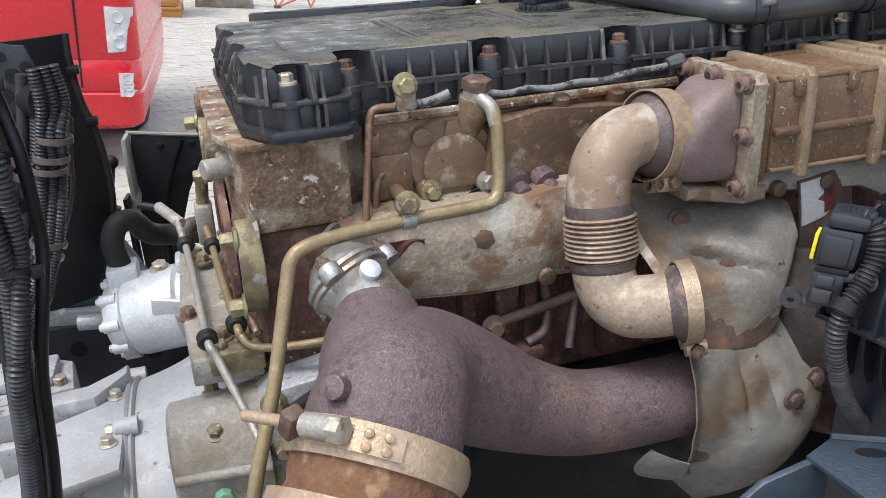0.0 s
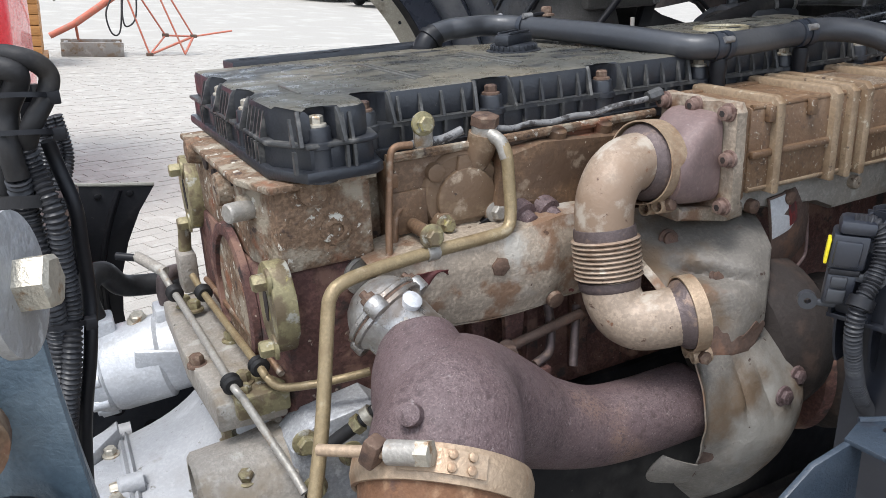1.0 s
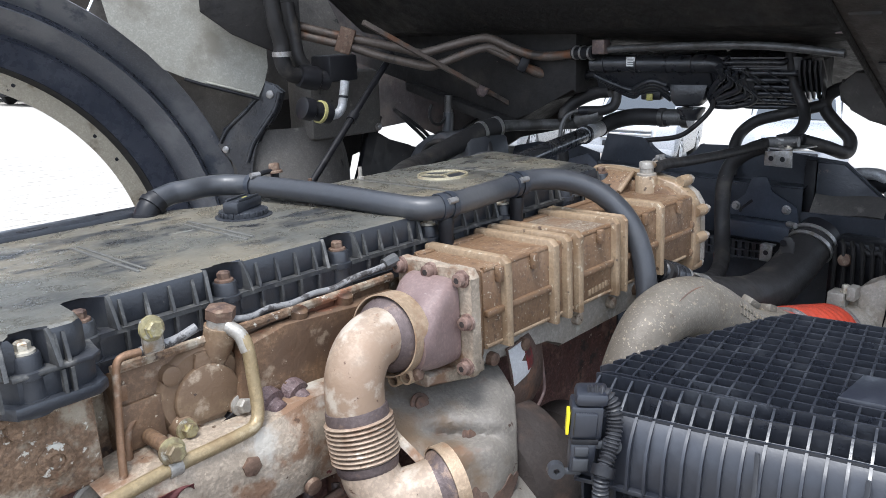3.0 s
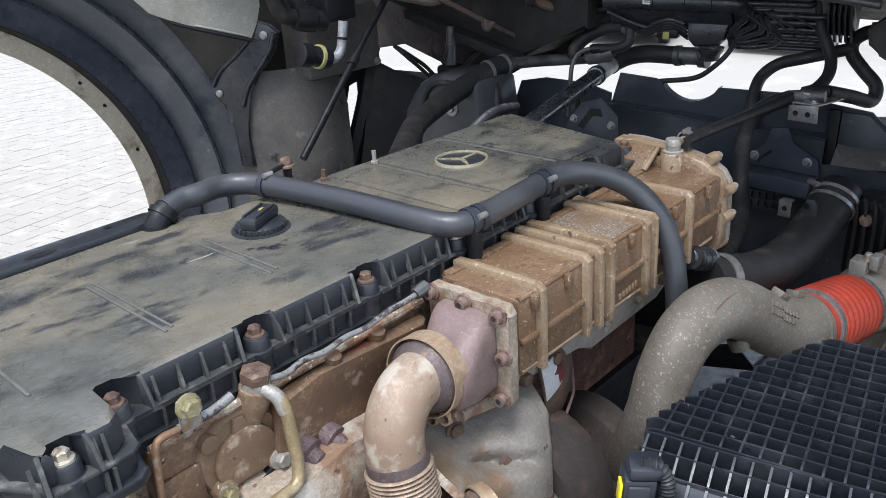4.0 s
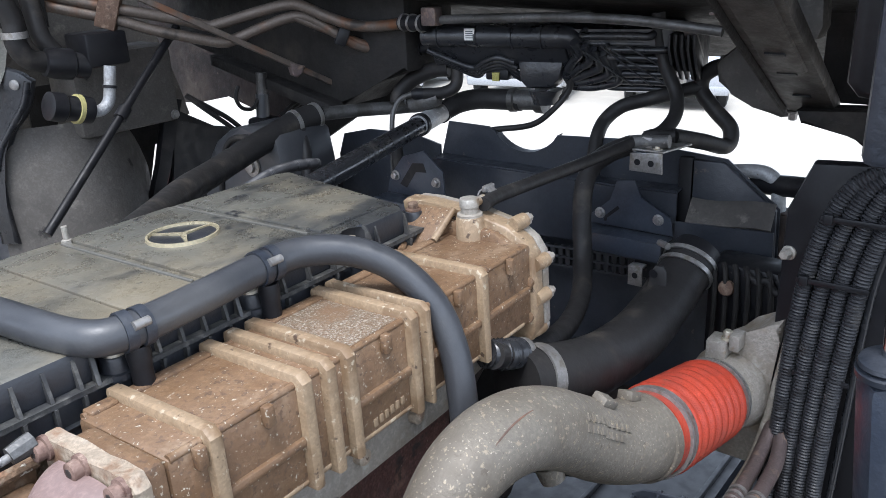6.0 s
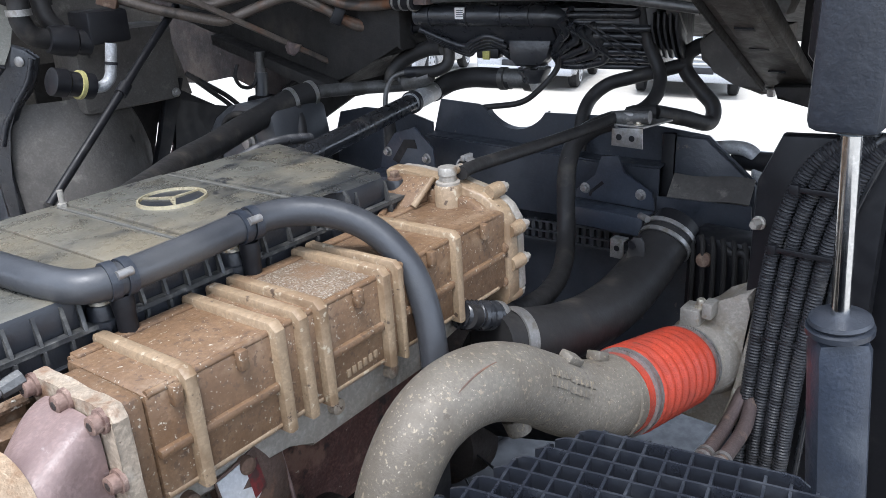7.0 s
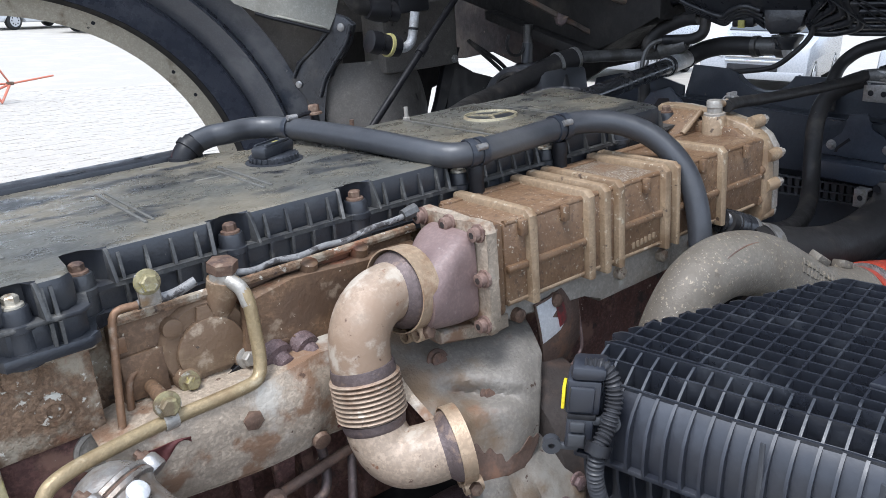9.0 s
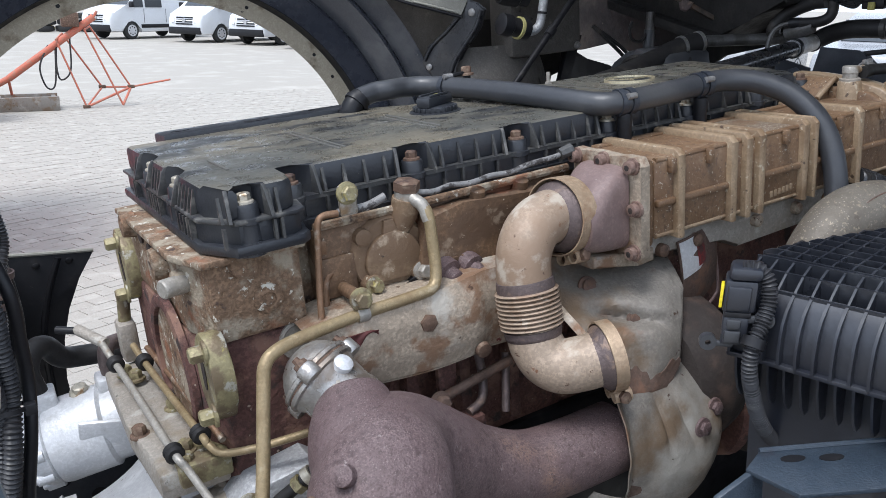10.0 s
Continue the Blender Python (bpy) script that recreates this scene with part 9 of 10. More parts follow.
for x, y, z, w in ((-0.326, -0.144, 1.434, 0.0225), (-0.325, -0.142, 1.462, 0.0225), (-0.333, -0.146, 1.272, 0.024)):
    part("cable_tie", turned_open(bmesh.new(), (x, y, z), (0.08, 0.25, 1), [(-0.002, w), (-0.002, w + 0.0016), (0.002, w + 0.0016), (0.002, w)], 28), M_deep, harn)
    part("tie_head", box(bmesh.new(), x + w - 0.004, x + w + 0.006, y - 0.014, y - 0.005, z - 0.006, z + 0.004, 0.001), M_deep, harn)
part("tape", turned_open(bmesh.new(), (-0.338, -0.142, 1.381), (0.1, 0.2, 1), [(-0.005, 0.0205), (-0.005, 0.0220), (0.005, 0.0220), (0.005, 0.0205)], 24), M_rubber, harn, "dusty cloth tape")
# second strand further back, beside the gearbox
far = thing("cable_harness", "slim tied cables hanging behind the gearbox", "cable", (-0.40, 0.3, 0.95))
for k, (dx, dy, r) in enumerate(((0.0, 0.0, 0.0105), (-0.020, 0.006, 0.008))):
    part("conduit", tube([(-0.35 + dx, 0.30 + dy, 1.36), (-0.362 + dx, 0.30 + dy, 1.30), (-0.372 + dx, 0.30 + dy, 1.25), (-0.380 + dx, 0.30 + dy, 1.20), (-0.402 + dx, 0.30 + dy, 1.11), (-0.425 + dx, 0.30 + dy, 1.02)], r, 8, 12, waves=(0.0050, 0.0010) if k == 0 else None), M_conduit, far)
for k, (dx, dy, r) in enumerate(((0.0, 0.0, 0.0070), (0.014, 0.01, 0.0055), (-0.018, 0.005, 0.0055))):
    part("cable", tube([(-0.338 + dx, 0.29 + dy, 1.30), (-0.350 + dx, 0.29 + dy, 1.24), (-0.355 + dx, 0.29 + dy, 1.20), (-0.379 + dx, 0.29 + dy, 1.138), (-0.413 + dx * 0.7, 0.29 + dy, 1.071), (-0.443 + dx * 0.6, 0.29 + dy, 1.01), (-0.455 + dx, 0.29 + dy, 0.955)], r, 8, 12, waves=(0.0045, 0.0010) if k == 0 else None), M_conduit if k == 0 else M_gloss, far)
for k in range(3):
    part("conduit", tube([(-0.320 + 0.009 * k, 0.10 + 0.008 * k, 1.40), (-0.320 + 0.011 * k, 0.10 + 0.008 * k, 1.358), (-0.327 + 0.010 * k, 0.10, 1.327), (-0.336 + 0.010 * k, 0.10 + 0.008 * k, 1.281), (-0.344 + 0.010 * k, 0.10, 1.240), (-0.354 + 0.009 * k, 0.10, 1.198), (-0.367 + 0.008 * k, 0.10, 1.162), (-0.382 + 0.008 * k, 0.10, 1.125), (-0.40, 0.10, 1.09)], 0.0062, 8, 10, waves=(0.0042, 0.0009)), M_conduit, far)
for x, z in ((-0.312, 1.321), (-0.320, 1.300), (-0.325, 1.287), (-0.345, 1.20)):
    part("strap", turned_open(bmesh.new(), (x - 0.002, 0.104, z), (0.15, 0, 1), [(-0.0035, 0.0175), (-0.0035, 0.0195), (0.0035, 0.0195), (0.0035, 0.0175)], 18), M_collar, far, "grey tape strap")
for x, z in ((-0.382, 1.13), (-0.390, 1.112), (-0.437, 1.02)):
    part("cable_tie", turned_open(bmesh.new(), (x + 0.002, 0.294, z), (0.45, 0, 0.9), [(-0.0025, 0.019), (-0.0025, 0.021), (0.0025, 0.021), (0.0025, 0.019)], 18), M_line, far, "pale grey cable tie")
for x, z in ((-0.374, 1.245), (-0.376, 1.225)):
    part("strap", turned_open(bmesh.new(), (x - 0.008, 0.303, z), (0.2, 0, 1), [(-0.005, 0.024), (-0.005, 0.026), (0.005, 0.026), (0.005, 0.024)], 18), M_collar, far)

plate = thing("perforated_bracket", "dark pressed steel bracket with holes and grommets", "bracket", (-0.37, 0.22, 1.1))
part("plate", slab(bmesh.new(), [(-0.46, 1.42), (-0.384, 1.394), (-0.364, 1.392), (-0.353, 1.356), (-0.369, 1.334), (-0.383, 1.312), (-0.41, 1.291), (-0.46, 1.25)], 0.33, 0.335, "y", bevel=0.001), M_blackpaint, plate)
for x, z, r in ((-0.367, 1.365, 0.008), (-0.385, 1.355, 0.010), (-0.40, 1.33, 0.010), (-0.41, 1.37, 0.012), (-0.395, 1.38, 0.007)):
    part("hole", turned(bmesh.new(), (x, 0.3295, z), (0, -1, 0), [(0, r), (0.0006, r * 0.97)], 16), M_deep, plate)
for x, z, r in ((-0.362, 1.325, 0.026), (-0.43, 1.22, 0.045)):
    part("grommet", turned_open(bmesh.new(), (x, 0.315, z), (0.6, -0.8, 0), [(0, r * 0.6), (0, r), (0.03, r), (0.03, r * 0.6)], 24), M_deep, plate)
FLAP = smooth_path([(-0.323, 0.40, 1.395), (-0.325, 0.40, 1.356), (-0.321, 0.40, 1.299), (-0.310, 0.40, 1.255), (-0.305, 0.40, 1.203), (-0.306, 0.40, 1.149), (-0.318, 0.40, 1.085), (-0.355, 0.40, 0.994)], 4)
def flapper(u, v):
    x, y, z = FLAP[int(round(u * 28))]
    return (x - 0.20 * v, y - 0.06 * math.sin(math.pi * v) + 0.05 * v, z)
flapthing = thing("rubber_flap", "curved black rubber splash flap behind the harness", "splash guard", (-0.36, 0.4, 1.0))
part("sheet", sheet(bmesh.new(), None, 28, 8, flapper, 0.005), M_deep, flapthing)
part("edge_bead", tube([(x + 0.002, y - 0.002, z) for x, y, z in FLAP[::4]], 0.006, 4, 10), M_rubber, flapthing, "rounded edge bead")
for x, z in ((-0.349, 1.345), (-0.338, 1.27)):
    part("clip", box(bmesh.new(), x + 0.020, x + 0.038, 0.388, 0.402, z - 0.006, z + 0.006, 0.002), M_deep, flapthing)
# added black filler that closes the gap behind the harness and keeps it dark
solo("cab_back_panel", slab(bmesh.new(), [(-0.90, 0.95), (-0.90, 1.9), (-0.47, 1.9), (-0.44, 1.40), (-0.50, 0.95)], 0.42, 0.43, "y"), M_deep, "added black filler panel that darkens the gap behind the cable harness", "panel")
# added black tray, closes the engine bay below the fan so gaps stay dark
tray = thing("undertray", "added black tray that darkens the gaps under the radiator and fan", "undertray", (1.4, 0.1, 0.55))
part("floor_sheet", box(bmesh.new(), 0.75, 2.1, -0.62, 0.80, 0.56, 0.57, 0.002), M_deep, tray)
for k in range(7):
    part("stiffener", box(bmesh.new(), 0.78, 2.08, -0.55 + 0.2 * k, -0.54 + 0.2 * k, 0.571, 0.585, 0.002), M_deep, tray)
fan = thing("cooling_fan", "black plastic cooling fan behind the radiator shroud", "fan", (1.2, 0.12, 0.8))
part("hub", turned(bmesh.new(), (1.06, 0.12, 0.86), (1, 0, 0), [(0, 0.05), (0.02, 0.10), (0.08, 0.11), (0.10, 0.06)], 32), M_darkiron, fan)
for k in range(9):
    a = 2 * math.pi * k / 9
    d, e = V(0, math.cos(a), math.sin(a)), V(0, -math.sin(a), math.cos(a))
    part("blade", sheet(bmesh.new(), None, 6, 4, lambda u, v, d=d, e=e: V(1.09 + 0.05 * v, 0.12, 0.86) + d * (0.09 + 0.20 * u) + e * (0.055 * (v - 0.5) * (1 + 0.4 * u)), 0.003), M_deep, fan)

# ---- tilted cab above the engine ----
CL = Matrix.Translation((0.067, 0.030, 0.035))
AC = (0.121, 1.012)
cab = thing("tilted_cab", "underside of a dark blue truck cab tilted forward", "truck cab", (0.9, 0.2, 1.5))
def arch_band(r0, y0, r1, y1, a0=-14, a1=131, n=56):
    def f(u, v):
        a = radians(a0 + (a1 - a0) * u)
        r = r0 + (r1 - r0) * v
        return (AC[0] + r * math.cos(a), y0 + (y1 - y0) * v, AC[1] + r * math.sin(a))
    return f
part("arch_flange", sheet(bmesh.new(), None, 80, 2, arch_band(0.573, 1.382, 0.622, 1.374), 0.004), M_sealant, cab, "tan sealant-smeared arch flange")
part("arch_lip", sheet(bmesh.new(), None, 80, 2, arch_band(0.622, 1.373, 0.632, 1.345), 0.004), M_deep, cab)
part("arch_inner", sheet(bmesh.new(), None, 80, 4, arch_band(0.631, 1.346, 0.690, 1.322), 0.004), M_arch, cab)
part("arch_ridge", sheet(bmesh.new(), None, 80, 2, arch_band(0.690, 1.322, 0.703, 1.342), 0.004), M_arch, cab)
part("arch_outer", sheet(bmesh.new(), None, 80, 3, arch_band(0.703, 1.342, 0.756, 1.272), 0.004), M_archdust, cab)
part("arch_ridge", sheet(bmesh.new(), None, 80, 2, arch_band(0.756, 1.272, 0.770, 1.290), 0.004), M_arch, cab)
part("arch_rim", sheet(bmesh.new(), None, 80, 3, arch_band(0.770, 1.290, 0.822, 1.236), 0.004), M_archdust, cab)
for a in (32, 40, 62, 85, 108, 18):
    p = (AC[0] + 0.601 * math.cos(radians(a)), 1.374, AC[1] + 0.601 * math.sin(radians(a)))
    part("flange_hole", turned(bmesh.new(), p, (0, -1, 0), [(0, 0.0055), (0.0012, 0.005)], 12), M_deep, cab)
part("side_wall", sheet(bmesh.new(), None, 40, 6, arch_band(0.818, 1.262, 1.70, 1.34, 58, 131), 0.006), M_underbody, cab, "grimy dark cab side")
part("side_wall", sheet(bmesh.new(), None, 20, 6, arch_band(0.818, 1.262, 1.40, 1.32, 12, 57.5), 0.006), M_liner, cab, "grey-brown cab side")
# floor of the cab: slopes up and back over the engine
part("floor", slab(bmesh.new(), [(1.95, 1.46), (1.62, 1.585), (1.36, 1.635), (1.15, 1.80), (0.72, 2.45), (0.78, 2.50), (1.25, 1.88), (1.45, 1.72), (1.99, 1.54)], -0.95, 1.20, "y"), M_underbody, cab, "grimy black cab floor")
part("tunnel", slab(bmesh.new(), [(1.36, 1.54), (1.06, 1.475), (0.66, 1.385), (0.60, 1.43), (0.46, 1.475), (0.46, 1.72), (1.36, 1.72)], 1.44, 1.60, "x", bevel=0.01), M_underbody, cab)
part("tunnel_edge", slab(bmesh.new(), [(1.06, 1.462), (0.665, 1.372), (0.645, 1.382), (0.66, 1.398), (1.06, 1.486)], 1.40, 1.445, "x", bevel=0.002), M_underbody, cab, "grimy folded edge")
def beam(out, lo, hi):
    """Piece of the slanting cab beam, drifting inwards as it runs forward."""
    bm = slab(bmesh.new(), out, lo, hi, "y", bevel=0.005)
    for v in bm.verts:
        v.co.y += 0.066 * (v.co.x - 1.0)
    return bm
part("side_beam", beam([(0.96, 1.724), (1.545, 1.440), (1.57, 1.440), (1.56, 1.462), (0.97, 1.750)], -0.376, -0.298), M_beam, cab, "dusty grey-brown cab beam")
part("beam_lip", beam([(0.96, 1.716), (1.545, 1.432), (1.57, 1.49), (0.98, 1.78)], -0.2975, -0.290), M_underbody, cab)
part("beam_pressing", beam([(1.10, 1.650), (1.34, 1.533), (1.355, 1.533), (1.355, 1.55), (1.11, 1.67)], -0.364, -0.312), M_beam, cab)
for x, z in ((1.265, 1.568), (1.459, 1.480), (1.345, 1.531)):
    part("beam_slot", box(bmesh.new(), -0.004, 0.004, -0.013, 0.013, -0.0012, 0.0012, 0.0, pose(x, -0.337 + 0.066 * (x - 1), z, 0, 26, 0)), M_deep, cab)
part("beam_foot", slab(bmesh.new(), [(-0.292, 1.452), (-0.300, 1.432), (-0.372, 1.424), (-0.392, 1.405), (-0.42, 1.400), (-0.42, 1.46)], 1.49, 1.55, "x", bevel=0.005), M_underbody, cab)
part("beam_bolt", hexbolt(bmesh.new(), (1.556, -0.270, 1.436), (0, 0, -1), 0.007, 0.012), M_ringsteel, cab)
part("beam_tab", box(bmesh.new(), 1.235, 1.285, -0.300, -0.240, 1.6185, 1.6215, 0.001), M_collar, cab, "bent steel tab")
part("tab_bolt", rod(bmesh.new(), (1.25, -0.282, 1.594), (1.25, -0.282, 1.6183), 0.0055, segs=10), M_ringsteel, cab)
part("floor_washer", turned(bmesh.new(), (1.25, -0.250, 1.668), (0, 0, -1), [(0, 0.020), (0.003, 0.019), (0.0035, 0.006), (0.016, 0.0055)], 18), M_ringsteel, cab)
part("hat_bracket", slab(bmesh.new(), [(-0.322, 1.655), (-0.318, 1.612), (-0.332, 1.606), (-0.341, 1.584), (-0.360, 1.584), (-0.366, 1.60), (-0.362, 1.655)], 1.30, 1.34, "x", bevel=0.006), M_liner, cab, "grey pressed hat bracket")
part("moulding", slab(bmesh.new(), [(-0.115, 1.500), (-0.122, 1.466), (-0.150, 1.448), (-0.190, 1.428), (-0.235, 1.412), (-0.262, 1.418), (-0.262, 1.53), (-0.15, 1.53)], 1.60, 1.70, "x", bevel=0.014), M_liner, cab, "smooth grey-brown moulding")
part("beam_panel", box(bmesh.new(), 1.585, 1.60, -0.95, -0.30, 1.45, 1.95, 0.002), M_underbody, cab)
part("right_block", slab(bmesh.new(), [(-0.432, 1.80), (-0.432, 1.556), (-0.446, 1.540), (-0.47, 1.538), (-0.72, 1.54), (-0.72, 1.8)], 1.15, 1.40, "x", bevel=0.012), M_deep, cab)
part("side_moulding", sheet(bmesh.new(), None, 16, 8, lambda u, v: (1.60 + 0.05 * v, 0.79 - 0.28 * u, 1.392 + 0.080 * u ** 1.6 + (0.05 + 0.02 * u) * v), 0.005), M_liner, cab, "smooth grey-brown moulding")
part("wheelhouse", sheet(bmesh.new(), None, 24, 16, lambda u, v: (0.80 + 0.366 * u, 1.02 + 0.09 * (2 * u - 1) ** 2 - 0.06 * math.sin(math.pi * v) * math.sin(math.pi * u), 0.86 + (0.50 - 0.16 * max(0, u - 0.62) / 0.38 * (max(0, u - 0.62) / 0.38)) * v), 0.006), M_liner, cab, "smooth grey-brown wheelhouse", place=CL)
part("upper_step", box(bmesh.new(), 0.955, 1.20, 0.985, 1.10, 1.322, 1.50, 0.016), M_liner, cab, "grey-brown box above the wheelhouse", place=CL)
part("step_bolt", hexbolt(bmesh.new(), (1.182, 0.985, 1.338), (0, -1, 0), 0.008, 0.007), M_ringsteel, cab, place=CL)
# pale side panel in a plane askew to the engine, with its seam and the liner below
SP = Matrix(((0.912, 0.410, 0, 0.75), (-0.410, 0.912, 0, 1.13), (0, 0, 1, 0), (0, 0, 0, 1)))
def on_side(bm):
    bmesh.ops.transform(bm, matrix=SP, verts=bm.verts)
    return bm
part("cab_side", on_side(slab(bmesh.new(), [(-0.100, 1.605), (-0.068, 1.567), (-0.021, 1.545), (0.022, 1.528), (0.088, 1.508), (0.158, 1.486), (0.176, 1.52), (0.188, 1.56), (0.190, 1.80), (-0.20, 1.80), (-0.18, 1.68)], 0.0, 0.005, "y")), M_cabpanel, cab, "pale dusty cab panel")
part("side_seam", on_side(tube([(-0.021, -0.004, 1.541), (0.022, -0.006, 1.525), (0.088, -0.007, 1.504), (0.158, -0.006, 1.481)], 0.0045, 5, 10)), M_deep, cab)
part("side_bead", on_side(tube([(0.03, -0.004, 1.530), (0.09, -0.006, 1.512), (0.150, -0.005, 1.493)], 0.0032, 5, 10)), M_cabpanel, cab)
part("floor_edge", on_side(slab(bmesh.new(), [(0.030, 1.70), (0.10, 1.645), (0.20, 1.597), (0.27, 1.60), (0.27, 1.80), (0.03, 1.80)], -0.06, -0.045, "y", bevel=0.004)), M_underbody, cab)
part("far_post", slab(bmesh.new(), [(1.195, 1.37), (1.148, 1.22), (1.075, 1.051), (1.045, 0.95), (1.068, 0.95), (1.103, 1.04), (1.182, 1.22), (1.238, 1.36)], 1.03, 1.05, "y", bevel=0.004), M_deep, cab, place=CL)
part("dark_panel", slab(bmesh.new(), [(1.25, 1.30), (1.234, 1.198), (1.18, 0.986), (1.14, 0.80), (1.75, 0.80), (1.75, 1.14), (1.50, 1.20), (1.40, 1.25)], 1.10, 1.108, "y"), M_deep, cab, place=CL)
part("bulkhead", slab(bmesh.new(), [(0.60, 1.36), (0.80, 1.315), (0.99, 1.205), (1.05, 1.21), (1.14, 1.29), (1.30, 1.33), (1.45, 1.30), (2.2, 1.25), (2.2, 1.80), (0.60, 1.80)], 1.62, 1.63, "x"), M_underbody, cab, "dark front wall of the cab")
part("inner_panel", slab(bmesh.new(), [(0.95, 1.42), (1.30, 1.42), (1.283, 1.235), (1.25, 1.227), (1.168, 0.969), (1.12, 0.80), (0.95, 0.80)], 1.20, 1.206, "y"), M_underbody, cab, place=CL)
part("inner_panel", slab(bmesh.new(), [(1.30, 1.32), (1.437, 1.24), (1.65, 1.187), (1.75, 1.13), (1.75, 0.80), (1.15, 0.80), (1.203, 0.968), (1.285, 1.157), (1.283, 1.235)], 1.20, 1.206, "y"), M_deep, cab, place=CL)
part("lower_front", slab(bmesh.new(), [(0.62, 1.15), (1.2, 1.12), (1.2, 0.80), (0.62, 0.80)], 1.78, 1.80, "x"), M_deep, cab)

# bracket in its own upright plane: x along the plane, z up
BM = Matrix(((0.589, 0.808, 0, 0.848), (-0.808, 0.589, 0, 1.166), (0, 0, 1, 0), (0, 0, 0, 1)))
mount = thing("cab_bracket", "black pressed cab bracket with round bolts", "bracket", (0.88, 1.1, 1.2), base=F @ BM)
part("plate", slab(bmesh.new(), [(0.120, 1.525), (0.152, 1.514), (0.173, 1.496), (0.157, 1.450), (0.135, 1.422), (0.104, 1.390), (0.074, 1.350), (0.062, 1.300), (0.060, 1.240), (0.066, 1.150), (0.026, 1.150), (0.033, 1.300), (0.011, 1.318), (-0.012, 1.334), (-0.026, 1.360), (-0.004, 1.405), (0.029, 1.425), (0.078, 1.458), (0.106, 1.495)], -0.012, 0.012, "y", bevel=0.008), M_tank, mount)
part("raised_edge", tube([(0.163, -0.012, 1.496), (0.146, -0.013, 1.452), (0.112, -0.013, 1.408), (0.078, -0.013, 1.362), (0.058, -0.012, 1.315)], 0.0065, 6, 10), M_tank, mount)
part("raised_edge", tube([(0.100, -0.012, 1.482), (0.060, -0.013, 1.444), (0.012, -0.013, 1.405), (-0.014, -0.012, 1.366)], 0.0055, 6, 10), M_tank, mount)
for x, z, r in ((0.137, 1.491, 0.0105), (0.0, 1.348, 0.0095)):
    part("bolt", turned(bmesh.new(), (x, -0.012, z), (0, -1, 0), [(0, r), (0.004, r), (0.0055, r * 0.8), (0.006, r * 0.3)], 18), M_ringsteel, mount)
part("pale_patch", slab(bmesh.new(), [(0.000, 1.316), (0.028, 1.318), (0.028, 1.270), (0.004, 1.262)], 0.016, 0.020, "y"), M_liner, mount, "pale grey plate behind the arm")

strut = thing("gas_strut", "thin black prop strut with clip under the cab", "strut", (0.72, 0.7, 1.25), base=F @ CL)
part("rod", rod(bmesh.new(), (0.715, 0.72, 1.235), (1.13, 0.85, 1.545), 0.0085), M_deep, strut)
part("sleeve", rod(bmesh.new(), (0.93, 0.787, 1.395), (0.95, 0.794, 1.41), 0.0125), M_deep, strut)

solo("cab_hose", tube([(0.80, 0.90, 1.72), (0.806, 0.90, 1.64), (0.820, 0.90, 1.585), (0.818, 0.90, 1.545), (0.835, 0.90, 1.515), (0.875, 0.90, 1.502), (0.92, 0.90, 1.49)], 0.020, 8, 18), M_rubber, "black rubber heater hose bending under the cab", "hose", base=F @ CL)
solo("cab_hose", tube([(0.865, 0.93, 1.68), (0.87, 0.92, 1.60), (0.872, 0.91, 1.55), (0.89, 0.905, 1.52)], 0.018, 8, 18), M_rubber, "short black rubber heater hose beside the bracket", "hose", base=F @ CL)
tap = thing("heater_valve", "black plastic heater valve with bright elbow", "valve", (0.9, 0.85, 1.4), base=F @ CL)
part("plug", turned(bmesh.new(), (0.82, 0.84, 1.434), (1, 0, -0.28), [(0, 0.020), (0.004, 0.027), (0.03, 0.028), (0.034, 0.024), (0.06, 0.024), (0.066, 0.027), (0.085, 0.026), (0.09, 0.018)], 28), M_deep, tap)
part("yellow_ring", turned_open(bmesh.new(), (0.877, 0.84, 1.418), (1, 0, -0.28), [(-0.004, 0.024), (-0.004, 0.0285), (0.004, 0.0285), (0.004, 0.024)], 28), surface("dull_yellow", (0.42, 0.38, 0.16), 0.6), tap, "dull yellow ring")
part("elbow", tube([(0.905, 0.84, 1.408), (0.925, 0.84, 1.407), (0.943, 0.84, 1.420), (0.951, 0.84, 1.445), (0.960, 0.84, 1.488)], 0.0115, 6, 16), M_alu, tap, "bright aluminium elbow")
part("ring", ring_band(bmesh.new(), (0.9525, 0.84, 1.449), (0.2, 0, 1), 0.0117, 0.006, 0.002, 18), M_deep, tap)
part("box", box(bmesh.new(), 0.93, 1.02, 0.86, 0.94, 1.485, 1.55, 0.006), M_deep, tap)
part("clamp", ring_band(bmesh.new(), (0.8185, 0.90, 1.56), (0, 0, 1), 0.0205, 0.012, 0.003, 22), M_ringsteel, tap)
part("coupler", turned(bmesh.new(), (0.86, 0.895, 1.505), (1, -0.1, -0.2), [(0, 0.026), (0.02, 0.030), (0.05, 0.030), (0.055, 0.024), (0.08, 0.026)], 24), M_deep, tap)

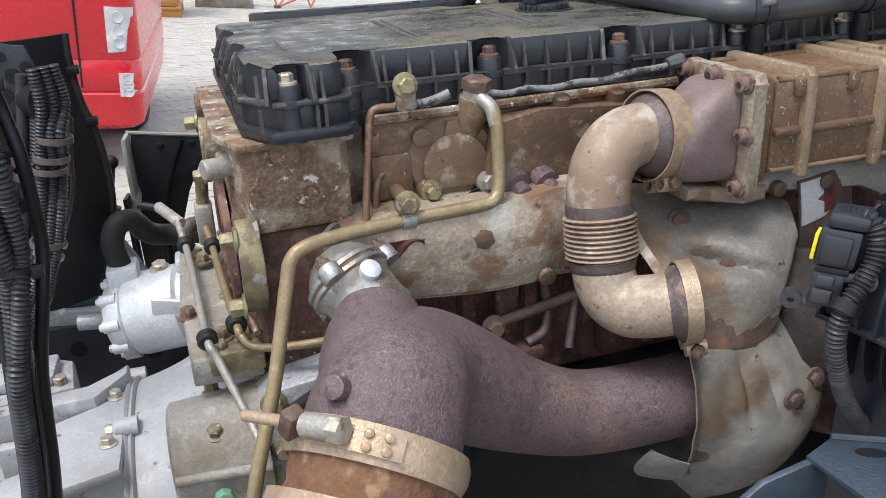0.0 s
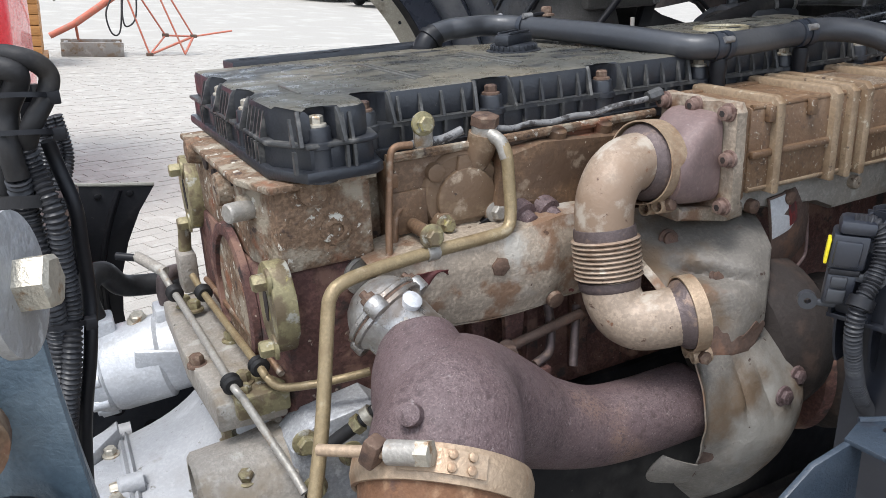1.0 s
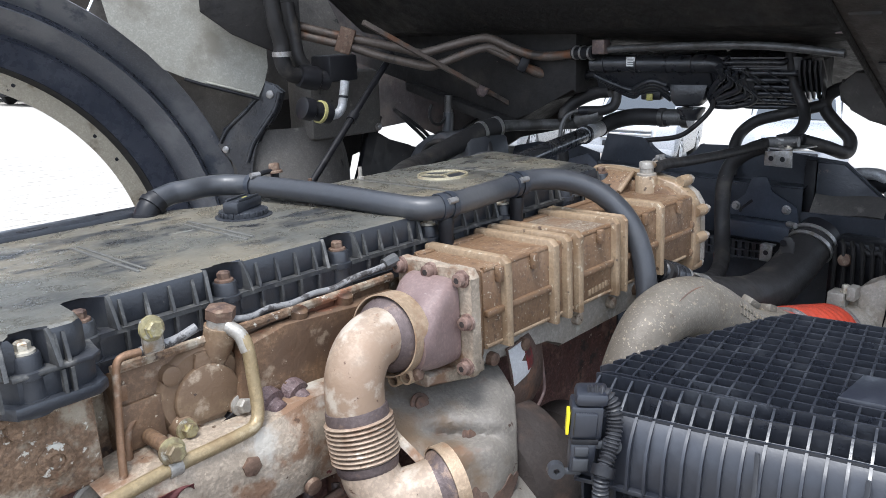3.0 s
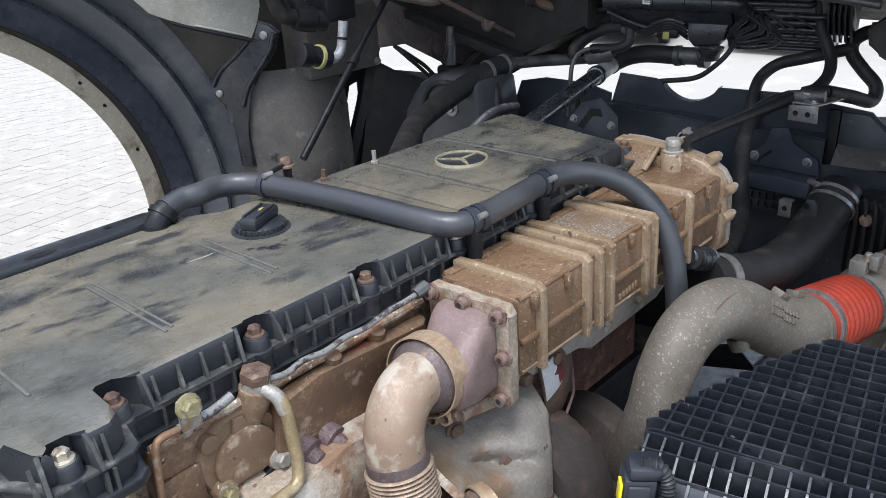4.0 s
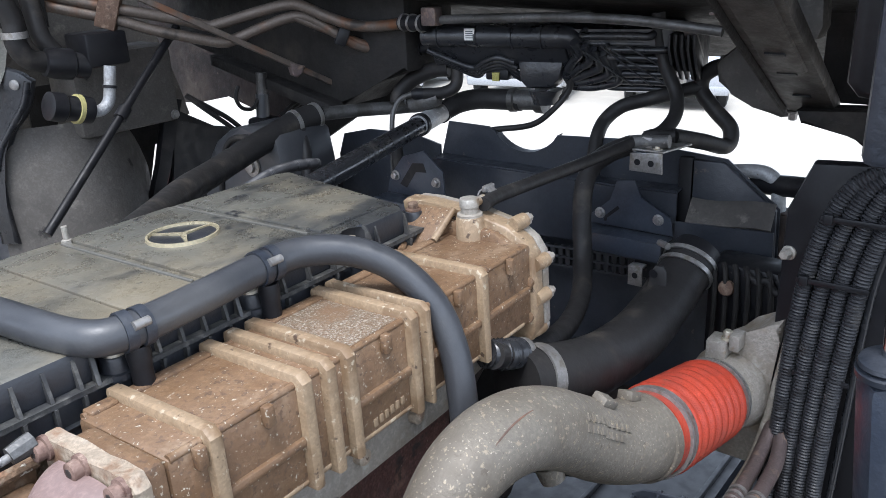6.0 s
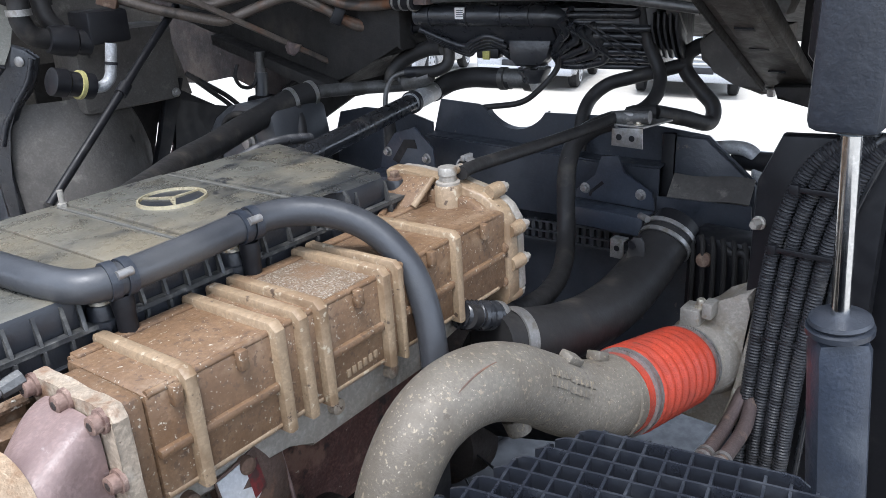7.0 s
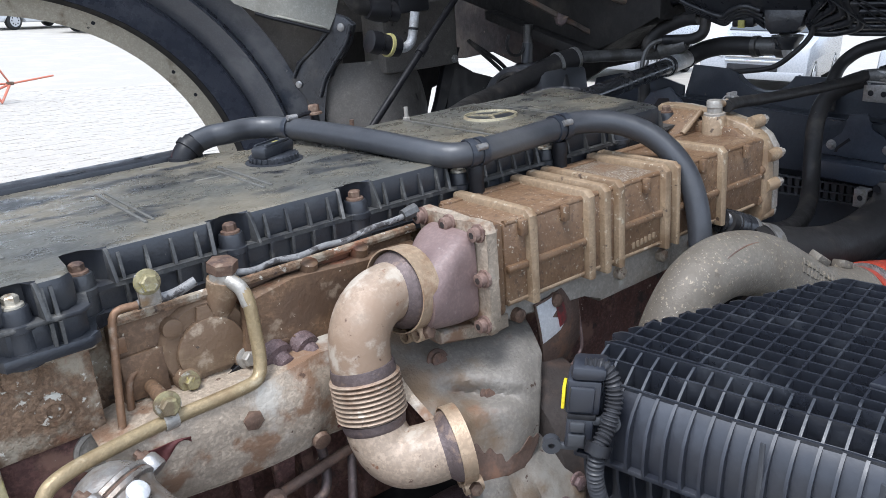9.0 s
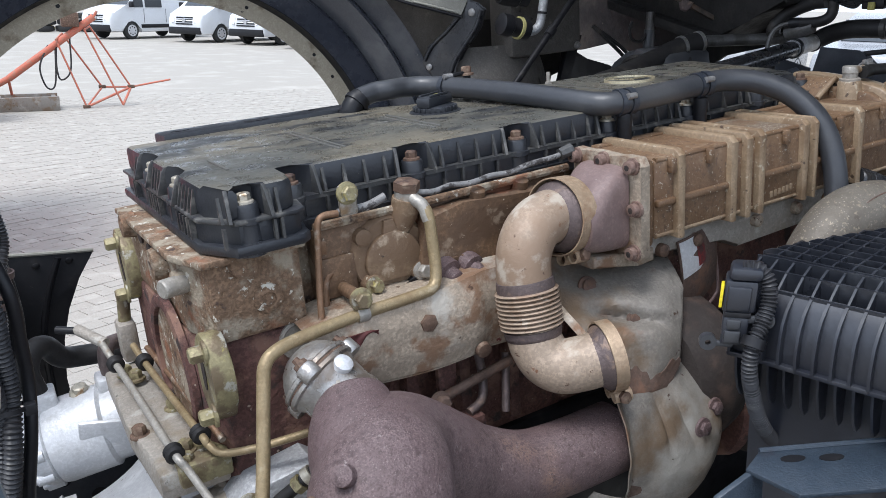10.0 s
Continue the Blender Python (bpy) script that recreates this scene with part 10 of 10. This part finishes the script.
M_stained = surface("stained_pipe", (0.12, 0.098, 0.082), 0.5, metal=0.4, layers=(((0.15, 0.068, 0.034), 8, 0.50, 0.66), ((0.05, 0.042, 0.036), 20, 0.55, 0.68)))
heat = thing("heater_pipes", "two rusty grey heater pipes clipped under the cab", "pipe", (1.3, 1.0, 1.47))
part("pipe", tube([(0.84, 1.125, 1.710), (0.896, 1.074, 1.691), (0.97, 1.007, 1.665), (1.059, 0.925, 1.633), (1.171, 0.822, 1.597), (1.206, 0.790, 1.583), (1.224, 0.774, 1.584), (1.276, 0.726, 1.601), (1.322, 0.680, 1.614), (1.345, 0.655, 1.611), (1.375, 0.615, 1.588), (1.400, 0.570, 1.570), (1.418, 0.520, 1.566), (1.425, 0.450, 1.573)], 0.0112, 6, 14), M_stained, heat)
part("pipe", tube([(0.925, 1.048, 1.660), (0.941, 1.033, 1.655), (1.002, 0.977, 1.632), (1.075, 0.910, 1.606), (1.130, 0.860, 1.580), (1.192, 0.803, 1.558), (1.226, 0.771, 1.548), (1.246, 0.753, 1.553), (1.289, 0.714, 1.573), (1.325, 0.681, 1.588), (1.351, 0.658, 1.589), (1.378, 0.635, 1.571), (1.400, 0.612, 1.550), (1.430, 0.585, 1.525), (1.459, 0.558, 1.515), (1.478, 0.520, 1.513)], 0.0112, 6, 14), M_stained, heat)
part("pipe", tube([(1.330, 0.672, 1.592), (1.370, 0.640, 1.568), (1.412, 0.600, 1.542), (1.450, 0.566, 1.521)], 0.0080, 5, 12), M_stained, heat)
part("clip", box(bmesh.new(), -0.020, 0.020, -0.016, 0.016, -0.030, 0.034, 0.003, pose(1.068, 0.912, 1.618, 0, 20, -42)), M_rustbolt, heat, "rusty pipe clip")
part("spacer", box(bmesh.new(), -0.012, 0.012, -0.014, 0.014, -0.026, 0.012, 0.003, pose(1.405, 0.600, 1.552, 0, 25, -42)), M_deep, heat)
for x, y, z, dx in ((1.426, 0.444, 1.5735, -0.008), (1.480, 0.515, 1.513, 0.010)):
    part("coupling", rod(bmesh.new(), (x, y + 0.012, z), (x + dx, y - 0.056, z + 0.002), 0.0150), M_deep, heat, "black rubber coupling")
    for d in (0.004, -0.018, -0.045):
        part("clamp", ring_band(bmesh.new(), (x - d * dx / 0.07, y + d, z + 0.001), (-dx / 0.07, 1, 0), 0.0152, 0.006, 0.0022, 20), M_ringsteel, heat)
part("end_pipe", tube([(1.488, 0.465, 1.514), (1.492, 0.43, 1.520), (1.50, 0.39, 1.528)], 0.0105, 5, 14), M_deep, heat)
rail2 = thing("cab_rail", "long thin grey steel tube along the cab floor", "tube", (1.42, 0.1, 1.56))
part("tube", tube([(1.420, 0.392, 1.578), (1.420, 0.34, 1.583), (1.420, 0.25, 1.587), (1.420, 0.08, 1.592), (1.420, -0.04, 1.590), (1.423, -0.12, 1.583), (1.428, -0.19, 1.575)], 0.0085, 6, 12), M_dull, rail2)
part("clip", box(bmesh.new(), 1.400, 1.425, 0.350, 0.385, 1.572, 1.606, 0.003), M_collar, rail2)
floor_bar = thing("floor_bar", "long flat grimy steel bar under the cab floor", "bar", (1.3, 0.73, 1.5))
part("bar", slab(bmesh.new(), [(-0.02, 0.0), (0.52, 0.0), (0.545, 0.006), (0.52, 0.012), (-0.02, 0.012)], -0.008, 0.008, "y", bevel=0.002), M_stained, floor_bar, place=pose(1.051, 0.793, 1.649, 0, 28.2, -14.5))
part("hanging_stop", slab(bmesh.new(), [(-0.020, 0.0), (0.016, 0.0), (0.010, -0.016), (0.004, -0.028), (-0.008, -0.026), (-0.016, -0.014)], -0.010, 0.010, "y", bevel=0.004), M_collar, floor_bar, "small hanging steel stop", place=pose(1.366, 0.708, 1.488, 0, 20, -14.5))
part("end_screw", rod(bmesh.new(), (1.490, 0.678, 1.392), (1.494, 0.678, 1.412), 0.005, segs=10), M_ringsteel, floor_bar)

# ---- moulded black tank under the cab ----
# its own frame: x along the tank, y into the cab, z up
TM = Matrix(((0.2115, 0.9774, 0, 1.445), (-0.9774, 0.2115, 0, 0.33), (0, 0, 1, 0), (0, 0, 0, 1)))
def tk(bm):
    bmesh.ops.transform(bm, matrix=TM, verts=bm.verts)
    return bm
res = thing("plastic_tank", "black blow-moulded plastic tank with ribs under the cab", "tank", (1.55, 0.2, 1.46))
part("body", tk(slab(bmesh.new(), [(0.022, 1.530), (0.068, 1.478), (0.17, 1.470), (0.17, 1.572), (0.022, 1.568)], -0.085, 0.205, "x", bevel=0.008)), M_tank, res)
part("end_body", tk(slab(bmesh.new(), [(0.016, 1.532), (0.100, 1.444), (0.17, 1.440), (0.17, 1.572), (0.016, 1.562)], 0.206, 0.405, "x", bevel=0.008)), M_tank, res)
part("upper_body", tk(tube([(-0.085, 0.022, 1.5475), (0.0, 0.022, 1.5475), (0.10, 0.022, 1.5475), (0.19, 0.022, 1.5475), (0.216, 0.024, 1.545), (0.228, 0.032, 1.536), (0.230, 0.045, 1.522)], 0.0205, 5, 22)), M_tank, res)
for a in (-0.051, 0.032, 0.104, 0.163):
    part("waist", tk(turned_open(bmesh.new(), (a, 0.022, 1.5475), (1, 0, 0), [(-0.0035, 0.0190), (-0.002, 0.0228), (0.002, 0.0228), (0.0035, 0.0190)], 24)), M_tank, res)
for k in range(4):
    d, z = 0.010 + 0.014 * k, 1.551 - 0.0145 * k
    part("moulded_rib", tk(tube([(0.246, d + 0.012, z + 0.010), (0.243 - 0.004 * k, d, z), (0.27, d - 0.002, z), (0.335, d - 0.002, z), (0.364 + 0.006 * k, d, z), (0.372 + 0.006 * k, d + 0.014, z + 0.006)], 0.0072, 5, 10)), M_tank, res)
# nested channels that step down towards the outlet
for k in range(5):
    u = k / 4
    x = 0.236 + 0.062 * u
    part("channel", tk(tube([(x - 0.004, -0.006 + 0.030 * u, 1.542 - 0.030 * u), (x + 0.002, 0.014 + 0.050 * u, 1.520 - 0.054 * u), (x - 0.014 - 0.030 * u, 0.030 + 0.052 * u, 1.504 - 0.056 * u), (0.205 + 0.012 * u, 0.050 + 0.034 * u, 1.484 - 0.038 * u), (0.196, 0.064 + 0.020 * u, 1.468 - 0.020 * u)], 0.0084, 6, 12)), M_tank, res)
for k in range(6):
    d, z = 0.006 + 0.0155 * k, 1.528 - 0.0162 * k
    part("tier", tk(tube([(0.288 - 0.004 * k, d + 0.010, z + 0.006), (0.296 - 0.004 * k, d, z), (0.34, d, z), (0.392, d, z), (0.400, d + 0.012, z + 0.005)], 0.0060, 4, 10)), M_tank, res)
for a, b in (((0.251, 0.005, 1.530), (0.325, 0.068, 1.463)), ((0.283, -0.009, 1.544), (0.360, 0.070, 1.462)), ((0.300, 0.000, 1.536), (0.393, 0.070, 1.461)), ((0.331, -0.009, 1.544), (0.397, 0.040, 1.493))):
    lift = V(0, -0.007, -0.0065)
    part("cross_rib", tk(rod(bmesh.new(), V(*a) + lift, V(*b) + lift, 0.0017, segs=8)), M_hose, res, "thin scuffed cross rib")
for k in range(5):
    a = 0.4025 + 0.0105 * k
    part("end_fin", tk(slab(bmesh.new(), [(-0.014, 1.556), (-0.012, 1.530), (0.020, 1.498), (0.052, 1.472), (0.075, 1.466), (0.078, 1.556)], a - 0.002, a + 0.002, "x", bevel=0.0006)), M_conduit, res)
part("end_core", tk(slab(bmesh.new(), [(0.010, 1.556), (0.012, 1.532), (0.060, 1.484), (0.14, 1.480), (0.14, 1.556)], 0.400, 0.446, "x")), M_deep, res)
part("end_strap", tk(slab(bmesh.new(), [(-0.016, 1.562), (-0.010, 1.566), (0.080, 1.512), (0.076, 1.506)], 0.425, 0.447, "x", bevel=0.001)), M_ringsteel, res, "bare metal strap")
for k in range(4):
    a = -0.078 + 0.012 * k
    part("lower_wave", tk(tube([(a, 0.016 + 0.012 * k, 1.520 - 0.012 * k), (-0.035, 0.038 + 0.006 * k, 1.497 - 0.005 * k), (0.006, 0.052 + 0.006 * k, 1.482 - 0.006 * k), (0.030, 0.040 + 0.006 * k, 1.494 - 0.006 * k), (0.067, 0.030 + 0.010 * k, 1.506 - 0.008 * k), (0.098, 0.040 + 0.014 * k, 1.496 - 0.013 * k)], 0.0058, 6, 10)), M_tank, res)
part("outlet_box", tk(slab(bmesh.new(), [(0.100, 1.500), (0.198, 1.500), (0.188, 1.462), (0.172, 1.446), (0.118, 1.444), (0.104, 1.458)], 0.046, 0.110, "y", bevel=0.014)), M_tank, res)
part("outlet", tk(turned(bmesh.new(), (0.150, 0.075, 1.440), (0, 0, -1), [(0, 0.034), (0.008, 0.032), (0.016, 0.026), (0.028, 0.024)], 22)), M_tank, res)
part("plug", tk(box(bmesh.new(), 0.030, 0.080, 0.056, 0.085, 1.458, 1.480, 0.004)), M_deep, res)
part("yellow_clip", tk(box(bmesh.new(), 0.047, 0.062, 0.049, 0.056, 1.457, 1.474, 0.001)), M_dullyellow, res, "small yellow connector clip")
part("label", tk(box(bmesh.new(), 0.012, 0.033, 0.0, 0.0035, 1.542, 1.564)), M_whitelabel, res, "white printed label")
for k in range(4):
    part("label_bar", tk(box(bmesh.new(), 0.015, 0.030, -0.0007, -0.0001, 1.546 + 0.004 * k, 1.5475 + 0.004 * k)), M_tank, res)

exp = thing("expansion_tank", "black moulded coolant tank with rounded shoulder and grey bolt", "tank", (1.2, 0.73, 1.05))
part("body", slab(bmesh.new(), [(0.890, 1.05), (0.880, 1.16), (0.852, 1.275), (0.836, 1.318), (0.812, 1.346), (0.772, 1.370), (0.715, 1.382), (0.640, 1.386), (0.612, 1.365), (0.600, 1.30), (0.60, 1.05)], 1.20, 1.36, "x", bevel=0.022), M_hose, exp)
part("seam", tube([(1.197, 0.822, 1.06), (1.197, 0.812, 1.18), (1.197, 0.796, 1.27), (1.197, 0.772, 1.330), (1.197, 0.735, 1.358), (1.197, 0.66, 1.366)], 0.0065, 6, 10), M_rubber, exp)
part("bolt", turned(bmesh.new(), (1.199, 0.690, 1.304), (-1, 0, 0), [(0, 0.024), (0.004, 0.023), (0.005, 0.014), (0.012, 0.013), (0.013, 0.006)], 20), M_ringsteel, exp, "grey bolt on a wide washer")
damper = thing("damper", "slim damper with grey joint in front of the opening", "damper", (1.39, 0.95, 1.3), base=F @ Matrix.Translation((-0.002, -0.075, 0.035)))
part("rod", rod(bmesh.new(), (1.392, 0.95, 1.30), (1.402, 0.95, 1.42), 0.0125), M_dull, damper)
part("sleeve", rod(bmesh.new(), (1.393, 0.95, 1.318), (1.398, 0.95, 1.372), 0.0155), M_hose, damper)
part("joint", box(bmesh.new(), 1.366, 1.425, 0.92, 0.98, 1.236, 1.318, 0.010), M_deep, damper)
part("eye", turned(bmesh.new(), (1.372, 0.918, 1.262), (-0.6, -0.8, 0), [(0, 0.022), (0.012, 0.022), (0.014, 0.012)], 20), M_rubber, damper)
for k in range(2):
    d = 0.020 * k
    part("cable", tube([(1.370, 0.955, 1.246 + d), (1.343, 0.952, 1.268 + d), (1.296, 0.95, 1.314 + d * 0.9), (1.243, 0.95, 1.359 + d * 0.5), (1.20, 0.96, 1.40)], 0.0055, 5, 8), M_rubber, damper)
    part("cable", tube([(1.416, 0.95, 1.25 + d), (1.432, 0.95, 1.282 + d * 0.8), (1.467, 0.95, 1.312 + d * 0.5), (1.53, 0.95, 1.335 + d * 0.4), (1.58, 0.95, 1.34)], 0.0050, 5, 8), M_rubber, damper)
part("loop", tube([(1.332, 0.95, 1.40), (1.322, 0.95, 1.375), (1.335, 0.95, 1.350), (1.365, 0.95, 1.343), (1.385, 0.95, 1.362)], 0.0045, 6, 8), M_rubber, damper)

# ---- hydraulic tilt ram and the cables beside it ----
ram = thing("tilt_ram", "dark grey hydraulic cab tilt ram with bright rod", "hydraulic ram", (1.0, -0.54, 0.7))
ra, rb = V(1.018, -0.598, 0.70), V(0.975, -0.547, 1.320)
rc = V(0.966, -0.535, 1.523)
ln = (rb - ra).length
bar = box(bmesh.new(), -0.029, 0.029, -0.029, 0.029, 0, ln - 0.012, 0.016)
bmesh.ops.transform(bar, matrix=Matrix.Translation(ra) @ V(0, 0, 1).rotation_difference(rb - ra).to_matrix().to_4x4() @ Matrix.Rotation(radians(28), 4, "Z"), verts=bar.verts)
part("barrel", bar, M_bluestay, ram)
part("gland", turned(bmesh.new(), rb - (rb - ra).normalized() * 0.014, rb - ra, [(0, 0.030), (0.002, 0.0335), (0.008, 0.0335), (0.010, 0.028), (0.014, 0.0315), (0.018, 0.030), (0.020, 0.023), (0.022, 0.014)], 30), M_blackpaint, ram)
part("rod", rod(bmesh.new(), rb, rc, 0.0095, segs=24), M_chrome, ram, "bright chromed piston rod")
part("head", box(bmesh.new(), 0.932, 0.998, -0.565, -0.500, 1.520, 1.95, 0.010), M_blackpaint, ram)
part("collar", ring_band(bmesh.new(), rc - V(0, 0, 0.002), (0, 0, 1), 0.0105, 0.010, 0.004, 24), M_bluepaint, ram)
loom = thing("cable_loom", "bundle of black corrugated conduits strapped to a post", "cable", (1.25, -0.42, 0.95))
for k in range(4):
    d = 0.0225 * k
    part("conduit", tube([(1.300, -0.530 - 0.5 * d, 1.400 + 0.006 * k), (1.285, -0.492 - 0.6 * d, 1.430), (1.270, -0.462 - 0.7 * d, 1.428), (1.262, -0.432 - 0.9 * d, 1.404), (1.258, -0.410 - d, 1.358), (1.256, -0.396 - d, 1.300), (1.253, -0.389 - d, 1.240), (1.248, -0.385 - 0.96 * d, 1.165), (1.243, -0.383 - 0.92 * d, 1.09), (1.238, -0.381 - 0.9 * d, 1.00), (1.232, -0.380 - 0.9 * d, 0.92)], 0.0105, 8, 14, waves=(0.0048, 0.0013)), M_conduit, loom)
for d, r in ((0.012, 0.0055), (0.056, 0.0060), (0.079, 0.0050)):
    part("cable", tube([(1.292, -0.525 - 0.5 * d, 1.42), (1.272, -0.470 - 0.7 * d, 1.442), (1.262, -0.420 - d, 1.385), (1.266, -0.398 - d, 1.30), (1.264, -0.390 - d, 1.20), (1.256, -0.385 - d, 1.05), (1.25, -0.38 - d, 0.92)], r, 8, 12), M_gloss, loom)
for z, y in ((1.285, -0.427), (1.145, -0.420), (1.375, -0.448)):
    part("cable_tie", box(bmesh.new(), 1.239, 1.243, y - 0.046, y + 0.044, z - 0.004, z + 0.004, 0.0015, Matrix.Translation((0, 0, -0.02 * 0.4))), M_deep, loom)
    part("tie_head", box(bmesh.new(), 1.236, 1.246, y + 0.028, y + 0.040, z - 0.015, z - 0.001, 0.002), M_deep, loom)
part("backing", slab(bmesh.new(), [(-0.352, 1.36), (-0.380, 1.43), (-0.52, 1.44), (-0.52, 0.9), (-0.350, 0.9)], 1.272, 1.30, "x", bevel=0.008), M_deep, loom)
part("bolt", hexbolt(bmesh.new(), (1.272, -0.362, 1.300), (-1, 0.2, 0), 0.0075, 0.014), M_line, loom, "pale zinc bolt")
part("joint", turned(bmesh.new(), (1.42, -0.41, 1.34), (-0.7, 0, 0.7), [(-0.03, 0.02), (0.03, 0.028), (0.06, 0.026), (0.07, 0.016)], 18), M_deep, loom)
stop = thing("cab_stop", "black cab support beside the tilt ram", "cab part", (1.34, -0.75, 0.7))
part("panel", box(bmesh.new(), 1.32, 1.36, -1.1, -0.425, 0.70, 1.40, 0.006), M_deep, stop)
part("top_flange", box(bmesh.new(), 1.305, 1.375, -1.1, -0.468, 1.402, 1.425, 0.005), M_deep, stop)
for z in (0.95, 1.15, 1.33):
    part("bolt", hexbolt(bmesh.new(), (1.3195, -0.60, z), (-1, 0, 0), 0.009, 0.008), M_deep, stop)

# tidy the bookkeeping
for ob in list(bpy.data.objects):
    if "off" in ob:
        del ob["off"]
